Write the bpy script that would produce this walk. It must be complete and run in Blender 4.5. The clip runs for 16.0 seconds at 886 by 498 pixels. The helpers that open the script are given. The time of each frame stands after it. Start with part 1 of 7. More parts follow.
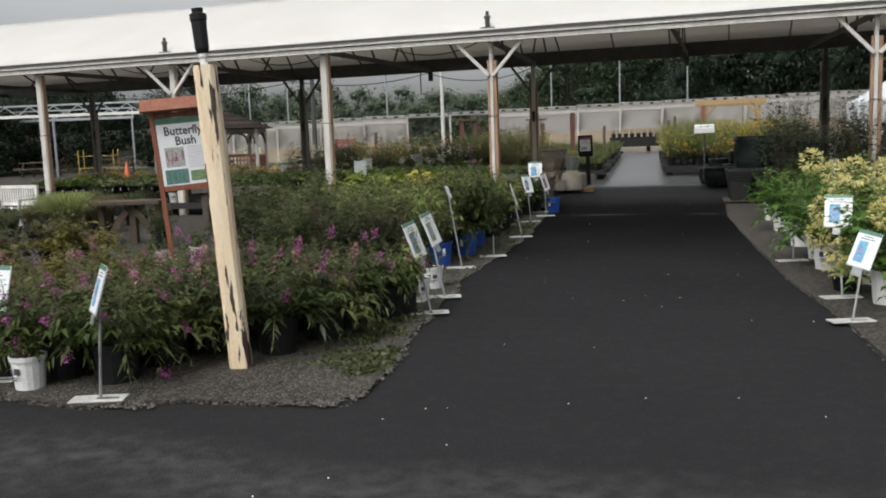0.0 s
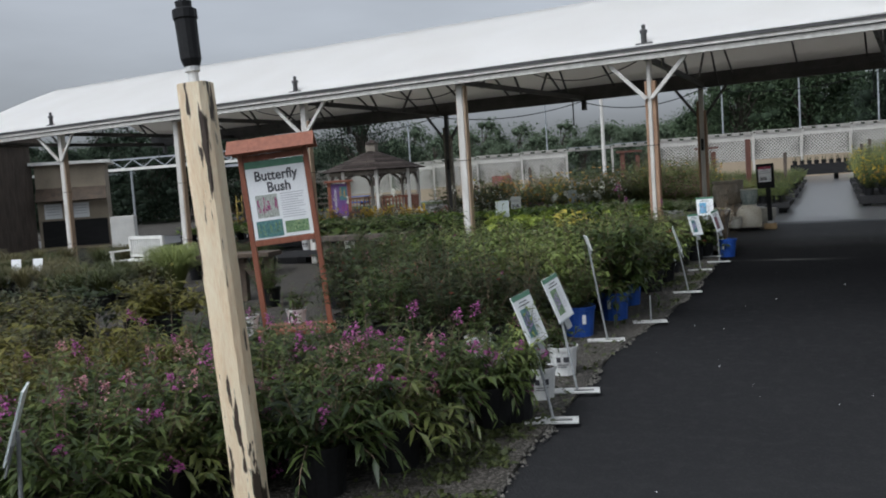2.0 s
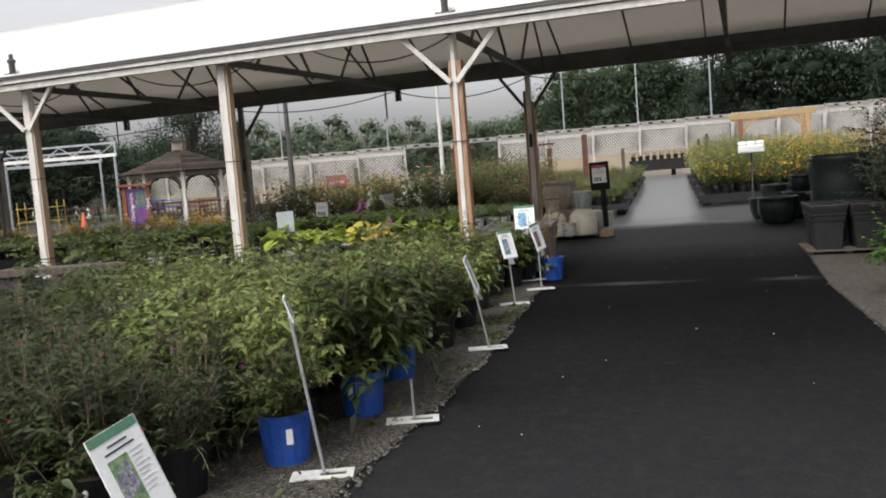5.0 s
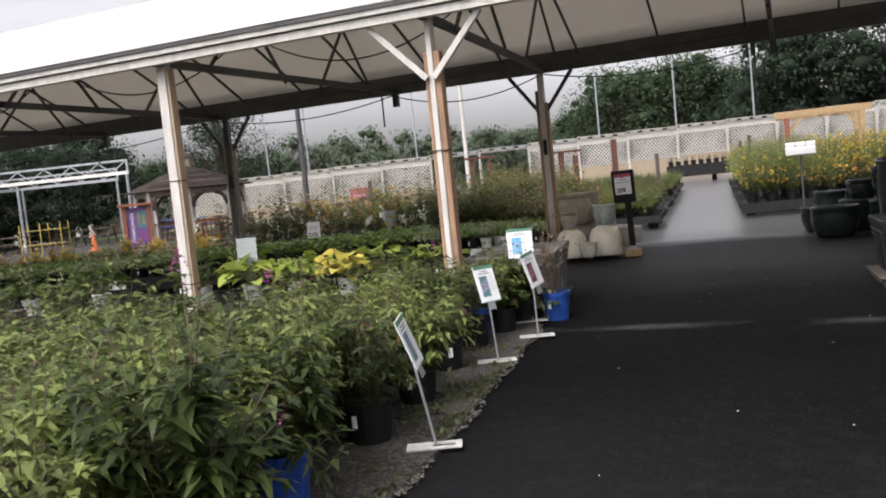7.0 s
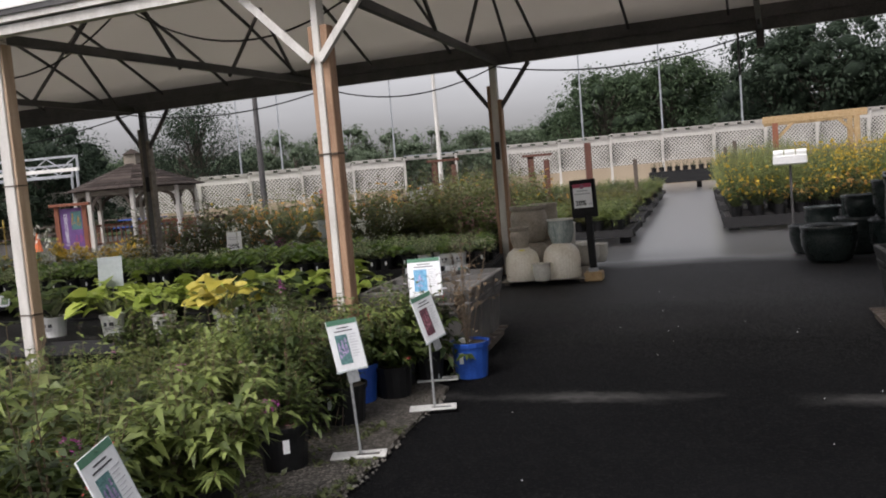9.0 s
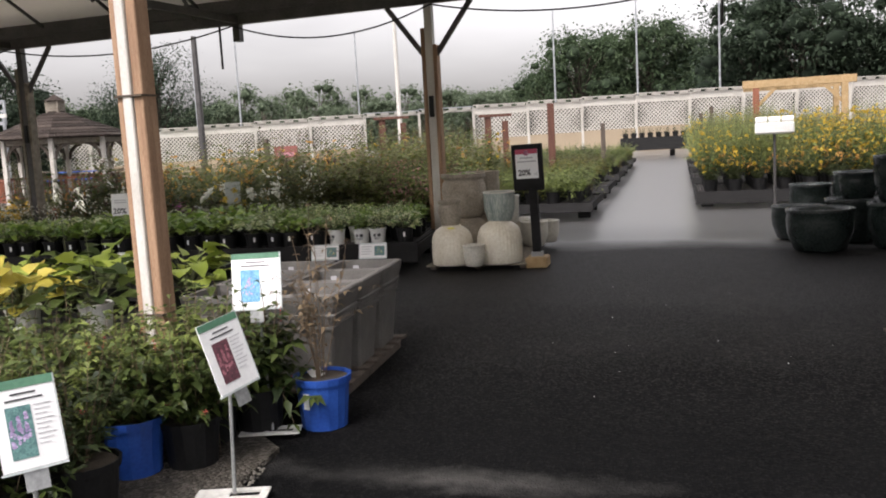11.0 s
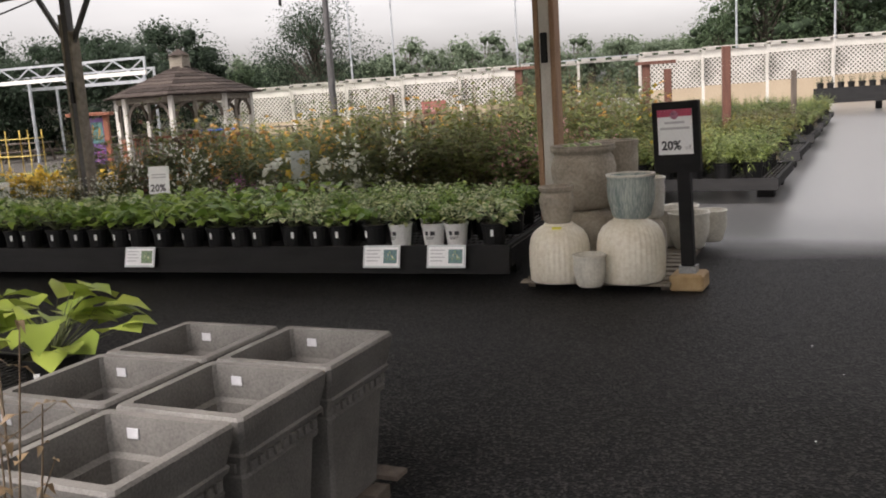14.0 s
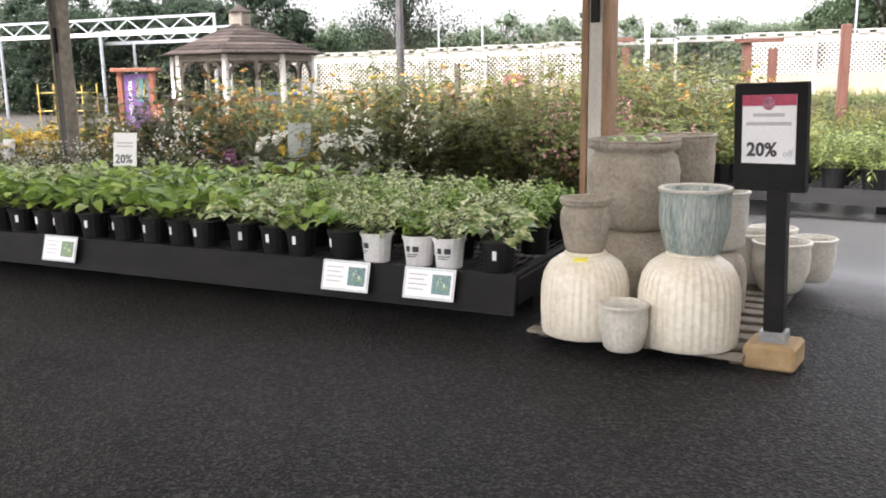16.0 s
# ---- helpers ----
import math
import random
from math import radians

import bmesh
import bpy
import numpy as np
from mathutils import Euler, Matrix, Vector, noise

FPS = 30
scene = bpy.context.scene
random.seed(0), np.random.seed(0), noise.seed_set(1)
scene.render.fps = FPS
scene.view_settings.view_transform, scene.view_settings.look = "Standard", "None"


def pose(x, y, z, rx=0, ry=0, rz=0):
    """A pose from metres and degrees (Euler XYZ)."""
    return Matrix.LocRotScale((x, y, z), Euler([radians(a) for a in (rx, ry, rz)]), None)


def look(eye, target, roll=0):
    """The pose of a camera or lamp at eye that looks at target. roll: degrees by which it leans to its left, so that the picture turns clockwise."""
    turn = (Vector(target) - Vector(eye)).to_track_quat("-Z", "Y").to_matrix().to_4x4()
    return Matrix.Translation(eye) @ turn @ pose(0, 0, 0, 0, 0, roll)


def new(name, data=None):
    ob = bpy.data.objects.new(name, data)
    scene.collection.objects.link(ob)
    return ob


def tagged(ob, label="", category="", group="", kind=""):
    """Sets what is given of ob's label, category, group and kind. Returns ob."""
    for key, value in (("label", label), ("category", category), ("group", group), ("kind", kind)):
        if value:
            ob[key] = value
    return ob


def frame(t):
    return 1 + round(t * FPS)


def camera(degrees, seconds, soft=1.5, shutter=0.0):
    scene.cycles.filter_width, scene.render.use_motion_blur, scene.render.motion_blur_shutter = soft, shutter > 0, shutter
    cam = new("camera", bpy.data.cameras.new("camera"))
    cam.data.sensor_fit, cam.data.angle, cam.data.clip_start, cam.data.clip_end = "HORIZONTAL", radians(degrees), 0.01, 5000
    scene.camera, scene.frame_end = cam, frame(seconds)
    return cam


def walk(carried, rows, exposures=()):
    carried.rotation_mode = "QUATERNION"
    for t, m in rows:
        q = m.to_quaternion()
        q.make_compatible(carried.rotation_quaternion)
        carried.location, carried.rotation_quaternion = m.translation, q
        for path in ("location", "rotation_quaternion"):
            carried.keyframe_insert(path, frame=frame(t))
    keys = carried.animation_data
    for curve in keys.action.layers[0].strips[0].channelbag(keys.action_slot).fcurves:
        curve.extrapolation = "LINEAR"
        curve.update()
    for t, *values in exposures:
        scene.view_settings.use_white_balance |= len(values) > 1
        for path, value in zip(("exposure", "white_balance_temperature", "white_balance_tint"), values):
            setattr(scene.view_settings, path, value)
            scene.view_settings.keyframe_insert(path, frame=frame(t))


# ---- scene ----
cam = camera(54.0, 16.0, soft=1.9)
METRES, EYE, TILT, LEAN, TURN = 16.8, 1.386, 1.41, 0.0, 18.0
ROWS = [
    (0.0, 0.0, 0.0, 0.0, -0.32, -8.66, 2.07),
    (0.5, 0.0001, 0.03, -0.001, 8.06, -8.41, 3.61),
    (1.0, 0.0046, 0.0564, -0.002, 12.26, -8.03, 3.76),
    (1.5, 0.0093, 0.0855, -0.0018, 14.27, -6.84, 4.49),
    (2.0, 0.0144, 0.1152, -0.002, 10.42, -5.77, 4.1),
    (2.5, 0.0201, 0.1462, -0.0023, 8.33, -5.52, 3.92),
    (3.0, 0.0227, 0.1755, -0.0034, 5.16, -5.97, 5.41),
    (3.5, 0.0308, 0.207, -0.0053, 1.3, -6.76, 4.51),
    (4.0, 0.0379, 0.2383, -0.0053, 0.76, -6.84, 3.91),
    (6.5, 0.084, 0.3934, -0.0058, 1.66, -6.02, 6.35),
    (7.0, 0.0916, 0.4233, -0.0074, 3.42, -5.82, 5.88),
    (7.5, 0.0996, 0.455, -0.0078, 5.74, -5.55, 5.27),
    (8.0, 0.1092, 0.4841, -0.0073, 6.35, -5.01, 5.28),
    (8.5, 0.1219, 0.5151, -0.0089, 5.48, -5.31, 4.66),
    (9.0, 0.132, 0.5441, -0.0085, 2.79, -5.86, 4.9),
    (9.5, 0.1447, 0.5743, -0.0108, 0.27, -5.98, 3.51),
    (12.0, 0.1717, 0.7315, -0.0156, 5.48, -11.56, 0.99),
    (12.5, 0.1753, 0.7633, -0.0166, 10.42, -11.89, 1.69),
    (13.0, 0.1829, 0.7909, -0.0175, 9.9, -11.56, 2.07),
    (13.5, 0.1869, 0.8217, -0.0181, 11.08, -11.32, 3.28),
    (14.0, 0.1902, 0.8511, -0.0184, 12.34, -10.91, 3.94),
    (14.5, 0.1949, 0.882, -0.02, 14.53, -11.45, 2.93),
    (15.0, 0.1968, 0.9124, -0.0221, 15.69, -12.66, 2.8),
    (15.5, 0.2018, 0.9412, -0.0233, 15.35, -13.02, 1.01),
    (16.0, 0.1977, 0.9729, -0.025, 18.67, -12.31, 1.27),
]
EXPOSURES = [(0.0, 0.3, 6400, 10), (1.0, 0.33, 6350, 10), (2.0, 0.1, 5900, 9), (2.5, 0.1, 5850, 9), (3.5, 0.35, 6250, 13), (4.0, 0.5, 6500, 10), (6.5, 0.92, 6450, 16), (7.5, 0.85, 6450, 16), (9.0, 0.58, 6450, 16), (9.5, 0.98, 6450, 16), (12.0, 1.12, 6800, 16), (12.5, 1.15, 6800, 16), (14.0, 1.32, 6800, 16), (14.5, 1.45, 6800, 16), (15.5, 2.3, 6500, 16), (16.0, 2.5, 6500, 16)]
walk(cam, [(t, pose(0, 0, EYE, TILT, LEAN, TURN) @ pose(METRES * x, METRES * y, METRES * z, 90 + pitch, roll, yaw)) for t, x, y, z, yaw, pitch, roll in ROWS], EXPOSURES)


# ---- world, sun ----
world = bpy.data.worlds.new("overcast_sky")
scene.world = world
world.use_nodes = True
wn = world.node_tree.nodes
wl = world.node_tree.links
sky = wn.new("ShaderNodeTexSky")
sky.sky_type = "NISHITA"
sky.sun_disc = False
sky.sun_elevation = radians(52)
sky.sun_rotation = radians(200)
sky.dust_density = 4.0
grey = wn.new("ShaderNodeHueSaturation")
grey.inputs["Saturation"].default_value = 0.12
wtc = wn.new("ShaderNodeTexCoord")
wmap = wn.new("ShaderNodeMapping")
wmap.inputs["Scale"].default_value = (1.0, 1.0, 4.0)
wno = wn.new("ShaderNodeTexNoise")
wno.inputs["Scale"].default_value = 1.6
wno.inputs["Detail"].default_value = 5.0
wra = wn.new("ShaderNodeMapRange")
wra.inputs["From Min"].default_value = 0.3
wra.inputs["From Max"].default_value = 0.7
wra.inputs["To Min"].default_value = 0.72
wra.inputs["To Max"].default_value = 1.15
wmul = wn.new("ShaderNodeMix")
wmul.data_type = "RGBA"
wmul.blend_type = "MULTIPLY"
wmul.inputs[0].default_value = 1.0
wl.new(wtc.outputs["Generated"], wmap.inputs["Vector"])
wl.new(wmap.outputs["Vector"], wno.inputs["Vector"])
wl.new(wno.outputs["Fac"], wra.inputs["Value"])
wl.new(sky.outputs["Color"], grey.inputs["Color"])
wl.new(grey.outputs["Color"], wmul.inputs[6])
wl.new(wra.outputs["Result"], wmul.inputs[7])
wbg = wn["Background"]
wsep = wn.new("ShaderNodeSeparateXYZ")
wl.new(wtc.outputs["Generated"], wsep.inputs[0])
wgr = wn.new("ShaderNodeMapRange")
wgr.inputs["From Min"].default_value = 0.0
wgr.inputs["From Max"].default_value = 0.9
wgr.inputs["To Min"].default_value = 0.72
wgr.inputs["To Max"].default_value = 1.25
wl.new(wsep.outputs["Z"], wgr.inputs["Value"])
wov = wn.new("ShaderNodeMix")
wov.data_type = "RGBA"
wov.blend_type = "MULTIPLY"
wov.inputs[0].default_value = 1.0
wl.new(wmul.outputs[2], wov.inputs[6])
wl.new(wgr.outputs["Result"], wov.inputs[7])
wl.new(wov.outputs[2], wbg.inputs["Color"])
wbg.inputs["Strength"].default_value = 0.155

sun_data = bpy.data.lights.new("sun", "SUN")
sun_data.energy = 1.0
sun_data.angle = radians(25)
sun_data.color = (1.0, 0.97, 0.93)
sun = new("sun", sun_data)
sun.matrix_world = look((0, 0, 20), (4.2, 11.5, 4.0))


# ---- materials ----
def base_material(name, rough, metal=0.0):
    m = bpy.data.materials.new(name)
    m.use_nodes = True
    n = m.node_tree.nodes
    b = n["Principled BSDF"]
    b.inputs["Roughness"].default_value = rough
    b.inputs["Metallic"].default_value = metal
    return m, n, m.node_tree.links, b


def surface(name, dark, light, coarse=3.0, fine=60.0, rough=0.6, bump=0.2, metal=0.0, stretch=(1, 1, 1), per_object=0.0, spec=0.5):
    """Paint, wood, plastic or stone: two scales of noise between two colours, and a fine relief."""
    m, n, l, b = base_material(name, rough, metal)
    tc = n.new("ShaderNodeTexCoord")
    mp = n.new("ShaderNodeMapping")
    mp.inputs["Scale"].default_value = stretch
    l.new(tc.outputs["Object"], mp.inputs["Vector"])
    a = n.new("ShaderNodeTexNoise")
    a.inputs["Scale"].default_value = coarse
    a.inputs["Detail"].default_value = 4
    f = n.new("ShaderNodeTexNoise")
    f.inputs["Scale"].default_value = fine
    f.inputs["Detail"].default_value = 3
    l.new(mp.outputs["Vector"], a.inputs["Vector"])
    l.new(mp.outputs["Vector"], f.inputs["Vector"])
    add = n.new("ShaderNodeMath")
    add.operation = "ADD"
    l.new(a.outputs["Fac"], add.inputs[0])
    l.new(f.outputs["Fac"], add.inputs[1])
    src = add.outputs[0]
    lo, hi = 0.7, 1.3
    if per_object:
        oi = n.new("ShaderNodeObjectInfo")
        mm = n.new("ShaderNodeMath")
        mm.operation = "MULTIPLY_ADD"
        mm.inputs[1].default_value = per_object
        l.new(oi.outputs["Random"], mm.inputs[0])
        l.new(src, mm.inputs[2])
        src = mm.outputs[0]
        lo, hi = 0.7 + 0.2 * per_object, 1.3 + 0.8 * per_object
    r = n.new("ShaderNodeMapRange")
    r.inputs["From Min"].default_value = lo
    r.inputs["From Max"].default_value = hi
    l.new(src, r.inputs["Value"])
    mix = n.new("ShaderNodeMix")
    mix.data_type = "RGBA"
    mix.inputs[6].default_value = (*dark, 1)
    mix.inputs[7].default_value = (*light, 1)
    l.new(r.outputs["Result"], mix.inputs[0])
    l.new(mix.outputs[2], b.inputs["Base Color"])
    b.inputs["Specular IOR Level"].default_value = spec
    if bump:
        bp = n.new("ShaderNodeBump")
        bp.inputs["Strength"].default_value = bump
        bp.inputs["Distance"].default_value = 0.01
        l.new(f.outputs["Fac"], bp.inputs["Height"])
        l.new(bp.outputs["Normal"], b.inputs["Normal"])
    return m


def leafy(name, dark, light, glow=0.35, rough=0.45, edge=None, per_object=0.25):
    """Leaves: each leaf its own tone, some light passing through."""
    m, n, l, b = base_material(name, rough)
    g = n.new("ShaderNodeNewGeometry")
    oi = n.new("ShaderNodeObjectInfo")
    mm = n.new("ShaderNodeMath")
    mm.operation = "MULTIPLY_ADD"
    mm.inputs[1].default_value = per_object
    l.new(oi.outputs["Random"], mm.inputs[0])
    sc = n.new("ShaderNodeMath")
    sc.operation = "MULTIPLY"
    sc.inputs[1].default_value = 1 - per_object
    l.new(g.outputs["Random Per Island"], sc.inputs[0])
    l.new(sc.outputs[0], mm.inputs[2])
    mix = n.new("ShaderNodeMix")
    mix.data_type = "RGBA"
    mix.inputs[6].default_value = (*dark, 1)
    mix.inputs[7].default_value = (*light, 1)
    l.new(mm.outputs[0], mix.inputs[0])
    col = mix.outputs[2]
    if edge:
        tc = n.new("ShaderNodeTexCoord")
        no = n.new("ShaderNodeTexNoise")
        no.inputs["Scale"].default_value = 30
        l.new(tc.outputs["Object"], no.inputs["Vector"])
        st = n.new("ShaderNodeMapRange")
        st.inputs["From Min"].default_value = 0.46
        st.inputs["From Max"].default_value = 0.56
        l.new(no.outputs["Fac"], st.inputs["Value"])
        m2 = n.new("ShaderNodeMix")
        m2.data_type = "RGBA"
        l.new(st.outputs["Result"], m2.inputs[0])
        l.new(col, m2.inputs[6])
        m2.inputs[7].default_value = (*edge, 1)
        col = m2.outputs[2]
    l.new(col, b.inputs["Base Color"])
    b.inputs["Specular IOR Level"].default_value = 0.35
    t = n.new("ShaderNodeBsdfTranslucent")
    l.new(col, t.inputs["Color"])
    s = n.new("ShaderNodeMixShader")
    s.inputs[0].default_value = glow
    out = n["Material Output"]
    l.new(b.outputs[0], s.inputs[1])
    l.new(t.outputs[0], s.inputs[2])
    l.new(s.outputs[0], out.inputs["Surface"])
    return m


def node(n, kind, **values):
    q = n.new(kind)
    for key, v in values.items():
        q.inputs[key.replace("_", " ")].default_value = v
    return q


def ranged(n, l, src, a, b, lo=0.0, hi=1.0):
    r = n.new("ShaderNodeMapRange")
    r.inputs["From Min"].default_value, r.inputs["From Max"].default_value = a, b
    r.inputs["To Min"].default_value, r.inputs["To Max"].default_value = lo, hi
    l.new(src, r.inputs["Value"])
    return r.outputs["Result"]


def math_node(n, l, op, a, b):
    q = n.new("ShaderNodeMath")
    q.operation = op
    for i, v in enumerate((a, b)):
        if isinstance(v, (int, float)):
            q.inputs[i].default_value = v
        else:
            l.new(v, q.inputs[i])
    return q.outputs[0]


def blend(n, l, fac, a, b):
    q = n.new("ShaderNodeMix")
    q.data_type = "RGBA"
    if isinstance(fac, (int, float)):
        q.inputs[0].default_value = fac
    else:
        l.new(fac, q.inputs[0])
    for k, v in ((6, a), (7, b)):
        if isinstance(v, tuple):
            q.inputs[k].default_value = (*v, 1)
        else:
            l.new(v, q.inputs[k])
    return q.outputs[2]


def stripe(n, l, y, middle, half):
    """1 in the middle of a band across the yard, falling to 0 at its edges."""
    d = math_node(n, l, "ABSOLUTE", math_node(n, l, "SUBTRACT", y, middle), 0)
    return ranged(n, l, d, half, 0.0)


def asphalt_material():
    """Dry and black in front of and under the canopy, wet and shining past its drip line. Tones along y paint light,
    shade and sky sheen in.
    """
    m, n, l, b = base_material("asphalt", 0.6)
    tc = n.new("ShaderNodeTexCoord")
    o = tc.outputs["Object"]
    sep = n.new("ShaderNodeSeparateXYZ")
    l.new(o, sep.inputs[0])
    big = node(n, "ShaderNodeTexNoise", Scale=0.7, Detail=6.0)
    mid = node(n, "ShaderNodeTexNoise", Scale=9.0, Detail=6.0)
    grit = node(n, "ShaderNodeTexVoronoi", Scale=85.0)
    pebble = node(n, "ShaderNodeTexVoronoi", Scale=42.0)
    for q in (big, mid, grit, pebble):
        l.new(o, q.inputs["Vector"])
    tone = n.new("ShaderNodeSeparateColor")
    l.new(grit.outputs["Color"], tone.inputs[0])
    ground = blend(n, l, ranged(n, l, big.outputs["Fac"], 0.3, 0.7), (0.0055, 0.0056, 0.0061), (0.0135, 0.0135, 0.014))
    stones = blend(n, l, math_node(n, l, "MULTIPLY", ranged(n, l, tone.outputs[0], 0.6, 1.0), ranged(n, l, sep.outputs["Y"], 11.0, 17.0, 0.2, 0.9)), ground, (0.055, 0.054, 0.052))
    pale = math_node(n, l, "MULTIPLY", ranged(n, l, mid.outputs["Fac"], 0.5, 0.75), 0.35)
    worn = blend(n, l, pale, stones, (0.035, 0.035, 0.034))
    y = math_node(n, l, "ADD", sep.outputs["Y"], ranged(n, l, big.outputs["Fac"], 0.0, 1.0, -0.5, 0.5))
    yl = math_node(n, l, "ADD", sep.outputs["Y"], ranged(n, l, mid.outputs["Fac"], 0.0, 1.0, -0.12, 0.12))
    silt = math_node(n, l, "MULTIPLY", stripe(n, l, yl, 14.86, 0.16), ranged(n, l, big.outputs["Fac"], 0.42, 0.7))
    silt2 = math_node(n, l, "MULTIPLY", stripe(n, l, yl, 22.55, 0.14), 0.4)
    band = math_node(n, l, "MULTIPLY", stripe(n, l, y, 3.05, 0.5), ranged(n, l, mid.outputs["Fac"], 0.35, 0.7, 0.1, 0.55))
    dust = math_node(n, l, "MAXIMUM", math_node(n, l, "MAXIMUM", silt, silt2), band)
    # Paler towards the front: open-sky light painted into the colour.
    lit_front = blend(n, l, ranged(n, l, y, 13.0, 6.0, 0.0, 0.45), worn, (0.042, 0.042, 0.043))
    # Darker band before and under the canopy edge: shade painted in by depth.
    shade_band = math_node(n, l, "MULTIPLY", ranged(n, l, y, 9.0, 13.5), ranged(n, l, y, 19.6, 16.6, 0.35, 1.0))
    shaded_col = blend(n, l, math_node(n, l, "MULTIPLY", shade_band, 0.75), lit_front, (0.0032, 0.0032, 0.0035))
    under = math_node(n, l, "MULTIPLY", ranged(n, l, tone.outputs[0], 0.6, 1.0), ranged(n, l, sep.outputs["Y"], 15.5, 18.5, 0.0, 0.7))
    shaded_col = blend(n, l, under, shaded_col, (0.06, 0.058, 0.055))
    # Paler past the drip line: sky reflection painted into the wet ground's colour.
    sheen_col = blend(n, l, ranged(n, l, y, 22.0, 22.8, 0.0, 0.75), shaded_col, (0.12, 0.12, 0.12))
    col = blend(n, l, math_node(n, l, "MULTIPLY", dust, 0.45), sheen_col, (0.17, 0.165, 0.155))
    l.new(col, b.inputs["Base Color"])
    wet = ranged(n, l, y, 22.0, 23.0)
    l.new(math_node(n, l, "SUBTRACT", ranged(n, l, y, 14.0, 18.0, 0.72, 0.55), ranged(n, l, wet, 0.0, 1.0, 0.0, 0.27)), b.inputs["Roughness"])
    damp = math_node(n, l, "ADD", ranged(n, l, y, 14.0, 18.0, 0.07, 0.34), ranged(n, l, wet, 0.0, 1.0, 0.0, 0.66))
    l.new(damp, b.inputs["Specular IOR Level"])
    hgt = math_node(n, l, "ADD", grit.outputs["Distance"], math_node(n, l, "MULTIPLY", pebble.outputs["Distance"], 0.6))
    bp = n.new("ShaderNodeBump")
    l.new(math_node(n, l, "SUBTRACT", ranged(n, l, y, 12.0, 17.0, 0.35, 0.9), ranged(n, l, wet, 0.0, 1.0, 0.0, 0.78)), bp.inputs["Strength"])
    bp.inputs["Distance"].default_value = 0.008
    l.new(hgt, bp.inputs["Height"])
    l.new(bp.outputs["Normal"], b.inputs["Normal"])
    dull = n.new("ShaderNodeBsdfDiffuse")
    l.new(col, dull.inputs["Color"])
    l.new(bp.outputs["Normal"], dull.inputs["Normal"])
    ms = n.new("ShaderNodeMixShader")
    share = math_node(n, l, "MAXIMUM", ranged(n, l, y, 16.5, 19.0, 0.14, 0.6), wet)
    l.new(share, ms.inputs[0])
    l.new(dull.outputs[0], ms.inputs[1])
    l.new(b.outputs[0], ms.inputs[2])
    l.new(ms.outputs[0], n["Material Output"].inputs["Surface"])
    return m


def gravel_material():
    m, n, l, b = base_material("gravel_bed", 0.85)
    tc = n.new("ShaderNodeTexCoord")
    big = node(n, "ShaderNodeTexNoise", Scale=1.4, Detail=5.0)
    st = node(n, "ShaderNodeTexVoronoi", Scale=55.0)
    for q in (big, st):
        l.new(tc.outputs["Object"], q.inputs["Vector"])
    tone = n.new("ShaderNodeSeparateColor")
    l.new(st.outputs["Color"], tone.inputs[0])
    soil = blend(n, l, ranged(n, l, big.outputs["Fac"], 0.35, 0.65), (0.018, 0.015, 0.011), (0.036, 0.029, 0.02))
    col = blend(n, l, ranged(n, l, tone.outputs[0], 0.5, 1.0), soil, (0.1, 0.09, 0.075))
    l.new(col, b.inputs["Base Color"])
    bp = n.new("ShaderNodeBump")
    bp.inputs["Strength"].default_value = 1.0
    bp.inputs["Distance"].default_value = 0.02
    bp.invert = True
    l.new(st.outputs["Distance"], bp.inputs["Height"])
    l.new(bp.outputs["Normal"], b.inputs["Normal"])
    return m


def tarp_material():
    m, n, l, b = base_material("white_tarpaulin", 0.45)
    tc = n.new("ShaderNodeTexCoord")
    no = n.new("ShaderNodeTexNoise")
    no.inputs["Scale"].default_value = 0.8
    no.inputs["Detail"].default_value = 6
    l.new(tc.outputs["Object"], no.inputs["Vector"])
    mix = n.new("ShaderNodeMix")
    mix.data_type = "RGBA"
    mix.inputs[6].default_value = (0.70, 0.68, 0.64, 1)
    mix.inputs[7].default_value = (0.86, 0.85, 0.83, 1)
    l.new(no.outputs["Fac"], mix.inputs[0])
    l.new(mix.outputs[2], b.inputs["Base Color"])
    t = n.new("ShaderNodeBsdfTranslucent")
    t.inputs["Color"].default_value = (0.8, 0.76, 0.7, 1)
    s = n.new("ShaderNodeMixShader")
    s.inputs[0].default_value = 0.36
    l.new(b.outputs[0], s.inputs[1])
    l.new(t.outputs[0], s.inputs[2])
    l.new(s.outputs[0], n["Material Output"].inputs["Surface"])
    return m


ASPHALT = asphalt_material()
TARP = tarp_material()
GRAVEL = gravel_material()
LAWN = surface("lawn", (0.04, 0.07, 0.02), (0.1, 0.14, 0.045), 0.6, 30, 0.9, 0.6)
MOSS = leafy("verge_grass", (0.025, 0.036, 0.012), (0.1, 0.115, 0.04))
PEELED = surface("pale_yellow_peeling_paint", (0.72, 0.53, 0.33), (0.84, 0.74, 0.54), 3, 40, 0.6, 0.5, stretch=(6, 6, 0.6))
BARE_WOOD = surface("bare_dark_wood", (0.03, 0.022, 0.016), (0.1, 0.07, 0.045), 5, 60, 0.8, 0.4)
STEEL_WHITE = surface("weathered_white_steel", (0.42, 0.40, 0.36), (0.66, 0.64, 0.6), 3, 50, 0.5, 0.15, stretch=(4, 4, 0.7))
WOOD_BROWN = surface("brown_weathered_timber", (0.19, 0.105, 0.06), (0.42, 0.27, 0.17), 3, 50, 0.75, 0.4, stretch=(8, 8, 0.6))
WOOD_POST = surface("weathered_tan_timber", (0.3, 0.2, 0.13), (0.5, 0.38, 0.27), 3, 50, 0.75, 0.4, stretch=(8, 8, 0.6))
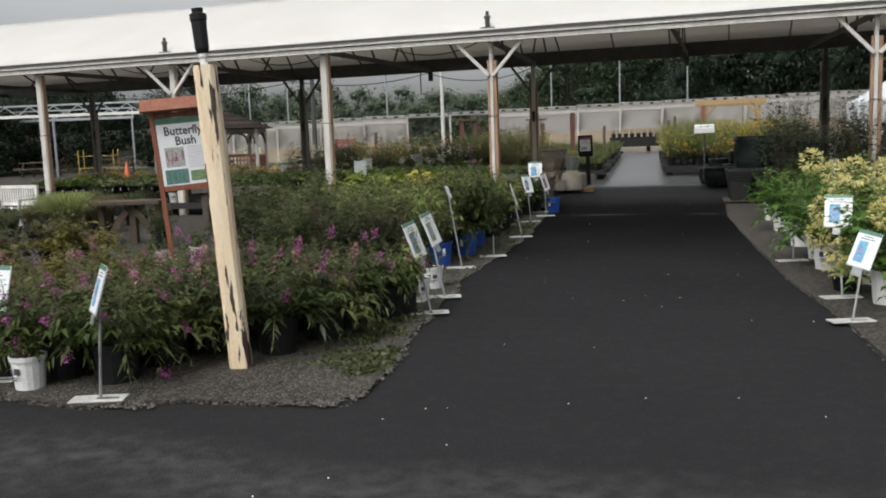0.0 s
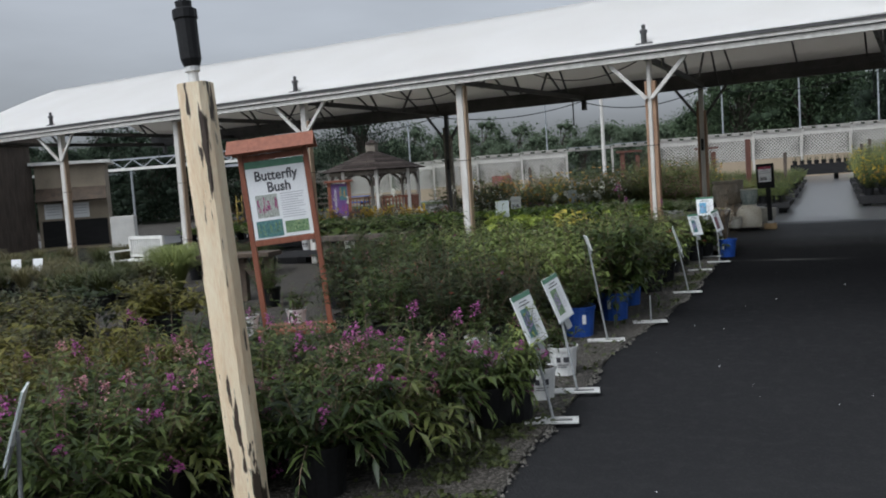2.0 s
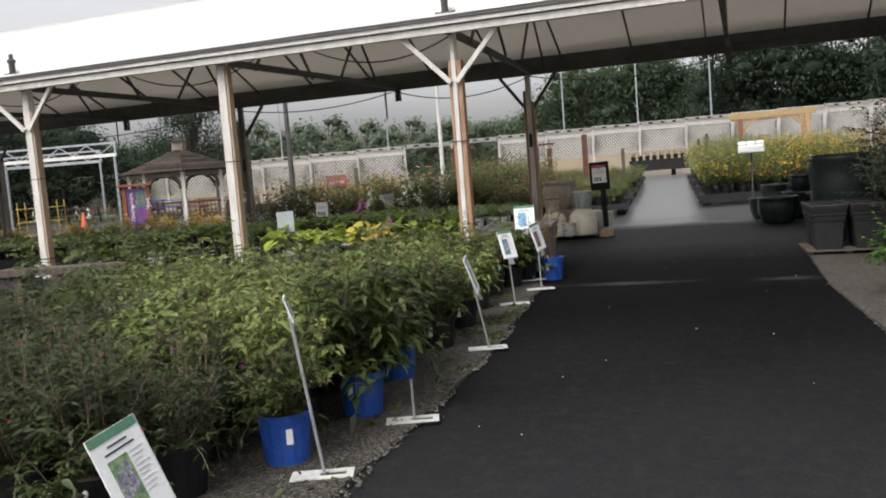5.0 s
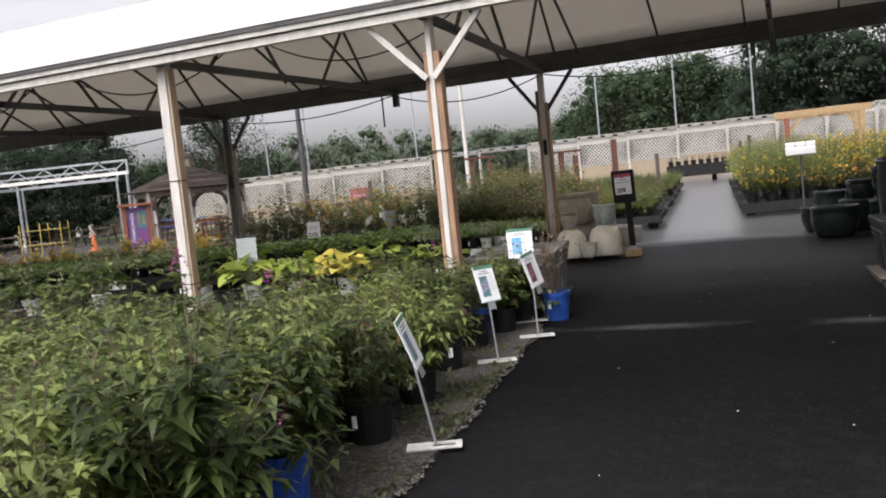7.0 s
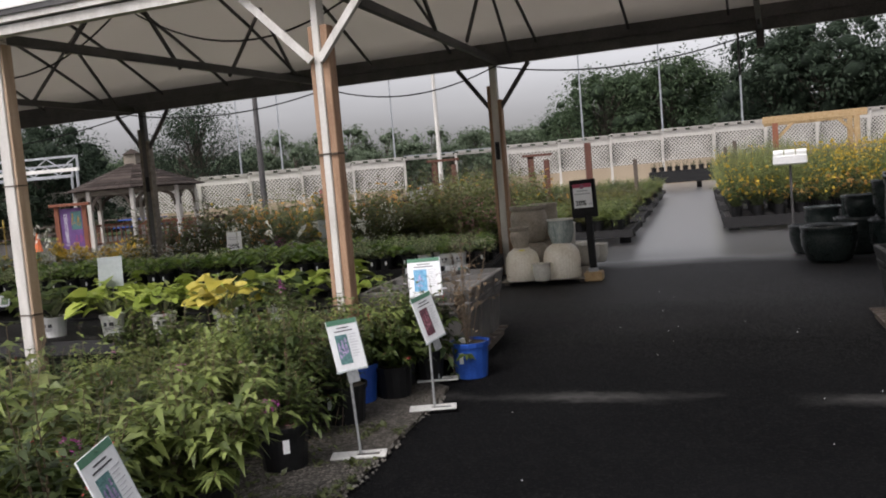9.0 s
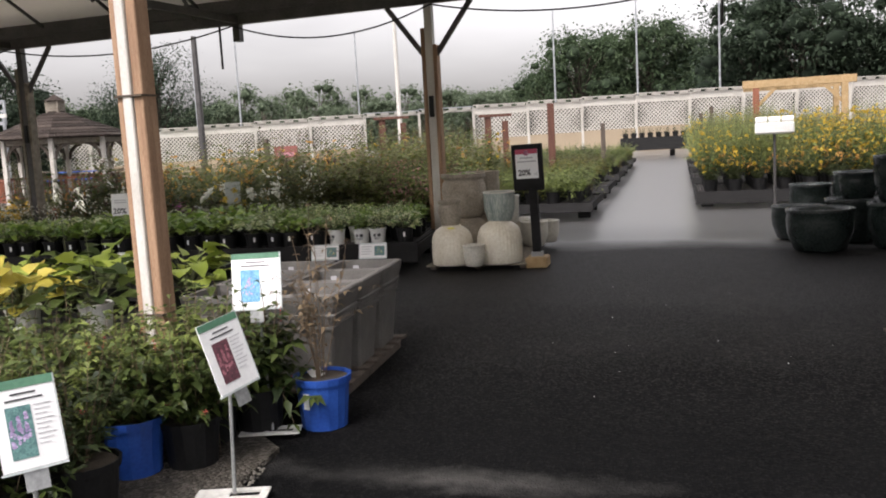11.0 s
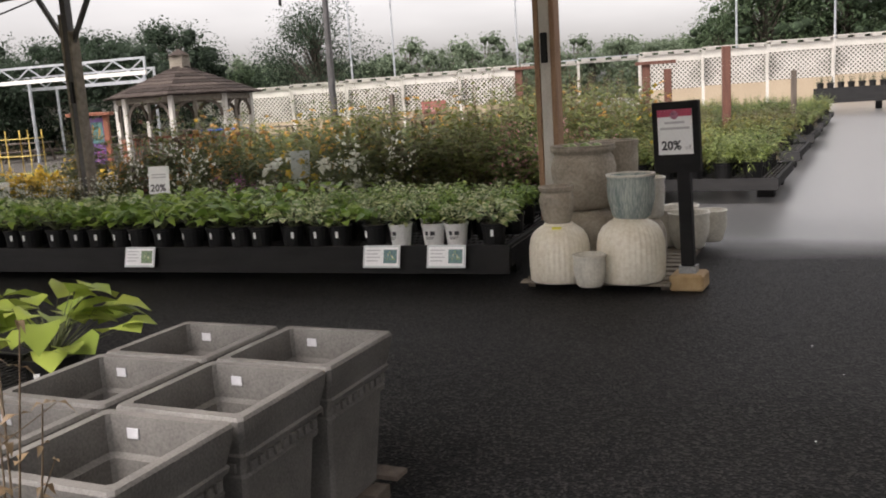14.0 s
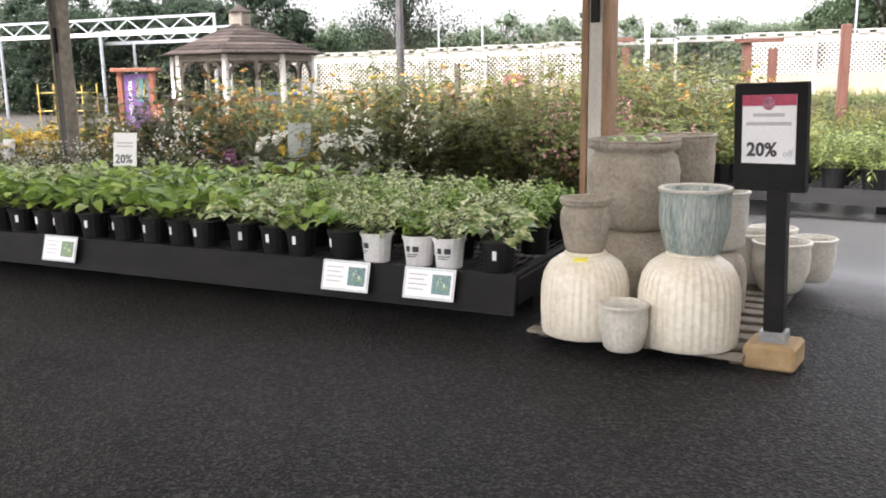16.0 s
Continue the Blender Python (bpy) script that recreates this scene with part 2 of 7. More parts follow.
DARK_STEEL = surface("dark_grey_steel", (0.035, 0.034, 0.034), (0.085, 0.08, 0.078), 4, 50, 0.55, 0.2)
GALV = surface("galvanised_steel", (0.3, 0.32, 0.34), (0.5, 0.52, 0.54), 4, 40, 0.4, 0.1, metal=0.6)
DARK_WOOD = surface("dark_weathered_timber", (0.045, 0.035, 0.028), (0.12, 0.095, 0.075), 3, 50, 0.8, 0.4, stretch=(6, 6, 0.7))
BENCH_WOOD = surface("grey_weathered_timber", (0.12, 0.1, 0.08), (0.28, 0.25, 0.2), 3, 50, 0.85, 0.4, stretch=(1, 5, 5))
CEDAR = surface("red_brown_stained_timber", (0.16, 0.05, 0.025), (0.28, 0.1, 0.055), 3, 50, 0.6, 0.3, stretch=(6, 6, 0.7))
SHINGLE = surface("brown_wood_shingles", (0.02, 0.016, 0.014), (0.075, 0.06, 0.052), 3, 40, 0.9, 0.4, per_object=0.9, spec=0.1)
WHITE_PAINT = surface("white_painted_timber", (0.55, 0.54, 0.5), (0.78, 0.77, 0.73), 2, 40, 0.6, 0.15)
CREAM_WALL = surface("cream_render", (0.28, 0.22, 0.15), (0.38, 0.31, 0.22), 0.6, 20, 0.85, 0.2)
BLACK_PLASTIC = surface("black_plastic", (0.004, 0.004, 0.0045), (0.012, 0.012, 0.0125), 5, 60, 0.55, 0.1, spec=0.3)
BLACK_BOARD = surface("black_stained_board", (0.004, 0.004, 0.0045), (0.013, 0.0125, 0.0125), 3, 60, 0.7, 0.2, spec=0.25, stretch=(1, 5, 5))
BLUE_PLASTIC = surface("blue_plastic", (0.012, 0.05, 0.25), (0.025, 0.09, 0.38), 5, 60, 0.4, 0.1)
WHITE_PLASTIC = surface("white_plastic", (0.6, 0.6, 0.58), (0.78, 0.78, 0.76), 5, 60, 0.45, 0.1)
CARD_WHITE = surface("white_printed_card", (0.72, 0.73, 0.73), (0.82, 0.83, 0.83), 4, 60, 0.3, 0.0)
CARD_GREEN = surface("green_print", (0.06, 0.16, 0.1), (0.1, 0.24, 0.15), 6, 60, 0.35, 0.0)
PRINT_BLUE = surface("blue_photo_print", (0.03, 0.16, 0.36), (0.25, 0.55, 0.72), 60, 200, 0.35, 0.0)
PRINT_RED = surface("dark_red_photo_print", (0.02, 0.014, 0.02), (0.2, 0.07, 0.09), 70, 200, 0.35, 0.0)
PRINT_GREEN = surface("leaf_photo_print", (0.02, 0.07, 0.03), (0.3, 0.42, 0.22), 60, 200, 0.35, 0.0)
PRINT_TEAL = surface("dark_teal_photo_print", (0.02, 0.08, 0.09), (0.15, 0.3, 0.28), 60, 200, 0.35, 0.0)
PRINT_PINK = surface("pink_photo_print", (0.16, 0.04, 0.08), (0.5, 0.2, 0.3), 50, 200, 0.35, 0.0)
PRINT_PURPLE = surface("purple_print", (0.1, 0.05, 0.16), (0.2, 0.1, 0.28), 6, 60, 0.35, 0.0)
PRINT_GREY = surface("pale_garden_photo_print", (0.16, 0.18, 0.15), (0.55, 0.57, 0.52), 45, 160, 0.35, 0.0)
PETAL_PINK = leafy("magenta_petal_print", (0.2, 0.02, 0.1), (0.5, 0.12, 0.28), 0.0)
PETAL_LILAC = leafy("lilac_petal_print", (0.28, 0.2, 0.42), (0.6, 0.5, 0.7), 0.0)
PETAL_ROSE = leafy("dark_rose_petal_print", (0.2, 0.05, 0.08), (0.6, 0.28, 0.32), 0.0)
INK = surface("dark_ink", (0.03, 0.03, 0.035), (0.06, 0.06, 0.065), 8, 60, 0.5, 0.0)
INK_GREY = surface("grey_ink", (0.4, 0.4, 0.42), (0.5, 0.5, 0.52), 8, 60, 0.5, 0.0)
CRIMSON = surface("crimson_print", (0.35, 0.03, 0.08), (0.48, 0.06, 0.12), 8, 60, 0.4, 0.0)
STAKE_METAL = surface("grey_metal", (0.25, 0.26, 0.26), (0.42, 0.43, 0.43), 6, 60, 0.4, 0.1, metal=0.5)
PLATE_METAL = surface("pale_scuffed_metal", (0.42, 0.42, 0.4), (0.66, 0.66, 0.63), 12, 60, 0.45, 0.15, metal=0.1)
TUB = surface("grey_stone_resin", (0.075, 0.071, 0.065), (0.155, 0.147, 0.136), 6, 120, 0.65, 0.25)
CREAM_GLAZE = surface("cream_glaze", (0.62, 0.56, 0.44), (0.8, 0.76, 0.65), 5, 40, 0.35, 0.15)
PALE_GLAZE = surface("pale_grey_glaze", (0.46, 0.44, 0.38), (0.68, 0.66, 0.58), 8, 50, 0.35, 0.15)
BLUE_GLAZE = surface("grey_blue_drip_glaze", (0.14, 0.2, 0.195), (0.5, 0.53, 0.48), 5, 30, 0.25, 0.1, stretch=(3, 3, 0.5))
CLAY_GREY = surface("grey_textured_stoneware", (0.22, 0.19, 0.15), (0.4, 0.355, 0.29), 7, 45, 0.75, 0.8)
DARK_GLAZE = surface("dark_green_glaze", (0.008, 0.014, 0.013), (0.035, 0.045, 0.042), 5, 40, 0.25, 0.15)
SOIL = surface("potting_soil", (0.02, 0.015, 0.01), (0.06, 0.045, 0.03), 10, 80, 0.95, 0.8)
LABEL_YELLOW = surface("yellow_label", (0.75, 0.7, 0.05), (0.85, 0.8, 0.12), 10, 50, 0.5, 0.0)
PINE = surface("new_pine", (0.28, 0.18, 0.08), (0.42, 0.3, 0.16), 3, 40, 0.7, 0.3, stretch=(5, 1, 5))
YELLOW_STEEL = surface("yellow_painted_steel", (0.4, 0.29, 0.06), (0.54, 0.41, 0.12), 4, 50, 0.45, 0.1)
ORANGE_PLASTIC = surface("orange_plastic", (0.6, 0.13, 0.04), (0.75, 0.2, 0.07), 4, 50, 0.5, 0.1)
BARK = surface("tree_bark", (0.04, 0.032, 0.025), (0.11, 0.09, 0.07), 3, 30, 0.9, 0.6)
STEM_GREEN = surface("green_stems", (0.06, 0.08, 0.03), (0.14, 0.15, 0.07), 6, 60, 0.6, 0.1)
STEM_BROWN = surface("brown_stems", (0.09, 0.06, 0.035), (0.2, 0.15, 0.1), 6, 60, 0.7, 0.2)
RUBBER = surface("black_cable", (0.008, 0.008, 0.008), (0.02, 0.02, 0.02), 6, 60, 0.6, 0.0)
GREENHOUSE = surface("white_greenhouse_film", (0.55, 0.57, 0.58), (0.72, 0.74, 0.75), 1, 20, 0.4, 0.1)
CLEAR_SLEEVE = surface("hazy_clear_plastic", (0.45, 0.5, 0.5), (0.6, 0.64, 0.64), 6, 60, 0.2, 0.0)

STONE_BITS = leafy("gravel_stones", (0.008, 0.007, 0.006), (0.15, 0.14, 0.118), 0.0, 0.7)
LEAF_MID = leafy("mid_green_leaves", (0.014, 0.028, 0.008), (0.105, 0.14, 0.036))
LEAF_FIELD = leafy("field_green_leaves", (0.034, 0.052, 0.014), (0.18, 0.2, 0.058))
LEAF_LIGHT = leafy("light_green_leaves", (0.042, 0.066, 0.016), (0.27, 0.325, 0.095))
LEAF_DARK = leafy("dark_green_leaves", (0.008, 0.017, 0.006), (0.06, 0.082, 0.026))
LEAF_YELLOW = leafy("yellow_green_leaves", (0.04, 0.044, 0.01), (0.21, 0.19, 0.04))
LEAF_BRONZE = leafy("bronze_leaves", (0.03, 0.024, 0.013), (0.13, 0.1, 0.045))
LEAF_OLIVE = leafy("olive_brown_leaves", (0.022, 0.024, 0.009), (0.1, 0.1, 0.034))
LEAF_DRY = leafy("dry_brown_leaves", (0.055, 0.04, 0.022), (0.24, 0.17, 0.1), 0.2)
LEAF_HOSTA = leafy("lime_hosta_leaves", (0.15, 0.22, 0.035), (0.4, 0.47, 0.1), 0.35, 0.4)
LEAF_GOLD = leafy("golden_leaves", (0.32, 0.28, 0.04), (0.68, 0.58, 0.14), 0.35, 0.4)
LEAF_VARIEG = leafy("cream_edged_leaves", (0.09, 0.18, 0.055), (0.3, 0.43, 0.13), 0.3, 0.4, edge=(0.68, 0.7, 0.4))
LEAF_BRIGHT = leafy("bright_green_leaves", (0.1, 0.21, 0.035), (0.42, 0.56, 0.13), 0.35, 0.4)
LEAF_HYD = leafy("deep_green_hydrangea_leaves", (0.035, 0.095, 0.016), (0.15, 0.27, 0.05))
GRASS_LIGHT = leafy("pale_green_grass", (0.11, 0.14, 0.04), (0.32, 0.36, 0.13))
GRASS_TAN = leafy("tan_green_grass", (0.06, 0.055, 0.024), (0.19, 0.17, 0.08))
GRASS_OLIVE = leafy("olive_green_grass", (0.035, 0.044, 0.016), (0.12, 0.135, 0.05))
TREE_LEAF = leafy("tree_leaves", (0.042, 0.07, 0.036), (0.085, 0.12, 0.06), 0.4, 0.9)
# Distant leaves: paler copy of the tree green, haze put into the colour.
TREE_HAZY = leafy("hazy_pale_tree_leaves", (0.085, 0.115, 0.07), (0.135, 0.17, 0.11), 0.4, 0.9)
# Inner leaves: darker copies of each tree green, crown shade in the colour.
SHADE_GREEN = leafy("shaded_inner_leaves", (0.026, 0.042, 0.022), (0.03, 0.048, 0.025), 0.2, 0.95)
SHADE_PALE = leafy("shaded_inner_pale_leaves", (0.065, 0.088, 0.054), (0.07, 0.095, 0.058), 0.2, 0.95)
SHADE_DARK = leafy("shaded_inner_dark_leaves", (0.014, 0.024, 0.014), (0.017, 0.028, 0.016), 0.2, 0.95)
TREE_DARK = leafy("dark_tree_leaves", (0.024, 0.04, 0.024), (0.046, 0.068, 0.04), 0.4, 0.9)
FLOWER_PURPLE = leafy("magenta_florets", (0.25, 0.04, 0.19), (0.55, 0.16, 0.42))
FLOWER_PINK = leafy("dusky_pink_florets", (0.35, 0.12, 0.16), (0.65, 0.35, 0.38))
FLOWER_RED = leafy("red_florets", (0.35, 0.03, 0.04), (0.6, 0.1, 0.1))
FLOWER_WHITE = leafy("white_florets", (0.7, 0.7, 0.6), (0.88, 0.88, 0.8), 0.5)
FLOWER_CREAM = leafy("creamy_yellow_florets", (0.58, 0.52, 0.18), (0.8, 0.75, 0.4))
FLOWER_ORANGE = leafy("orange_florets", (0.42, 0.2, 0.05), (0.68, 0.42, 0.13))
FLOWER_YELLOW = leafy("yellow_florets", (0.5, 0.32, 0.03), (0.75, 0.55, 0.08))
SEED_BROWN = leafy("brown_seed_heads", (0.05, 0.028, 0.018), (0.16, 0.09, 0.05), 0.1)


# ---- mesh helpers ----
def link_mesh(name, me, material, parent=None, label=""):
    me.materials.clear()
    me.materials.append(material)
    ob = new(name, me)
    if parent:
        ob.parent = parent
    if label:
        ob["label"] = label
    return ob


def part(name, bm, material, parent=None, label="", smooth=False):
    me = bpy.data.meshes.new(name)
    bm.normal_update()
    bm.to_mesh(me)
    bm.free()
    if smooth:
        me.polygons.foreach_set("use_smooth", [True] * len(me.polygons))
    return link_mesh(name, me, material, parent, label)


def thing(name, m, label, category, group="", kind=""):
    ob = new(name)
    ob.empty_display_size = 0.1
    ob.matrix_world = m
    return tagged(ob, label, category, group, kind)


def bm_new():
    return bmesh.new()


def box(bm, x0, y0, z0, x1, y1, z1, m=None, bevel=0.0):
    r = bmesh.ops.create_cube(bm, size=1.0)
    mat = Matrix.Translation(((x0 + x1) / 2, (y0 + y1) / 2, (z0 + z1) / 2)) @ Matrix.Diagonal((abs(x1 - x0), abs(y1 - y0), abs(z1 - z0), 1))
    if m is not None:
        mat = m @ mat
    bmesh.ops.transform(bm, matrix=mat, verts=r["verts"])
    if bevel:
        edges = list({e for v in r["verts"] for e in v.link_edges})
        bmesh.ops.bevel(bm, geom=edges, offset=bevel, segments=1, affect="EDGES")
    return bm


def beam(bm, p, q, w, h, bevel=0.0):
    """A bar of section w x h from p to q."""
    p, q = Vector(p), Vector(q)
    d = q - p
    m = Matrix.Translation((p + q) / 2) @ d.to_track_quat("X", "Z").to_matrix().to_4x4()
    return box(bm, -d.length / 2, -w / 2, -h / 2, d.length / 2, w / 2, h / 2, m, bevel)


def rod(bm, p, q, r0, r1=None, n=8):
    p, q = Vector(p), Vector(q)
    d = q - p
    m = Matrix.Translation((p + q) / 2) @ d.to_track_quat("Z", "Y").to_matrix().to_4x4()
    bmesh.ops.create_cone(bm, cap_ends=True, segments=n, radius1=r0, radius2=r0 if r1 is None else r1, depth=d.length, matrix=m)
    return bm


def lathe(bm, profile, n=24, rib=0.0, ribs=0, m=None):
    """Turns (radius, height) pairs about z; rib: how far ribs stand proud."""
    rings = []
    for r, z, k in [(p[0], p[1], p[2] if len(p) > 2 else 1.0) for p in profile]:
        ring = []
        for i in range(n):
            a = 2 * math.pi * i / n
            rr = r * (1 + rib * k * (0.5 + 0.5 * math.cos(ribs * a)) - rib * k * 0.5) if ribs else r
            v = Vector((rr * math.cos(a), rr * math.sin(a), z))
            ring.append(bm.verts.new(m @ v if m is not None else v))
        rings.append(ring)
    for a, b in zip(rings, rings[1:]):
        for i in range(n):
            bm.faces.new((a[i], a[(i + 1) % n], b[(i + 1) % n], b[i]))
    bm.faces.new(list(reversed(rings[0])))
    bm.faces.new(rings[-1])
    return bm


def prism(bm, pts, z0, z1):
    lo = [bm.verts.new((x, y, z0)) for x, y in pts]
    hi = [bm.verts.new((x, y, z1)) for x, y in pts]
    bm.faces.new(hi)
    bm.faces.new(list(reversed(lo)))
    k = len(pts)
    for i in range(k):
        bm.faces.new((lo[i], lo[(i + 1) % k], hi[(i + 1) % k], hi[i]))
    bmesh.ops.recalc_face_normals(bm, faces=bm.faces)
    return bm


def lettering(name, text, size, m, material, parent, bold=0.0):
    cu = bpy.data.curves.new(name, "FONT")
    cu.body, cu.size, cu.align_x, cu.extrude, cu.offset, cu.resolution_u = text, size, "CENTER", 0.0008, bold, 2
    tmp = bpy.data.objects.new(name, cu)
    me = bpy.data.meshes.new_from_object(tmp)
    bpy.data.objects.remove(tmp)
    ob = link_mesh(name, me, material, parent)
    ob.matrix_local = m
    return ob


# ---- plants ----
def raw_mesh(name, verts, faces):
    me = bpy.data.meshes.new(name)
    me.from_pydata(verts, [], faces)
    me.polygons.foreach_set("use_smooth", [True] * len(me.polygons))
    return me


def norm(v):
    return v / np.maximum(np.linalg.norm(v, axis=-1, keepdims=True), 1e-9)


def leaf_mesh(name, base, way, length, width, droop, rng, simple=False, fine=False):
    """Many leaves in one mesh: each folded along its rib, bending down to its tip."""
    k = len(base)
    way = norm(way)
    side = norm(np.cross(way, np.array([0, 0, 1.0])) + rng.normal(0, 0.25, (k, 3)))
    up = np.cross(side, way)
    L, W, D = length[:, None], width[:, None], droop[:, None]
    down = np.array([0, 0, -1.0])

    def at(s):
        return base + way * L * s + down * L * D * s * s

    if simple:
        v = np.stack([base, at(0.45) + side * W * 0.5 + up * W * 0.12, at(0.45) - side * W * 0.5 + up * W * 0.12, at(1.0)], 1)
        shape = ((0, 2, 1), (1, 2, 3))
    elif fine:
        v = np.stack([base,
                      at(0.3) + side * W * 0.46 + up * W * 0.15, at(0.3), at(0.3) - side * W * 0.46 + up * W * 0.15,
                      at(0.68) + side * W * 0.38 + up * W * 0.12, at(0.68), at(0.68) - side * W * 0.38 + up * W * 0.12,
                      at(1.0)], 1)
        shape = ((0, 2, 1), (0, 3, 2), (1, 2, 5, 4), (2, 3, 6, 5), (4, 5, 7), (5, 6, 7))
    else:
        v = np.stack([base, at(0.42) + side * W * 0.5 + up * W * 0.16, at(0.5), at(0.42) - side * W * 0.5 + up * W * 0.16, at(1.0)], 1)
        shape = ((0, 2, 1), (0, 3, 2), (1, 2, 4), (2, 3, 4))
    n = v.shape[1]
    verts = v.reshape(-1, 3).tolist()
    faces = [tuple(o + q for q in f) for o in range(0, k * n, n) for f in shape]
    return raw_mesh(name, verts, faces)


def stem_mesh(name, lines, r):
    verts, faces = [], []
    for line in lines:
        start = len(verts)
        k = len(line)
        for i, p in enumerate(line):
            rr = r * (1 - 0.6 * i / max(1, k - 1))
            for a in (0, 2.09, 4.19):
                verts.append((p[0] + rr * math.cos(a), p[1] + rr * math.sin(a), p[2]))
        for i in range(k - 1):
            for j in range(3):
                a, b = start + i * 3 + j, start + i * 3 + (j + 1) % 3
                faces.append((a, b, b + 3, a + 3))
    return raw_mesh(name, verts, faces)


def bush_meshes(seed, stems=16, height=0.6, spread=0.3, leaf=0.08, width=0.022, nodes=9, droop=0.5, start=0.15, foot=0.04, twigs=2, simple=False, head=None, lean=0.5, skirt=0.0, fine=False):
    """Stems that fan out of the pot with leaves in pairs; head: (share of stems, size, florets, shape)."""
    rng = np.random.default_rng(seed)
    lines, base, way, ln = [], [], [], []
    tips = []
    for s in range(stems):
        a = rng.uniform(0, 2 * math.pi)
        out = math.sqrt(rng.uniform(0.02, 1)) * spread
        h = height * rng.uniform(0.6, 1.12) * (1 - 0.35 * (out / max(spread, 1e-6)) ** 2)
        if s < stems * skirt:
            out, h = spread * rng.uniform(0.7, 1.05), height * rng.uniform(-0.42, 0.35)
        f = np.array([math.cos(a), math.sin(a), 0])
        mid = f * (foot + out * 0.4) + np.array([0, 0, max(h * 0.55, height * 0.3)])
        end = f * out + np.array([0, 0, h]) + rng.normal(0, 0.03, 3)
        root = f * foot * rng.uniform(0.2, 1)
        ts = np.linspace(0, 1, 6)
        curve = [(1 - t) ** 2 * root + 2 * t * (1 - t) * mid + t * t * end for t in ts]
        lines.append(curve[::5] if simple else curve[::2] + [curve[-1]])
        tips.append((curve[-1], norm(curve[-1] - curve[-2])))
        branches = [(curve, start)]
        for w in range(twigs):
            t = rng.uniform(0.35, 0.85)
            i = min(4, int(t * 5))
            p = curve[i]
            d = norm(rng.normal(0, 1, 3) * np.array([1, 1, 0.4]) + np.array([0, 0, 0.7]) + f * lean)
            le = height * rng.uniform(0.14, 0.3)
            tw = [p, p + d * le * 0.5, p + d * le + np.array([0, 0, -0.02])]
            if not simple:
                lines.append([tw[0], tw[2]])
            branches.append((tw, 0.2))
            tips.append((tw[-1], d))
        for br, s0 in branches:
            k = max(2, int(nodes * (1 if br is curve else 0.5)))
            for t in np.linspace(s0, 1, k):
                x = t * (len(br) - 1)
                i = min(len(br) - 2, int(x))
                p = br[i] + (br[i + 1] - br[i]) * (x - i)
                ax = norm(br[i + 1] - br[i])
                turn = rng.uniform(0, math.pi)
                for sgn in (0, math.pi):
                    q = norm(np.array([math.cos(turn + sgn), math.sin(turn + sgn), 0.0]) + ax * rng.uniform(0.2, 0.9))
                    base.append(p)
                    way.append(q)
                    ln.append(leaf * rng.uniform(0.6, 1.15) * (1 - 0.35 * t * (t > 0.85)))
    base, way, ln = np.array(base), np.array(way), np.array(ln)
    dr = rng.uniform(0.3, 1.2, len(base)) * droop
    meshes = {"stems": stem_mesh("stems", lines, 0.004), "foliage": leaf_mesh("foliage", base, way, ln, ln * width / leaf * rng.uniform(0.8, 1.2, len(ln)), dr, rng, simple, fine)}
    if head:
        share, size, florets, shape = head
        b2, w2, l2 = [], [], []
        for p, d in tips:
            if rng.uniform() > share:
                continue
            for j in range(florets):
                u = rng.uniform(0, 1)
                if shape == "spike":
                    q = p + d * size * (u - 0.1) + rng.normal(0, 0.11 * size * (1.1 - u), 3)
                    w = norm(rng.normal(0, 1, 3) + d * 0.4)
                    l = size * 0.13
                elif shape == "ball":
                    w = norm(rng.normal(0, 1, 3))
                    q = p + w * size * 0.45 * rng.uniform(0.7, 1)
                    l = size * (0.22 if florets < 60 else 0.15)
                elif shape == "cone":
                    w = norm(rng.normal(0, 1, 3) + d * 0.3)
                    q = p + d * size * u + w * size * 0.42 * (1.05 - u)
                    l = size * 0.2
                else:
                    aa = 2 * math.pi * j / florets
                    if j == 0:
                        tu, tv = norm(rng.normal(0, 1, 3) * np.array([1, 1, 0.5])), norm(rng.normal(0, 1, 3))
                    w = math.cos(aa) * tu + math.sin(aa) * tv
                    q = p
                    l = size * 0.5
                b2.append(q)
                w2.append(w)
                l2.append(l)
        if b2:
            l2 = np.array(l2)
            meshes["flowers"] = leaf_mesh("flowers", np.array(b2), np.array(w2), l2, l2 * 0.75, np.full(len(l2), 0.15), rng, True)
    return meshes


def tuft_meshes(seed, blades=220, height=0.8, spread=0.5, width=0.009, plume=0):
    """A clump of arching grass blades."""
    rng = np.random.default_rng(seed)
    verts, faces = [], []
    for i in range(blades):
        a = rng.uniform(0, 2 * math.pi)
        out = spread * math.sqrt(rng.uniform(0.02, 1))
        h = height * rng.uniform(0.6, 1.05)
        f = np.array([math.cos(a), math.sin(a), 0])
        sd = np.array([-math.sin(a), math.cos(a), 0]) * width / 2
        p0 = f * rng.uniform(0, 0.06)
        p1 = f * out * 0.35 + np.array([0, 0, h * 0.65])
        p2 = f * out * 0.75 + np.array([0, 0, h * 0.95])
        p3 = f * out * 1.15 + np.array([0, 0, h * rng.uniform(0.7, 1.0)])
        o = len(verts)
        verts += [(p0 - sd).tolist(), (p0 + sd).tolist(), (p1 - sd).tolist(), (p1 + sd).tolist(), (p2 - sd * 0.7).tolist(), (p2 + sd * 0.7).tolist(), p3.tolist()]
        faces += [(o, o + 1, o + 3, o + 2), (o + 2, o + 3, o + 5, o + 4), (o + 4, o + 5, o + 6)]
    return {"foliage": raw_mesh("foliage", verts, faces)}


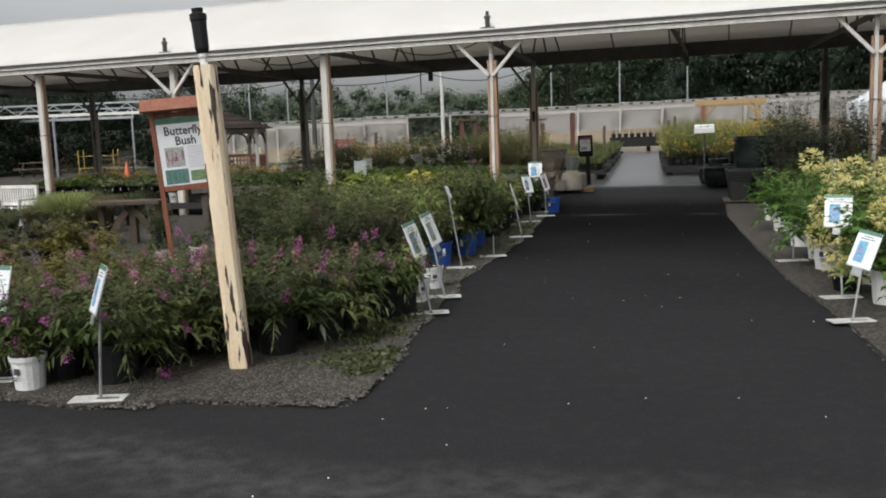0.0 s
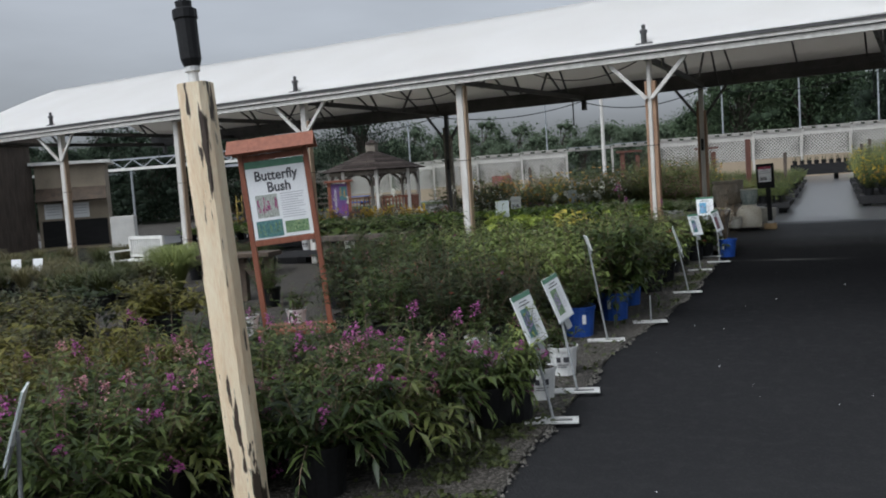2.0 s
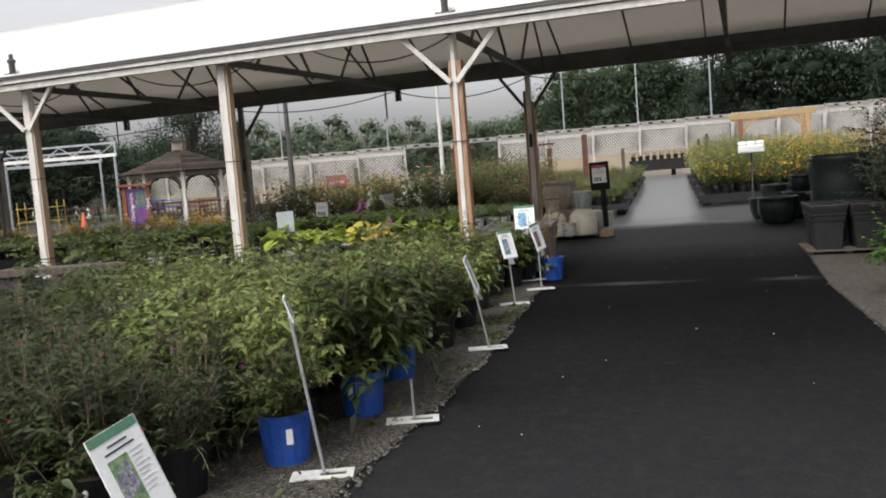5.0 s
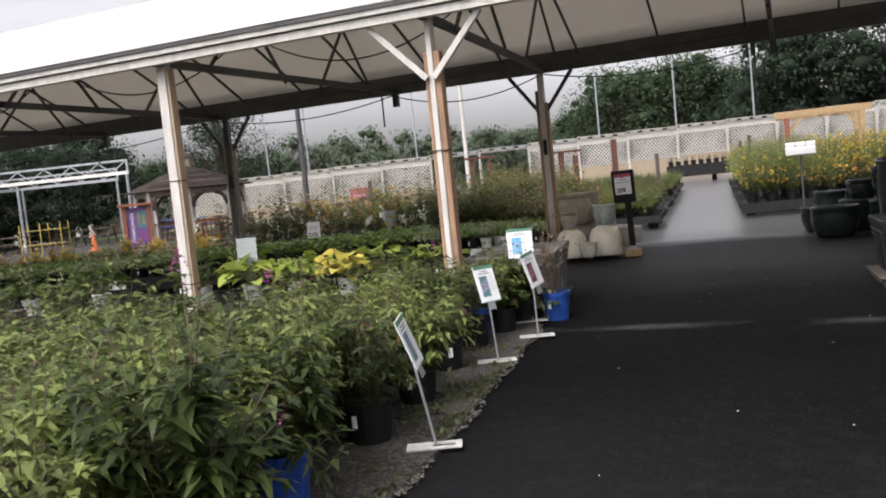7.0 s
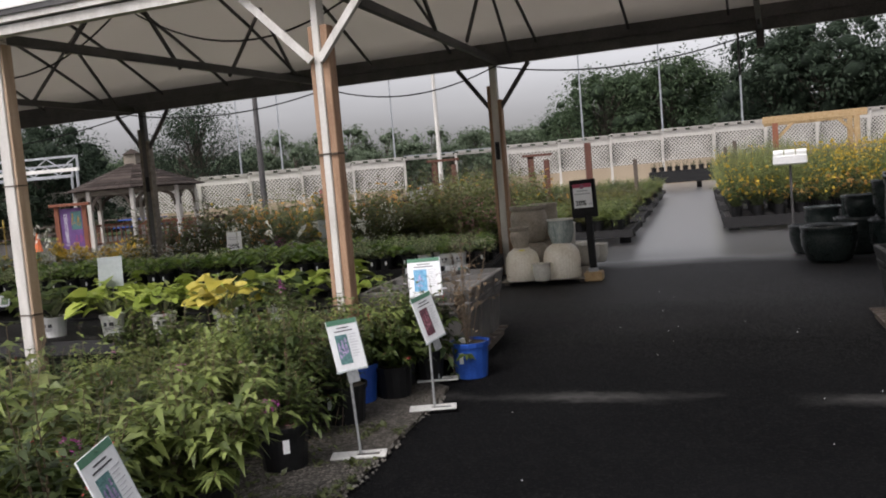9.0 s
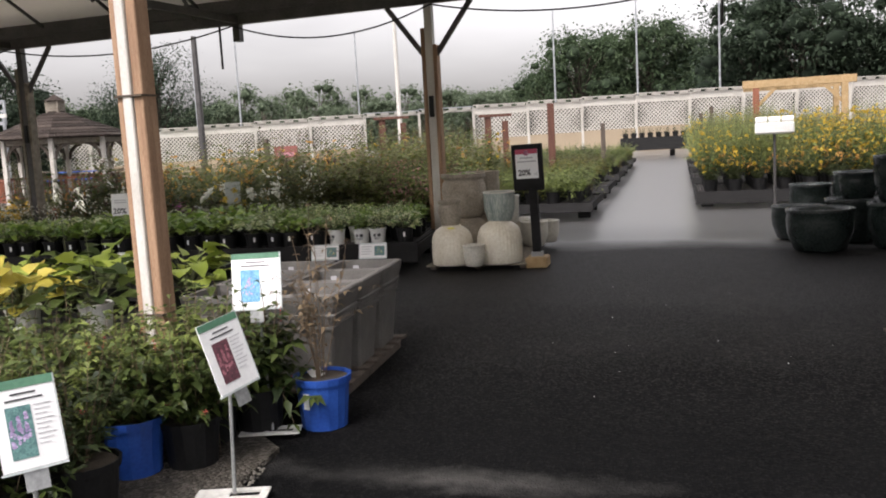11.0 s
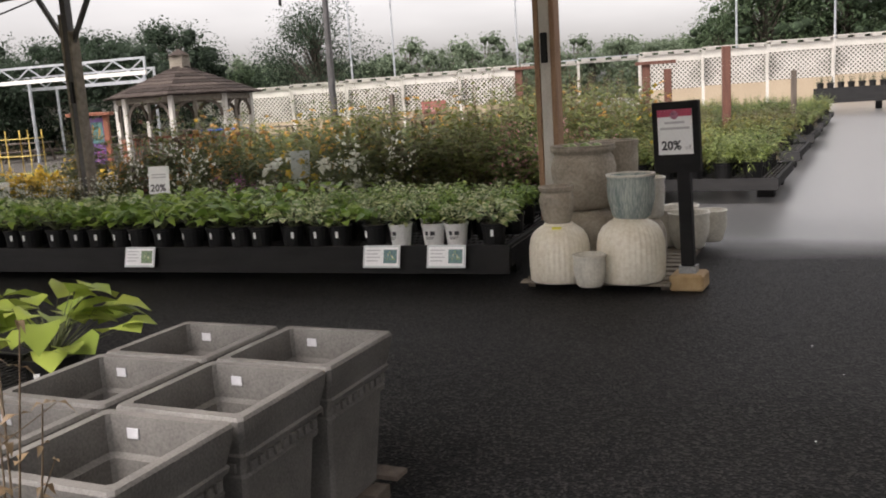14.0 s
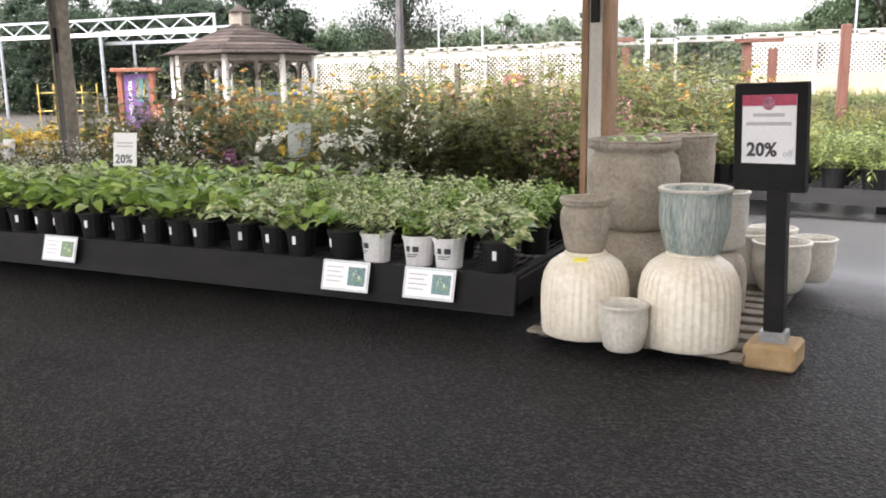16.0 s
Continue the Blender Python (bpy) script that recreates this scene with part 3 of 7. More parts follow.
def hosta_meshes(seed, leaves=22, leaf=0.2, width=0.12, height=0.28, bloom=0):
    rng = np.random.default_rng(seed)
    base, way, ln, lines = [], [], [], []
    for i in range(leaves):
        a = rng.uniform(0, 2 * math.pi)
        e = rng.uniform(0.25, 1.25)
        r = height * rng.uniform(0.45, 0.95)
        p = np.array([math.cos(a) * math.cos(e) * r * 0.9, math.sin(a) * math.cos(e) * r * 0.9, math.sin(e) * r])
        lines.append([np.zeros(3), p])
        base.append(p)
        way.append([math.cos(a), math.sin(a), rng.uniform(0.0, 0.9)])
        ln.append(leaf * rng.uniform(0.65, 1.1))
    ln = np.array(ln)
    m = {"stems": stem_mesh("stems", lines, 0.005), "foliage": leaf_mesh("foliage", np.array(base), np.array(way), ln, ln * width / leaf * 1.1, rng.uniform(0.2, 0.6, leaves), rng, False, True)}
    if bloom:
        b2, w2, st = [], [], []
        for s in range(bloom):
            x, y = rng.normal(0, 0.06, 2)
            h = height * rng.uniform(2.0, 2.8)
            st.append([np.array([0, 0, 0.02]), np.array([x * 0.5, y * 0.5, h * 0.5]), np.array([x, y, h])])
            for j in range(16):
                a = rng.uniform(0, 6.28)
                b2.append([x, y, h - 0.16 * rng.uniform(0, 1)])
                w2.append([math.cos(a), math.sin(a), -0.6])
        l2 = np.full(len(b2), 0.05)
        m["flowers"] = leaf_mesh("flowers", np.array(b2), np.array(w2), l2, l2 * 0.35, np.full(len(b2), 0.3), rng, True)
        m["flower_stalk"] = stem_mesh("flower_stalk", st, 0.004)
    return m


def pot_mesh(r, h, n=16):
    bm = bm_new()
    lathe(bm, [(r * 0.78, 0.0), (r * 0.93, h * 0.86), (r * 1.0, h * 0.87), (r * 1.02, h), (r * 0.95, h), (r * 0.93, h * 0.9)], n)
    me = bpy.data.meshes.new("pot")
    bm.to_mesh(me)
    bm.free()
    return me


def soil_mesh(r, h):
    bm = bm_new()
    bmesh.ops.create_cone(bm, cap_ends=True, segments=14, radius1=r * 0.9, radius2=r * 0.9, depth=0.02, matrix=Matrix.Translation((0, 0, h * 0.9)))
    me = bpy.data.meshes.new("soil")
    bm.to_mesh(me)
    bm.free()
    return me


POTS = {}


def pot_kind(color, r, h):
    key = (color, r, h)
    if key not in POTS:
        a, b = pot_mesh(r, h), soil_mesh(r, h)
        a.materials.append({"black": BLACK_PLASTIC, "blue": BLUE_PLASTIC, "white": WHITE_PLASTIC}[color])
        b.materials.append(SOIL)
        bm = bm_new()
        if color == "white":
            for x0, x1, z0, z1 in ((-0.5, -0.2, 0.5, 0.68), (0.0, 0.4, 0.5, 0.68), (-0.45, 0.35, 0.4, 0.43), (-0.45, 0.2, 0.33, 0.36)):
                for i in range(4):
                    t0, t1 = x0 + (x1 - x0) * i / 4, x0 + (x1 - x0) * (i + 1) / 4
                    rr = r * 0.935
                    q = [bm.verts.new((rr * math.sin(t), -rr * math.cos(t), h * z)) for t, z in ((t0, z0), (t1, z0), (t1, z1), (t0, z1))]
                    bm.faces.new(q)
        else:
            for i in range(3):
                t0, t1 = -0.12 + i * 0.08, -0.04 + i * 0.08
                rr = r * 0.955
                q = [bm.verts.new((rr * math.sin(t), -rr * math.cos(t), h * z)) for t, z in ((t0, 0.45), (t1, 0.45), (t1, 0.75), (t0, 0.75))]
                bm.faces.new(q)
        c = bpy.data.meshes.new("printed_mark")
        bm.to_mesh(c)
        bm.free()
        c.materials.append(INK if color == "white" else CARD_WHITE)
        POTS[key] = (a, b, c)
    return POTS[key]


RNG = random.Random(7)


def plant(name, meshes, mats, x, y, z, label, category, group, pot=None, scale=1.0, sticker=True):
    """One potted plant: pot, soil, stems, leaves, flowers."""
    ob = thing(name, Matrix.Translation((x, y, z)) @ Matrix.Rotation(RNG.uniform(0, 6.28), 4, "Z"), label, category, group)
    lift = 0.0
    if pot:
        color, r, h = pot
        a, b, c = pot_kind(color, r, h)
        body = new("pot", a)
        body.parent = ob
        if r >= 0.13 or sticker:
            s = new("soil", b)
            s.parent = ob
        if sticker:
            k = new("printed_mark" if color == "white" else "price_sticker", c)
            k.parent = body
            k.rotation_euler = (0, 0, -ob.matrix_world.to_euler().z + RNG.uniform(-0.3, 0.7))
        lift = h * 0.9
    for key, me in meshes.items():
        if not me.materials:
            me.materials.append(mats[key])
        q = new({"stems": "stem", "flowers": "blossom"}.get(key, key), me)
        q.parent = ob
        if key in ("flowers", "stems"):
            q["kind"] = "stuff"
        q.location = (0, 0, lift)
        q.scale = (scale, scale, scale)
    return ob


# ---- ground ----
def rise(x, y):
    """The ground lies level up to the canopy's far side, then climbs gently."""
    return 0.0 if y < 24 else 0.014 * (min(y, 52) - 24)


def ground_sheet():
    bm = bm_new()
    xs = [-900, -200, -60] + [-40 + 4 * i for i in range(16)] + [60, 200, 900]
    ys = [-900, -200, -40, -10, 0, 8, 16, 24, 28, 32, 36, 40, 44, 48, 52, 80, 200, 900]
    grid = [[bm.verts.new((x, y, rise(x, y))) for x in xs] for y in ys]
    for r0, r1 in zip(grid, grid[1:]):
        for i in range(len(xs) - 1):
            bm.faces.new((r0[i], r0[i + 1], r1[i + 1], r1[i]))
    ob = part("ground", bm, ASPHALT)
    tagged(ob, "black damp asphalt yard between the planting beds", "ground", kind="structure")


ground_sheet()

LEFT_EDGE = [(-3.9, 3.78), (-3.3, 3.72), (-2.83, 3.94), (-2.3, 3.98), (-2.0, 4.1), (-1.86, 4.32), (-1.97, 5.0), (-2.15, 5.96), (-2.3, 7.2), (-2.46, 8.3), (-2.5, 10.2), (-2.57, 11.6), (-2.7, 12.6), (-2.85, 14.1), (-2.95, 15.0)]
RIGHT_EDGE = [(0.98, 4.4), (0.91, 5.5), (0.82, 6.6), (0.58, 8.2), (0.33, 11.0), (0.08, 14.3), (0.05, 16.6)]


def edge_x(edge, y):
    for (x0, y0), (x1, y1) in zip(edge, edge[1:]):
        if y0 <= y <= y1:
            return x0 + (x1 - x0) * (y - y0) / (y1 - y0)
    return edge[-1][0] if y > edge[-1][1] else edge[0][0]


def bed(name, pts, label):
    bm = bm_new()
    prism(bm, pts, -0.05, 0.025)
    tagged(part(name, bm, GRAVEL), label, "gravel bed", kind="structure")


bed("gravel_bed_1", [(-26, 3.4)] + LEFT_EDGE + [(-3.2, 15.2), (-26, 15.2)], "dark damp gravel bed under the potted shrubs")
bed("gravel_bed_2", RIGHT_EDGE + [(9, 16.6), (9, 4.4)], "dark damp gravel bed under the hydrangeas")


def scatter_stones(name, spots, label, lift=0.0, mat=None):
    rng = np.random.default_rng(5)
    verts, faces = [], []
    for x, y, s in spots:
        o = len(verts)
        a = rng.uniform(0, 6.28)
        c, d = math.cos(a), math.sin(a)
        for i, (u, v, w) in enumerate(((1, 0, 0), (0, 0.75, 0), (-1, 0, 0), (0, -0.75, 0), (0.1, 0.1, 0.7))):
            u, v = u * s * rng.uniform(0.7, 1.2), v * s * rng.uniform(0.7, 1.2)
            verts.append((x + u * c - v * d, y + u * d + v * c, 0.018 + lift + max(0.0, w) * s * rng.uniform(0.8, 1.3)))
        faces += [(o, o + 1, o + 4), (o + 1, o + 2, o + 4), (o + 2, o + 3, o + 4), (o + 3, o, o + 4)]
    me = bpy.data.meshes.new(name)
    me.from_pydata(verts, [], faces)
    tagged(link_mesh(name, me, mat or STONE_BITS), label, "gravel", kind="stuff")


bm = bm_new()
rows = [[bm.verts.new((x, y, rise(x, y) + 0.012)) for x in (-52, -36, -22.6)] for y in (26.5, 30, 34, 38, 42)]
for r0, r1 in zip(rows, rows[1:]):
    for i in range(2):
        bm.faces.new((r0[i], r0[i + 1], r1[i + 1], r1[i]))
tagged(part("gravel_bed_3", bm, GRAVEL), "dark mulched ground under the picnic tables", "gravel bed", kind="structure")
rs = np.random.default_rng(3)
spots = []
for i in range(15000):
    y = rs.uniform(4.0, 15.0)
    x = edge_x(LEFT_EDGE[5:], y) - rs.uniform(-0.02 - 0.03 * math.sin(y * 7), 1.1)
    spots.append((x, y, rs.uniform(0.006, 0.016)))
for i in range(7000):
    x = rs.uniform(-9, -1.95)
    y = max(3.75 if x < -2.9 else 3.98, 0) + abs(rs.normal(0, 0.3))
    spots.append((x, y, rs.uniform(0.006, 0.016)))
for i in range(2500):
    spots.append((rs.uniform(-6.5, -3.5), rs.uniform(7.0, 8.6), rs.uniform(0.006, 0.016)))
for i in range(2500):
    y = rs.uniform(4.6, 16)
    spots.append((edge_x(RIGHT_EDGE, y) + abs(rs.normal(0, 0.4)) - 0.03, y, rs.uniform(0.006, 0.016)))
for i in range(9000):
    y = 4.2 + 10.6 * rs.uniform(0, 1) ** 1.3
    spots.append((edge_x(LEFT_EDGE[5:], y) - rs.uniform(-0.03 - 0.04 * math.sin(y * 5.3), 0.5), y, rs.uniform(0.007, 0.017)))
scatter_stones("gravel_stones", spots, "loose grey gravel stones on the beds")
crumbs = [(rs.uniform(-2.4, 1.2), rs.uniform(2.2, 20), rs.uniform(0.003, 0.007)) for i in range(75)]
scatter_stones("grit", [(x, y, s) for x, y, s in crumbs], "pale grit and petals lying on the asphalt", -0.017, CARD_WHITE)


def verge_grass():
    rng = np.random.default_rng(9)
    k = 8000
    y = np.concatenate([rng.uniform(4.3, 6.6, k // 2), rng.uniform(11.5, 14.5, k // 4), rng.uniform(4.3, 14, k - k // 2 - k // 4)])
    x = np.array([edge_x(LEFT_EDGE[5:], v) for v in y]) - np.abs(rng.normal(0.12, 0.28, k))
    keep = np.array([noise.noise((u * 2.2, v * 1.7, 0.0)) + 0.5 * noise.noise((u * 7, v * 7, 3.0)) > -0.02 for u, v in zip(x, y)])
    x, y = x[keep], y[keep]
    k = len(x)
    b = np.stack([x, y, np.full(k, 0.02)], 1)
    w = np.stack([rng.normal(0, 0.8, k), rng.normal(0, 0.8, k), np.full(k, 0.7)], 1)
    ln = rng.uniform(0.02, 0.08, k)
    me = leaf_mesh("verge_grass", b, w, ln, ln * 0.4, rng.uniform(0.2, 0.8, k), rng, True)
    tagged(link_mesh("verge_grass", me, MOSS), "sparse moss and weeds growing in the gravel verge", "weeds", kind="stuff")


verge_grass()

# ---- canopy ----
EAVE_Y, RIDGE_Y, REAR_Y = 15.3, 18.6, 21.85
EAVE_Z, RIDGE_Z = 3.16, 4.72
CX0, CX1 = -21.5, 9.0
FRONT_X = [-17.65, -14.0, -10.64, -7.26, -3.99, 2.33, 5.7]
BRACED = (-17.65, -10.64, -3.99, 2.33)
TRUSS_X = [-21.0, -17.65, -14.0, -10.64, -7.26, -3.99, -0.83, 2.33, 5.7, 8.9]
REAR_X = {-17.65: -17.9, -10.64: -10.98, -3.99: -4.55, 2.33: 2.2}


def tarp_slope(name, y0, z0, y1, z1, label):
    bm = bm_new()
    n = 122
    rows = []
    for j in range(9):
        t = j / 8
        row = []
        for i in range(n + 1):
            x = CX0 - 0.15 + (CX1 - CX0 + 0.3) * i / n
            u = ((x + 3.85) / 1.32) % 1
            sag = -0.03 * math.sin(math.pi * u) * math.sin(math.pi * t) + 0.012 * noise.noise((x * 0.6, t * 3, 0))
            bulge = 0.10 * math.sin(math.pi * t)
            row.append(bm.verts.new((x, y0 + (y1 - y0) * t, z0 + (z1 - z0) * t + sag + bulge)))
        rows.append(row)
    for a, b in zip(rows, rows[1:]):
        for i in range(n):
            bm.faces.new((a[i], a[i + 1], b[i + 1], b[i]))
    ob = part(name, bm, TARP, smooth=True)
    mod = ob.modifiers.new("thickness", "SOLIDIFY")
    mod.thickness = 0.006
    return ob


canopy = thing("canopy", Matrix.Identity(4), "long gabled white tarpaulin canopy on a dark steel frame", "canopy", kind="structure")
for nm, a in (("tarpaulin_front", (EAVE_Y - 0.12, EAVE_Z + 0.1, RIDGE_Y, RIDGE_Z)), ("tarpaulin_rear", (REAR_Y + 0.1, EAVE_Z + 0.24, RIDGE_Y + 0.002, RIDGE_Z))):
    tarp_slope(nm, *a, label="").parent = canopy

bm = bm_new()
box(bm, CX0, EAVE_Y - 0.05, EAVE_Z - 0.10, CX1, EAVE_Y + 0.05, EAVE_Z - 0.02)
box(bm, CX0, EAVE_Y - 0.09, EAVE_Z - 0.005, CX1, EAVE_Y + 0.02, EAVE_Z + 0.05)
part("front_beam", bm, STEEL_WHITE, canopy, "pale painted steel eave beam")
bm = bm_new()
box(bm, CX0, EAVE_Y - 0.03, EAVE_Z - 0.02, CX1, EAVE_Y + 0.03, EAVE_Z - 0.005)
box(bm, CX0, EAVE_Y - 0.11, EAVE_Z + 0.05, CX1, EAVE_Y - 0.02, EAVE_Z + 0.105)
part("gutter_strip", bm, DARK_STEEL, canopy)
bm = bm_new()
box(bm, CX0, REAR_Y - 0.04, EAVE_Z - 0.06, CX1, REAR_Y + 0.04, EAVE_Z + 0.09)
box(bm, CX0, REAR_Y - 0.06, EAVE_Z + 0.0905, CX1, REAR_Y + 0.06, EAVE_Z + 0.262)
part("rear_beam", bm, DARK_STEEL, canopy)
bm = bm_new()
box(bm, CX0, RIDGE_Y - 0.03, RIDGE_Z - 0.1, CX1, RIDGE_Y + 0.03, RIDGE_Z - 0.03)
part("ridge_beam", bm, DARK_STEEL, canopy)
for i in range(23):
    x = -3.85 + 1.32 * (i - 13)
    bm = bm_new()
    for ye, ze in ((EAVE_Y + 0.05, EAVE_Z + 0.06), (REAR_Y - 0.05, EAVE_Z + 0.2)):
        pts = []
        for j in range(6):
            t = j / 5
            pts.append((x, ye + (RIDGE_Y - ye) * t, ze + (RIDGE_Z - 0.04 - ze) * t + 0.09 * math.sin(math.pi * t)))
        for p, q in zip(pts, pts[1:]):
            beam(bm, p, q, 0.03, 0.04)
    part("rafter", bm, DARK_STEEL, canopy)
for x in TRUSS_X:
    rx = x - 0.5 * (x in REAR_X)
    bm = bm_new()
    beam(bm, (x, EAVE_Y, EAVE_Z - 0.06), (rx, REAR_Y, EAVE_Z + 0.0), 0.06, 0.09)
    for y0, y1, up in ((16.3, 17.2, 1), (17.2, 18.1, -1), (19.1, 20.0, 1), (20.0, 20.9, -1)):
        def roof(y):
            return EAVE_Z + (RIDGE_Z - EAVE_Z) * (1 - abs(y - RIDGE_Y) / 3.3)
        za, zb = (EAVE_Z - 0.1, roof(y1)) if up > 0 else (roof(y0), EAVE_Z - 0.1)
        beam(bm, (x, y0, za), (x, y1, zb), 0.03, 0.04)
    part("truss", bm, DARK_STEEL, canopy)
    bm = bm_new()
    if x not in REAR_X:
        box(bm, rx - 0.05, REAR_Y - 0.05, EAVE_Z - 0.28, rx + 0.05, REAR_Y + 0.05, EAVE_Z - 0.062)
        rod(bm, (rx - 0.28, REAR_Y, EAVE_Z - 0.62), (rx - 0.28, REAR_Y, EAVE_Z - 0.06), 0.016)
        part("hanging_bracket", bm, DARK_STEEL, canopy)
    else:
        bm.free()


def front_column(x, braced):
    ob = thing("column", Matrix.Translation((x + (0.005 if x == -3.99 else -0.03), EAVE_Y + 0.24, 0)), "pale steel canopy post faced with weathered tan timber" if x == -3.99 else "pale weathered timber and steel canopy post", "post", "canopy posts", "structure")
    bm = bm_new()
    clad = braced and x > -5
    box(bm, -0.03 if clad else -0.06, -0.1, 0.0, 0.03 if clad else 0.06, 0.02, EAVE_Z - 0.02, bevel=0.006)
    part("steel_post", bm, STEEL_WHITE, ob)
    for sx in (-1, 1):
        bm = bm_new()
        top = 2.75 if braced else EAVE_Z - 0.12
        box(bm, sx * (0.032 if clad else 0.062), -0.085, 0.0, sx * (0.075 if sx < 0 else 0.095), 0.03, top, bevel=0.006)
        part("timber_facing", bm, WOOD_BROWN if braced and x > -5 else WOOD_POST, ob)
    bm = bm_new()
    for z in (0.55, 1.75):
        box(bm, -0.079, -0.104, z, 0.099, 0.034, z + 0.012)
    part("strap", bm, BARE_WOOD, ob)
    if braced:
        for sx in (-1, 1):
            bm = bm_new()
            beam(bm, (sx * 0.04, -0.12, EAVE_Z - 0.68), (sx * 0.6, -0.2, EAVE_Z - 0.1), 0.04, 0.06)
            part("brace", bm, STEEL_WHITE, ob)
        bm = bm_new()
        box(bm, -0.12, -0.3, EAVE_Z + 0.107, 0.14, -0.22, EAVE_Z + 0.15)
        lathe(bm, [(0.045, 0.15), (0.045, 0.3), (0.06, 0.3), (0.06, 0.34), (0.03, 0.36), (0.03, 0.42), (0.01, 0.43)], 10, m=Matrix.Translation((0, -0.26, EAVE_Z)))
        part("pipe_fitting", bm, DARK_STEEL, ob)
    return ob


for x in FRONT_X:
    front_column(x, x in BRACED)
for x in REAR_X.values():
    ob = thing("column", Matrix.Translation((x, REAR_Y, 0)), "weathered canopy post with steel core, most in tones darkened for canopy shade", "post", "canopy posts", "structure")
    bm = bm_new()
    box(bm, -0.05, -0.05, 0, 0.05, 0.05, EAVE_Z - 0.06, bevel=0.006)
    # All but the aisle post take darker materials, canopy shade in their colour.
    part("steel_post", bm, STEEL_WHITE if x == -4.55 else DARK_STEEL, ob)
    for sx in (-1, 1):
        bm = bm_new()
        box(bm, sx * 0.052, -0.06, 0, sx * 0.1, 0.07, EAVE_Z - 0.35 if sx < 0 else 2.6, bevel=0.006)
        part("timber_facing", bm, WOOD_BROWN if x == -4.55 else BENCH_WOOD, ob)
        bm = bm_new()
        beam(bm, (sx * 0.05, 0, EAVE_Z - 0.72), (sx * 0.55, 0, EAVE_Z - 0.06), 0.04, 0.06)
        part("brace", bm, DARK_STEEL, ob)
    bm = bm_new()
    box(bm, -0.03, -0.075, 1.72, 0.03, -0.052, 1.98, bevel=0.005)
    part("switch_box", bm, BLACK_PLASTIC, ob)


def cable(a, b, sag, label):
    bm = bm_new()
    pts = []
    for i in range(17):
        t = i / 16
        p = Vector(a).lerp(Vector(b), t)
        p.z -= sag * 4 * t * (1 - t)
        pts.append(p)
    rings = [[bm.verts.new((p.x, p.y + 0.011 * math.cos(a * 1.2566), p.z + 0.011 * math.sin(a * 1.2566))) for a in range(5)] for p in pts]
    for r0, r1 in zip(rings, rings[1:]):
        for i in range(5):
            bm.faces.new((r0[i], r0[(i + 1) % 5], r1[(i + 1) % 5], r1[i]))
    tagged(part("cable", bm, RUBBER), label, "cable", "canopy cables")


for x0, x1, y, s in ((-11.2, -7.3, REAR_Y - 0.07, 0.2), (-7.3, -4.5, REAR_Y - 0.07, 0.26), (-4.5, -0.85, REAR_Y - 0.07, 0.22), (-18.2, -11.2, REAR_Y - 0.07, 0.3)):
    cable((x0, y, EAVE_Z - 0.08), (x1, y, EAVE_Z - 0.08), s, "black cable hanging in a loop under the canopy beam")
for x0, x1 in ((-14.0, -10.64), (-10.64, -7.26), (-7.26, -3.99)):
    cable((x0, 17.2, EAVE_Z + 0.5), (x1, 17.2, EAVE_Z + 0.5), 0.58, "black cable hanging in a loop under the canopy roof")

# ---- lattice fence ----
FENCE_PAINT = surface("cream_white_fence_paint", (0.42, 0.4, 0.355), (0.58, 0.555, 0.51), 1.2, 30, 0.7, 0.1)
BACKING = surface("grey_green_backing", (0.055, 0.058, 0.045), (0.1, 0.1, 0.08), 1.5, 20, 0.8, 0.1)
D = Vector((-math.sin(radians(21)), math.cos(radians(21)), 0))
E = Vector((math.cos(radians(21)), math.sin(radians(21)), 0))
FENCE = Matrix.Translation(D * 53.0) @ Matrix.Rotation(radians(21), 4, "Z")
PANEL = 2.6


def fence_top(s):
    return 2.55 + 0.02 * (s + 10)


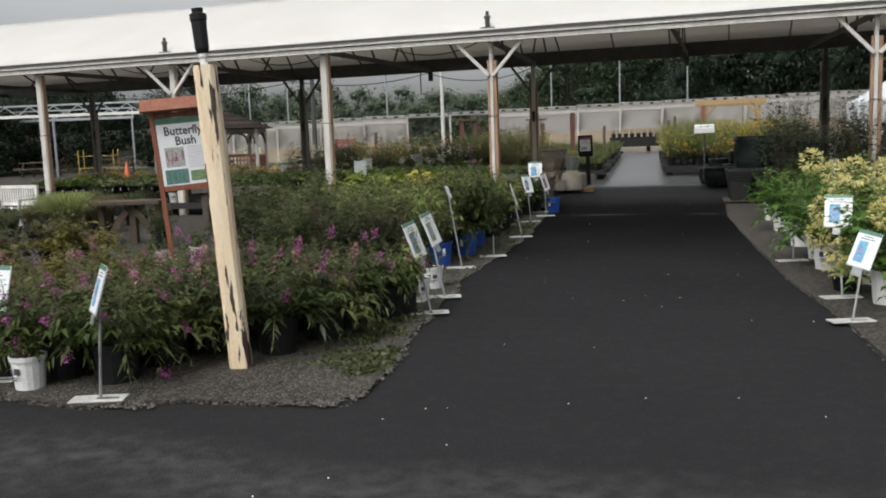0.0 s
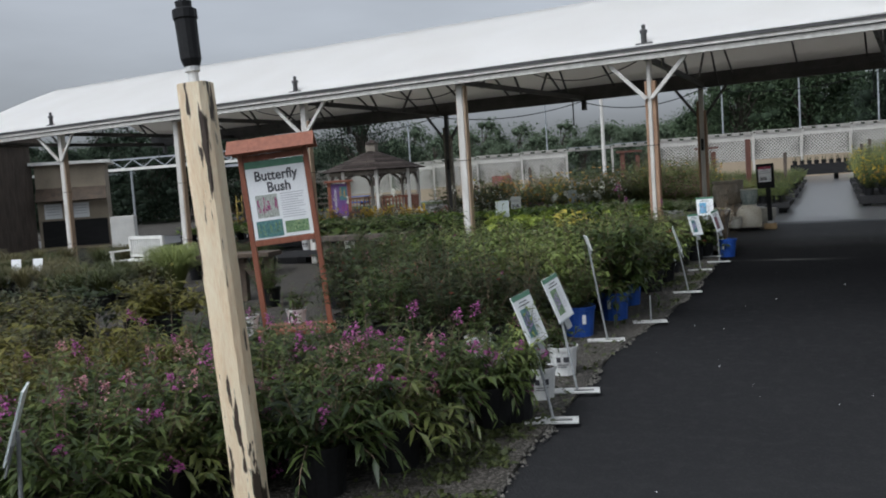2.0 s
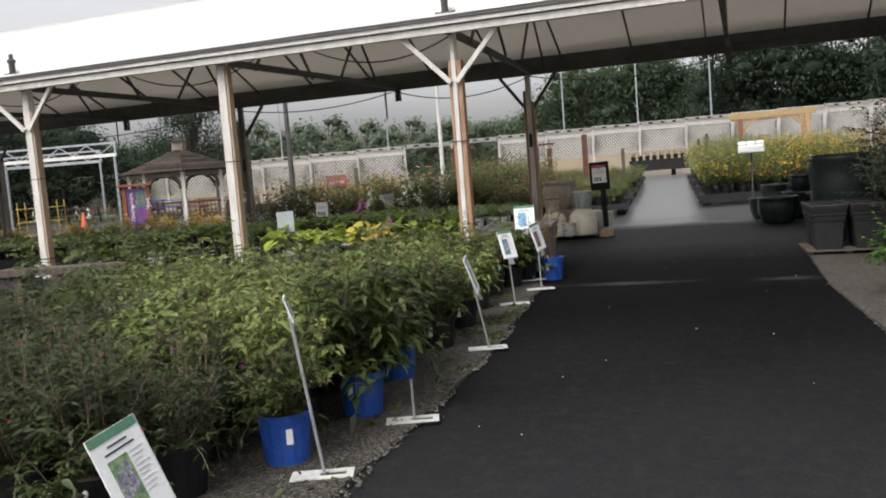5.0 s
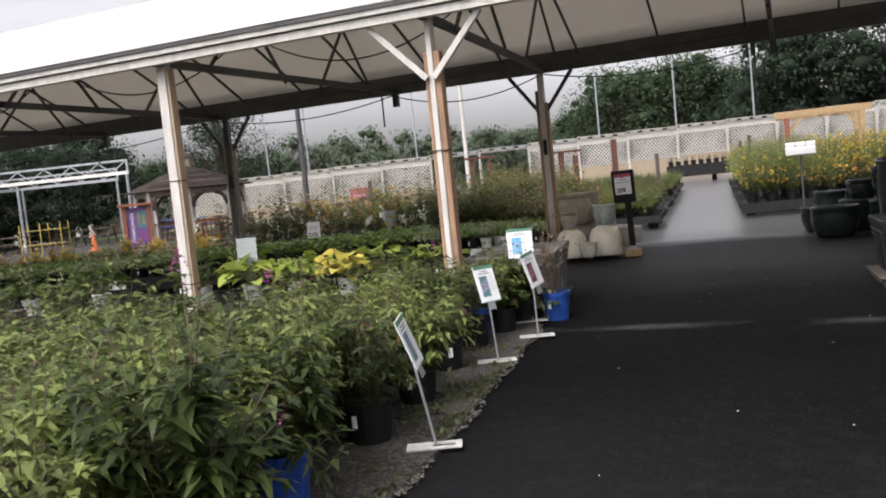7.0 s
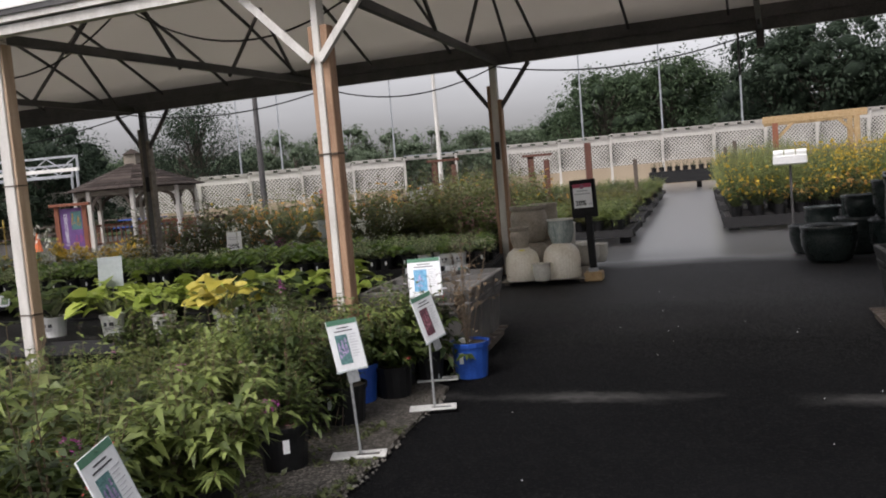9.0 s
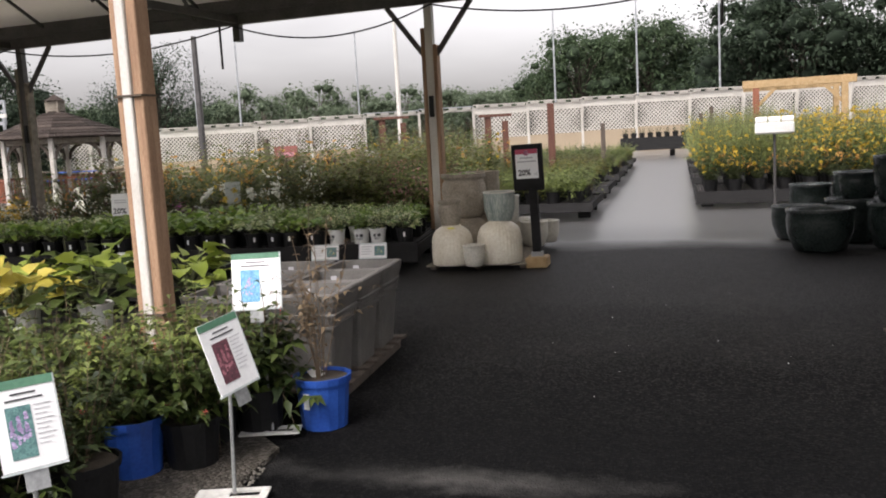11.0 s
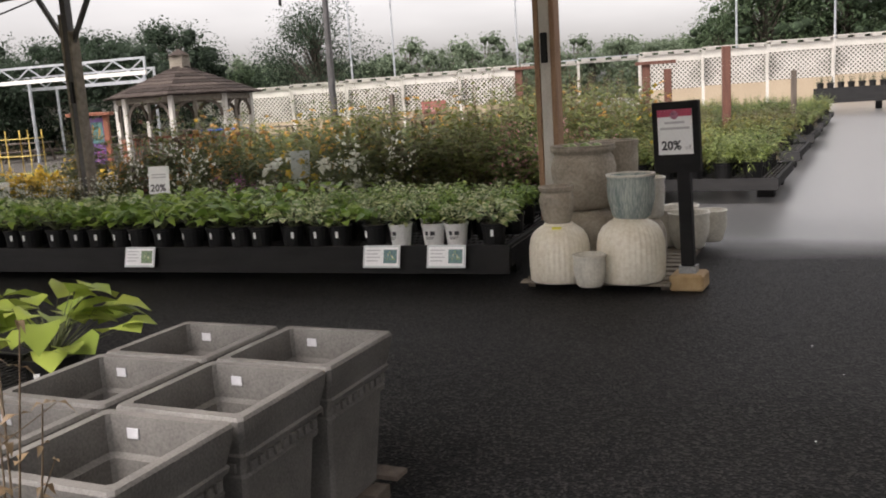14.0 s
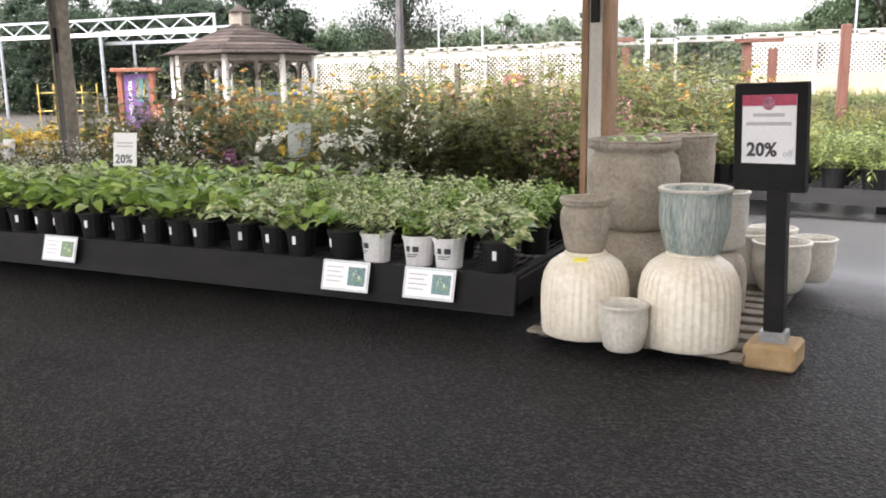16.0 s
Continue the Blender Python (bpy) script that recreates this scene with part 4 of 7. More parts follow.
def fence_panel(s, lattice=True):
    base, top = 0.38, fence_top(s + PANEL / 2)
    ob = thing("lattice_fence_panel", FENCE @ Matrix.Translation((s, 0, 0)), "white lattice fence panel above a cream wall" if lattice else "open fence bay with white top rail", "fence", "fence panels", "structure")
    bm = bm_new()
    box(bm, -0.06, -0.06, base, 0.06, 0.06, top)
    part("post", bm, FENCE_PAINT, ob)
    bm = bm_new()
    box(bm, 0.062, -0.05, top - (0.36 if lattice else 0.12), PANEL - 0.062, 0.05, top - 0.03)
    part("top_rail", bm, FENCE_PAINT, ob)
    bm = bm_new()
    beam(bm, (0.0, -0.08, top - 1.2), (0.0, -0.36, top - 0.05), 0.07, 0.07)
    part("strut", bm, FENCE_PAINT, ob)
    for i in range(4):
        bm = bm_new()
        box(bm, 0.14 + 0.65 * i, -0.16, top - 0.0295, 0.52 + 0.65 * i, 0.05, top + 0.07)
        part("cap_block", bm, FENCE_PAINT, ob)
    bm = bm_new()
    box(bm, 0, -0.2, top + 0.0705, PANEL - 0.004, 0.08, top + 0.105)
    part("cap_rail", bm, FENCE_PAINT if lattice else GALV, ob)
    if not lattice:
        return
    low = top - 1.5
    bm = bm_new()
    box(bm, 0.062, -0.05, base, PANEL - 0.062, 0.05, low)
    part("cream_wall", bm, CREAM_WALL, ob)
    verts, faces = [], []
    h = top - 0.36 - low
    w = PANEL - 0.124
    st = 0.185
    for sgn, yy in ((1, -0.012), (-1, 0.012)):
        c = -h if sgn > 0 else 0
        while c < (w if sgn > 0 else w + h):
            if sgn > 0:
                t0, t1 = max(0, -c), min(h, w - c)
            else:
                t0, t1 = max(0, c - w), min(h, c)
            if t1 - t0 > 0.04:
                xa, xb = c + sgn * t0, c + sgn * t1
                o = len(verts)
                for x, z in ((xa, t0), (xb, t1)):
                    for dx in (-0.037, 0.037):
                        for dy in (-0.01, 0.01):
                            verts.append((0.062 + min(max(x + dx, 0), w), yy + dy, low + z))
                faces += [(o, o + 4, o + 6, o + 2), (o + 1, o + 3, o + 7, o + 5), (o, o + 1, o + 5, o + 4), (o + 2, o + 6, o + 7, o + 3)]
            c += st
    me = bpy.data.meshes.new("lattice")
    me.from_pydata(verts, [], faces)
    link_mesh("lattice", me, FENCE_PAINT, ob)
    # Added sheet: stands for the dark trees that show through the lattice.
    bm = bm_new()
    box(bm, 0.062, 0.3, low, PANEL - 0.062, 0.34, top - 0.37)
    part("backing_sheet", bm, BACKING, ob, "added dull grey-green sheet standing for the dark trees behind the lattice")


for i in range(-14, 14):
    s = PANEL * i + 0.9
    fence_panel(s, not (0 <= i < 2))

# ---- trees and far things ----
def tree_meshes(seed, height, radius, leaves=11000, leaf=0.34, low=0.08, clump=80, core=0.45):
    """A trunk with limbs, and a crown of leafy masses, painted shade-dark, with single leaves standing out of them."""
    rng = np.random.default_rng(seed)
    lines = [[np.zeros(3), np.array([0.1, 0, height * 0.3]), np.array([0.0, 0.1, height * 0.6]), np.array([0.15, 0.1, height * 0.9])]]
    masses = []
    for i in range(clump):
        a = rng.uniform(0, 6.28)
        z = rng.uniform(low, 0.96)
        r = radius * math.sqrt(max(0.05, 1 - ((z - 0.52) / 0.52) ** 2)) * rng.uniform(0.25, 0.95)
        p = np.array([math.cos(a) * r, math.sin(a) * r, z * height])
        masses.append((p, radius * rng.uniform(0.2, 0.36)))
        lines.append([np.array([0, 0, height * max(0.15, z - 0.35)]), p * np.array([0.5, 0.5, 0.9]), p])
    per = leaves // clump
    b, w = [], []
    for p, r in masses:
        d = norm(rng.normal(0, 1, (per, 3)))
        b.append(p + d * r * rng.uniform(0.45, 1.3, (per, 1)) * np.array([1, 1, 0.8]))
        w.append(d + rng.normal(0, 0.7, (per, 3)))
    b, w = np.concatenate(b), np.concatenate(w)
    ln = leaf * rng.uniform(0.5, 1.2, len(b))
    crown = leaf_mesh("crown", b, w, ln, ln * 0.65, np.full(len(b), 0.3), rng, True)
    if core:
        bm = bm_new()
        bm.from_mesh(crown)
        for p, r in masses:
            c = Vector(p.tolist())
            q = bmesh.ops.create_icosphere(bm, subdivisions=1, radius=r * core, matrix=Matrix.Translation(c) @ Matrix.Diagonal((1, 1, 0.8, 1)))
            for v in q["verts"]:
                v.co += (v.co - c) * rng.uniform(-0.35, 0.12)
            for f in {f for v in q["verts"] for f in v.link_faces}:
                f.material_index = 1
        for f in bm.faces:
            f.smooth = True
        bm.to_mesh(crown)
        bm.free()
    return {"limbs": stem_mesh("limbs", lines, 0.009 * height), "crown": crown}


TREES = [(tree_meshes(11, 10, 5.0), TREE_LEAF), (tree_meshes(12, 9, 4.6, 2400, 0.6, 0.05, 44, 0.55), TREE_HAZY), (tree_meshes(13, 11, 5.0, 2400, 0.6, 0.05, 44, 0.55), TREE_HAZY), (tree_meshes(14, 9.5, 5.2), TREE_DARK), (tree_meshes(15, 10, 5.4, 11000, 0.26, 0.32, 70, 0.0), TREE_DARK)]


def tree(v, x, y, z, s, label):
    ms, leafm = TREES[v]
    ob = thing("tree", Matrix.Translation((x, y, z)) @ Matrix.Rotation(RNG.uniform(0, 6.28), 4, "Z"), label, "tree", "trees beyond the yard")
    for key, mt in (("limbs", BARK), ("crown", leafm)):
        me = ms[key]
        if not me.materials:
            me.materials.append(mt)
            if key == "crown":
                me.materials.append({TREE_LEAF: SHADE_GREEN, TREE_HAZY: SHADE_PALE, TREE_DARK: SHADE_DARK}[mt])
        q = new("trunk" if key == "limbs" else "crown", me)
        q.parent = ob
        q.scale = (s, s, s)


def heading(eye, deg, dist):
    """The place dist metres away, deg degrees left of straight ahead."""
    return eye[0] - dist * math.sin(radians(deg)), eye[1] + dist * math.cos(radians(deg))


E9 = (-0.72, 9.38)
for i in range(26):
    a = 62 - i * 2.6 + RNG.uniform(-0.8, 0.8)
    d = RNG.uniform(118, 150)
    x, y = heading(E9, a, d)
    tree(RNG.choice((1, 1, 2)), x, y, -0.5, RNG.uniform(0.78, 1.02), "distant green tree in the hazy wooded skyline")
    x, y = heading(E9, a + 1.3, RNG.uniform(150, 172))
    tree(RNG.choice((1, 2)), x, y, -0.5, RNG.uniform(1.0, 1.2), "distant green tree in the hazy wooded skyline")
for a, d, s, v in ((36.4, 78, 0.95, 4), (41.0, 86, 0.58, 0), (45.2, 80, 0.95, 3), (48.4, 74, 0.82, 3), (53, 62, 0.6, 3), (57.5, 58, 0.55, 3), (62, 54, 0.52, 3)):
    x, y = heading(E9, a, d)
    tree(v, x, y, 0, s, "open-crowned tree with visible limbs behind the gazebo" if v == 4 else "dark green tree behind the yard")
for a, d, s, v in ((10.1, 82, 1.02, 0), (6.0, 84, 1.1, 0), (12.6, 90, 0.78, 0), (8, 90, 1.08, 0), (2.8, 88, 0.95, 0), (-0.2, 68, 1.05, 3), (-2.9, 66, 1.1, 3), (-6.2, 72, 0.85, 3), (-9.2, 64, 0.98, 3), (-13, 60, 1.0, 3), (-17.5, 58, 1.0, 3), (-22, 58, 1.0, 3)):
    x, y = heading(E9, a, d)
    tree(v, x, y, 0, s, "tall dense dark green tree beyond the fence")
for x, y, s in ((-35.5, 43, 0.52), (-39, 42, 0.55), (-43, 40, 0.6), (-38, 37, 0.46), (-43, 34, 0.5), (-32.5, 44.5, 0.32)):
    tree(3, x, y, 0.2, s, "low dark tree behind the picnic tables")


def pole(x, y, h, r, mat, label):
    bm = bm_new()
    rod(bm, (0, 0, 0), (0, 0, h), r, r * 0.7, 8)
    ob = part("pole", bm, mat)
    ob.location = (x, y, rise(x, y) if y < 55 else 0.3)
    tagged(ob, label, "pole", "tall poles")


for a, d, h, r, mt in ((33.8, 62, 8, 0.07, GALV), (31.2, 60, 8.2, 0.07, GALV), (23.9, 60, 8.5, 0.07, GALV), (11.6, 60, 9, 0.07, GALV), (6.6, 60, 9.5, 0.07, GALV), (1.8, 60, 9.5, 0.07, GALV)):
    x, y = heading(E9, a, d)
    pole(x, y, h, r, mt, "thin grey lamp pole beyond the fence")
pole(-17.2, 35.2, 4.9, 0.12, DARK_STEEL, "dark metal pole standing among the plants")
pole(-14.2, 44.5, 6.2, 0.11, STEEL_WHITE, "white metal pole near the fence")

# ---- gazebo ----
def gazebo(x, y, rz):
    g = thing("gazebo", pose(x, y, rise(x, y), 0, 0, rz), "octagonal gazebo with brown shingle roof and white posts", "gazebo")
    R, ez, tz = 2.15, 1.97, 2.82
    ap = [(R * math.cos(radians(22.5 + 45 * i)), R * math.sin(radians(22.5 + 45 * i))) for i in range(8)]
    for i in range(8):
        (x0, y0), (x1, y1) = ap[i], ap[(i + 1) % 8]
        roof = new("roof_facet")
        roof.parent = g
        rows = 9
        for j in range(rows):
            t0, t1 = j / rows, (j + 1) / rows + 0.02
            bm = bm_new()
            cuts = max(2, round(9 * (1 - t0)))
            for q in range(cuts):
                u0, u1 = q / cuts + 0.004, (q + 1) / cuts - 0.004
                jut = 0.012 * ((q * 7 + j * 3 + i) % 4) / 4
                c = []
                for t, u, dz in ((t0 - jut, u0, 0.03), (t0 - jut, u1, 0.03), (t1, u1, 0.005), (t1, u0, 0.005)):
                    k = max(0.0, 1 - t)
                    c.append(((x0 + (x1 - x0) * u) * k, (y0 + (y1 - y0) * u) * k, ez + (tz - ez) * t + dz))
                v = [bm.verts.new(p) for p in c] + [bm.verts.new((p[0], p[1], p[2] - 0.03)) for p in c]
                for f in ((0, 1, 2, 3), (7, 6, 5, 4), (0, 4, 5, 1), (1, 5, 6, 2), (2, 6, 7, 3), (3, 7, 4, 0)):
                    bm.faces.new([v[w] for w in f])
            part("shingle_course", bm, SHINGLE, roof)["kind"] = "stuff"
        px, py = x0 * 0.84, y0 * 0.84
        bm = bm_new()
        box(bm, px - 0.06, py - 0.06, 0.1, px + 0.06, py + 0.06, ez - 0.02, bevel=0.008)
        part("post", bm, FENCE_PAINT, g)
        qx, qy = x1 * 0.84, y1 * 0.84
        bm = bm_new()
        beam(bm, (px, py, ez - 0.1), (qx, qy, ez - 0.1), 0.05, 0.14)
        part("header", bm, BENCH_WOOD, g)
        for (ax, ay), (bx, by) in (((px, py), (qx, qy)), ((qx, qy), (px, py))):
            bm = bm_new()
            pts = []
            for q in range(5):
                th = radians(90 * q / 4)
                t = 0.05 + 0.3 * (1 - math.cos(th))
                pts.append((ax + (bx - ax) * t, ay + (by - ay) * t, ez - 0.62 + 0.45 * math.sin(th)))
            for p, q in zip(pts, pts[1:]):
                beam(bm, p, q, 0.04, 0.09)
            part("bracket", bm, DARK_WOOD, g)
        if i not in (5,):
            bm = bm_new()
            beam(bm, (px, py, 0.85), (qx, qy, 0.85), 0.05, 0.06)
            beam(bm, (px, py, 0.25), (qx, qy, 0.25), 0.05, 0.06)
            part("rail", bm, CEDAR, g)
            for q in range(1, 9):
                t = q / 9
                bm = bm_new()
                rod(bm, (px + (qx - px) * t, py + (qy - py) * t, 0.27), (px + (qx - px) * t, py + (qy - py) * t, 0.83), 0.02, None, 6)
                part("baluster", bm, CEDAR, g)
    bm = bm_new()
    prism(bm, [(p[0] * 0.95, p[1] * 0.95) for p in ap], 0.0, 0.1)
    part("deck", bm, BENCH_WOOD, g)
    bm = bm_new()
    box(bm, -0.2, -0.2, tz - 0.12, 0.2, 0.2, tz + 0.24, bevel=0.01)
    part("cupola", bm, BENCH_WOOD, g)
    bm = bm_new()
    rod(bm, (0, 0, tz + 0.24), (0, 0, tz + 0.42), 0.31, 0.02, 8)
    part("cupola_roof", bm, SHINGLE, g)


gazebo(-19.95, 32.05, 14)


# ---- benches of plants ----
def plant_bench(name, m, length, depth, top, lip, label, slats=True):
    """A low black bench: x runs along its front, the front edge at y = 0."""
    b = thing(name, m, label, "plant bench", "plant benches")
    bm = bm_new()
    v = [(0, -0.05, top - lip), (length, -0.05, top - lip), (length, 0.0, top), (0, 0.0, top)]
    q = [bm.verts.new(p) for p in v] + [bm.verts.new((p[0], p[1] + 0.03, p[2])) for p in v]
    for f in ((0, 1, 2, 3), (7, 6, 5, 4), (0, 4, 5, 1), (1, 5, 6, 2), (2, 6, 7, 3), (3, 7, 4, 0)):
        bm.faces.new([q[i] for i in f])
    part("front_board", bm, BLACK_BOARD, b)
    for x in (0, length - 0.04):
        bm = bm_new()
        box(bm, x, 0.035, top - lip * 0.8, x + 0.04, depth, top)
        part("side_board", bm, BLACK_BOARD, b)
    bm = bm_new()
    box(bm, 0.045, depth - 0.04, top - lip * 0.8, length - 0.045, depth, top)
    part("back_board", bm, BLACK_BOARD, b)
    bm = bm_new()
    for i in range(int(length / 0.05)):
        box(bm, 0.05 + i * 0.05, 0.04, top - 0.03, 0.056 + i * 0.05, depth - 0.045, top - 0.022)
    for i in range(int(depth / 0.15)):
        box(bm, 0.05, 0.05 + i * 0.15, top - 0.045, length - 0.05, 0.056 + i * 0.15, top - 0.031)
    part("wire_mesh_top", bm, DARK_STEEL, b)
    k = max(2, int(length / 1.8) + 1)
    for i in range(k):
        for y in (0.65, depth - 0.35):
            x = 0.2 + (length - 0.4) * i / (k - 1)
            bm = bm_new()
            box(bm, x - 0.1, y - 0.1, 0, x + 0.1, y + 0.1, top - 0.05)
            part("block_leg", bm, BLACK_BOARD, b)
    return b


BENCH_M = Matrix.Translation((-4.34, 20.5, 0)) @ Matrix.Rotation(radians(11.3), 4, "Z") @ Matrix.Translation((-13.0, 0, 0))
plant_bench("plant_bench", BENCH_M, 13.0, 1.9, 0.32, 0.215, "long low black bench filled with potted hostas")


def on_bench(m, x, y, z):
    return m @ Vector((x, y, z))


HOSTA_V = [(hosta_meshes(40 + i, (32, 28, 24, 36)[i], (0.14, 0.16, 0.19, 0.12)[i], (0.1, 0.105, 0.07, 0.085)[i], (0.2, 0.22, 0.3, 0.18)[i]), {"stems": STEM_GREEN, "foliage": (LEAF_VARIEG, LEAF_BRIGHT, LEAF_BRIGHT, LEAF_VARIEG)[i]}) for i in range(4)]
HOSTA_MIX = [(bush_meshes(60 + i, 14, 0.26, 0.17, 0.1, 0.04, 5, 0.5, 0.2, 0.03, 1), {"stems": STEM_GREEN, "foliage": (LEAF_BRIGHT, LEAF_VARIEG)[i]}) for i in range(2)]
BLACK_POT = ("black", 0.105, 0.175)
WHITE_POT = ("white", 0.1, 0.18)
for r in range(6):
    for i in range(50):
        x = 13.0 - 0.2 - i * 0.255 - (0.12 if r % 2 else 0) - RNG.uniform(-0.045, 0.045)
        if x < 0.2:
            continue
        p = on_bench(BENCH_M, x, 0.17 + r * 0.29, 0.3)
        white = r == 0 and i in (1, 2, 3) or r == 1 and i == 2
        zone = int((13 - x) / 2.2)
        ms, mt = HOSTA_MIX[i % 2] if white or (zone == 0 and r > 1) else HOSTA_V[(zone + (r > 2) + (1 if RNG.random() < 0.25 else 0)) % 4]
        plant("potted_hosta", ms, mt, p.x, p.y, p.z, "leafy plant in a white printed nursery pot" if white else "green hosta in a black nursery pot", "potted plant", "hostas on the bench", WHITE_POT if white else BLACK_POT, RNG.uniform(0.78, 1.08), r == 0)

# ---- further plant kinds ----
TALL = [(bush_meshes(70 + i, 22, (1.05, 1.1, 0.95, 1.3, 0.85)[i], 0.36, 0.1, 0.04, 11, 0.4, 0.02, 0.07, 2, True, ((0.32, 0.22, 0.35, 0.8, 0.5)[i], (0.1, 0.085, 0.09, 0.065, 0.14)[i], 9, ("flat", "flat", "flat", "ball", "ball")[i])),
         {"stems": (STEM_GREEN, STEM_GREEN, STEM_BROWN, STEM_BROWN, STEM_GREEN)[i], "foliage": (LEAF_FIELD, LEAF_FIELD, LEAF_MID, LEAF_FIELD, LEAF_LIGHT)[i], "flowers": (FLOWER_ORANGE, FLOWER_YELLOW, SEED_BROWN, SEED_BROWN, FLOWER_PINK)[i]}) for i in range(5)]
MIDFLOWER = [(bush_meshes(80 + i, 16, 0.6, 0.26, 0.09, 0.032, 8, 0.4, 0.1, 0.05, 2, True, ((0.3, 0.3, 0.4, 0.6)[i], (0.15, 0.2, 0.12, 0.1)[i], (22, 12, 18, 9)[i], ("ball", "cone", "ball", "flat")[i])),
              {"stems": STEM_GREEN, "foliage": LEAF_FIELD, "flowers": (FLOWER_WHITE, FLOWER_WHITE, FLOWER_PURPLE, FLOWER_YELLOW)[i]}) for i in range(4)]
LOWGREEN = [(bush_meshes(90 + i, 14, 0.36, 0.24, 0.07, 0.026, 7, 0.4, 0.05, 0.05, 2, True, None, 0.5, 0.25), {"stems": STEM_GREEN, "foliage": (LEAF_LIGHT, LEAF_YELLOW, LEAF_BRONZE, LEAF_MID, LEAF_DARK)[i]}) for i in range(5)]
POT_MED = ("black", 0.14, 0.24)

def put_tall(x, y, z, v, label, group):
    ms, mt = TALL[v]
    plant(("orange_coneflower", "yellow_daisy", "bronze_perennial", "seeded_perennial", "potted_phlox")[v], ms, mt, x, y, z, label, "potted plant", group, POT_MED, RNG.uniform(0.85, 1.3), False)


TALL_LABEL = ("tall orange-flowered perennial in a black pot", "tall yellow-flowered leafy perennial in a black pot", "tall leafy perennial with brown seed heads", "tall perennial gone to brown seed heads", "pink-flowered phlox in a black pot")
T_M = Matrix.Translation((-4.9, 23.6, 0)) @ Matrix.Rotation(radians(11.3), 4, "Z")
for r in range(13):
    for i in range(27):
        x, y = -i * 0.42 - RNG.uniform(0, 0.15), r * 0.5 + RNG.uniform(-0.05, 0.05)
        p = T_M @ Vector((x, y, 0))
        if p.x < -11.7 - 0.1 * (p.y - 24):
            continue
        q = i + r * 0.6
        v = 4 if i < 3 and r < 2 else 3 if q < 7 and RNG.random() < 0.6 else RNG.choice((0, 0, 1)) if 7 <= q < 13 else RNG.choice((2, 3, 0)) if q < 17 else RNG.choice((0, 1, 1, 3))
        if r >= 4 and RNG.random() < 0.55 or r < 4 and RNG.random() < 0.05:
            continue
        put_tall(p.x, p.y, rise(p.x, p.y) + 0.012, v, TALL_LABEL[v], "tall perennials behind the bench")
for r in range(8):
    for i in range(6):
        x, y = -5.4 - i * 0.42 - 0.04 * r + RNG.uniform(-0.06, 0.06), 25.3 + r * 0.5 + RNG.uniform(-0.06, 0.06)
        if RNG.random() < 0.3:
            continue
        v = RNG.choice((0, 2, 3, 3, 1))
        put_tall(x, y, rise(x, y) + 0.012, v, TALL_LABEL[v], "tall perennials behind the bench")
L_M = Matrix.Translation((-7.0, 22.4, 0)) @ Matrix.Rotation(radians(11.3), 4, "Z")
for i in range(26):
    p = L_M @ Vector((-i * 0.42, RNG.uniform(-0.1, 0.45), 0))
    v = 3 if i == 2 else 1 if i < 3 else 2 if i < 5 else 1 if i < 9 else 0 if i < 15 else 3
    ms, mt = MIDFLOWER[v]
    plant("potted_flower", ms, mt, p.x, p.y, 0.012, ("white-flowered perennial in a black pot", "white lily-like perennial in a black pot", "purple-flowered perennial in a black pot", "yellow-flowered perennial in a black pot")[v], "potted plant", "flowering plants behind the bench", POT_MED, RNG.uniform(0.9, 1.3), False)
LILY = (bush_meshes(95, 12, 0.8, 0.26, 0.13, 0.03, 9, 0.4, 0.1, 0.05, 1, False, (0.1, 0.24, 7, "flat")), {"stems": STEM_GREEN, "foliage": LEAF_FIELD, "flowers": FLOWER_WHITE})
for x, y in ((-7.2, 22.5), (-7.6, 22.35), (-8.0, 22.45), (-7.4, 22.85), (-7.8, 22.8), (-8.3, 22.2), (-8.5, 22.6)):
    plant("white_lily", LILY[0], LILY[1], x, y, 0.012, "tall lily with large white blossoms in a black pot", "potted plant", "white lilies behind the bench", POT_MED, RNG.uniform(1.05, 1.25), False)
DAISY = [(bush_meshes(97 + i, 18, 0.4, 0.26, 0.08, 0.03, 7, 0.4, 0.1, 0.05, 2, True, (0.9, 0.15, 9, "flat")), {"stems": STEM_GREEN, "foliage": LEAF_MID, "flowers": (FLOWER_YELLOW, FLOWER_RED)[i]}) for i in range(2)]
for i in range(16):
    v = i // 9
    x, y = (RNG.uniform(-14.9, -12.9), RNG.uniform(22.6, 24.4)) if v == 0 else (RNG.uniform(-12.8, -11.4), RNG.uniform(23.9, 25.0))
    plant("potted_flower", DAISY[v][0], DAISY[v][1], x, y, rise(x, y) + 0.012, ("bright yellow daisies in a black pot", "red-flowered perennial in a black pot")[v], "potted plant", ("yellow daisies", "red perennials")[v] + " near the gazebo", POT_MED, RNG.uniform(1.0, 1.3), False)
for i in range(90):
    x, y = RNG.uniform(-20, -11.0), RNG.uniform(21.8, 28.0)
    v = RNG.randrange(5)
    if i % 9 == 0:
        ms, mt = MIDFLOWER[3]
        plant("potted_flower", ms, mt, x, y, rise(x, y) + 0.012, "yellow-flowered perennial in a black pot", "potted plant", "mixed pots near the gazebo", POT_MED, 0.9, False)
        continue
    ms, mt = LOWGREEN[v]
    plant("low_perennial", ms, mt, x, y, rise(x, y) + 0.012, ("light green", "yellow-green", "bronze", "mid-green", "dark green")[v] + " low perennial in a black pot", "potted plant", "mixed pots near the gazebo", POT_MED, RNG.uniform(0.9, 1.3), False)

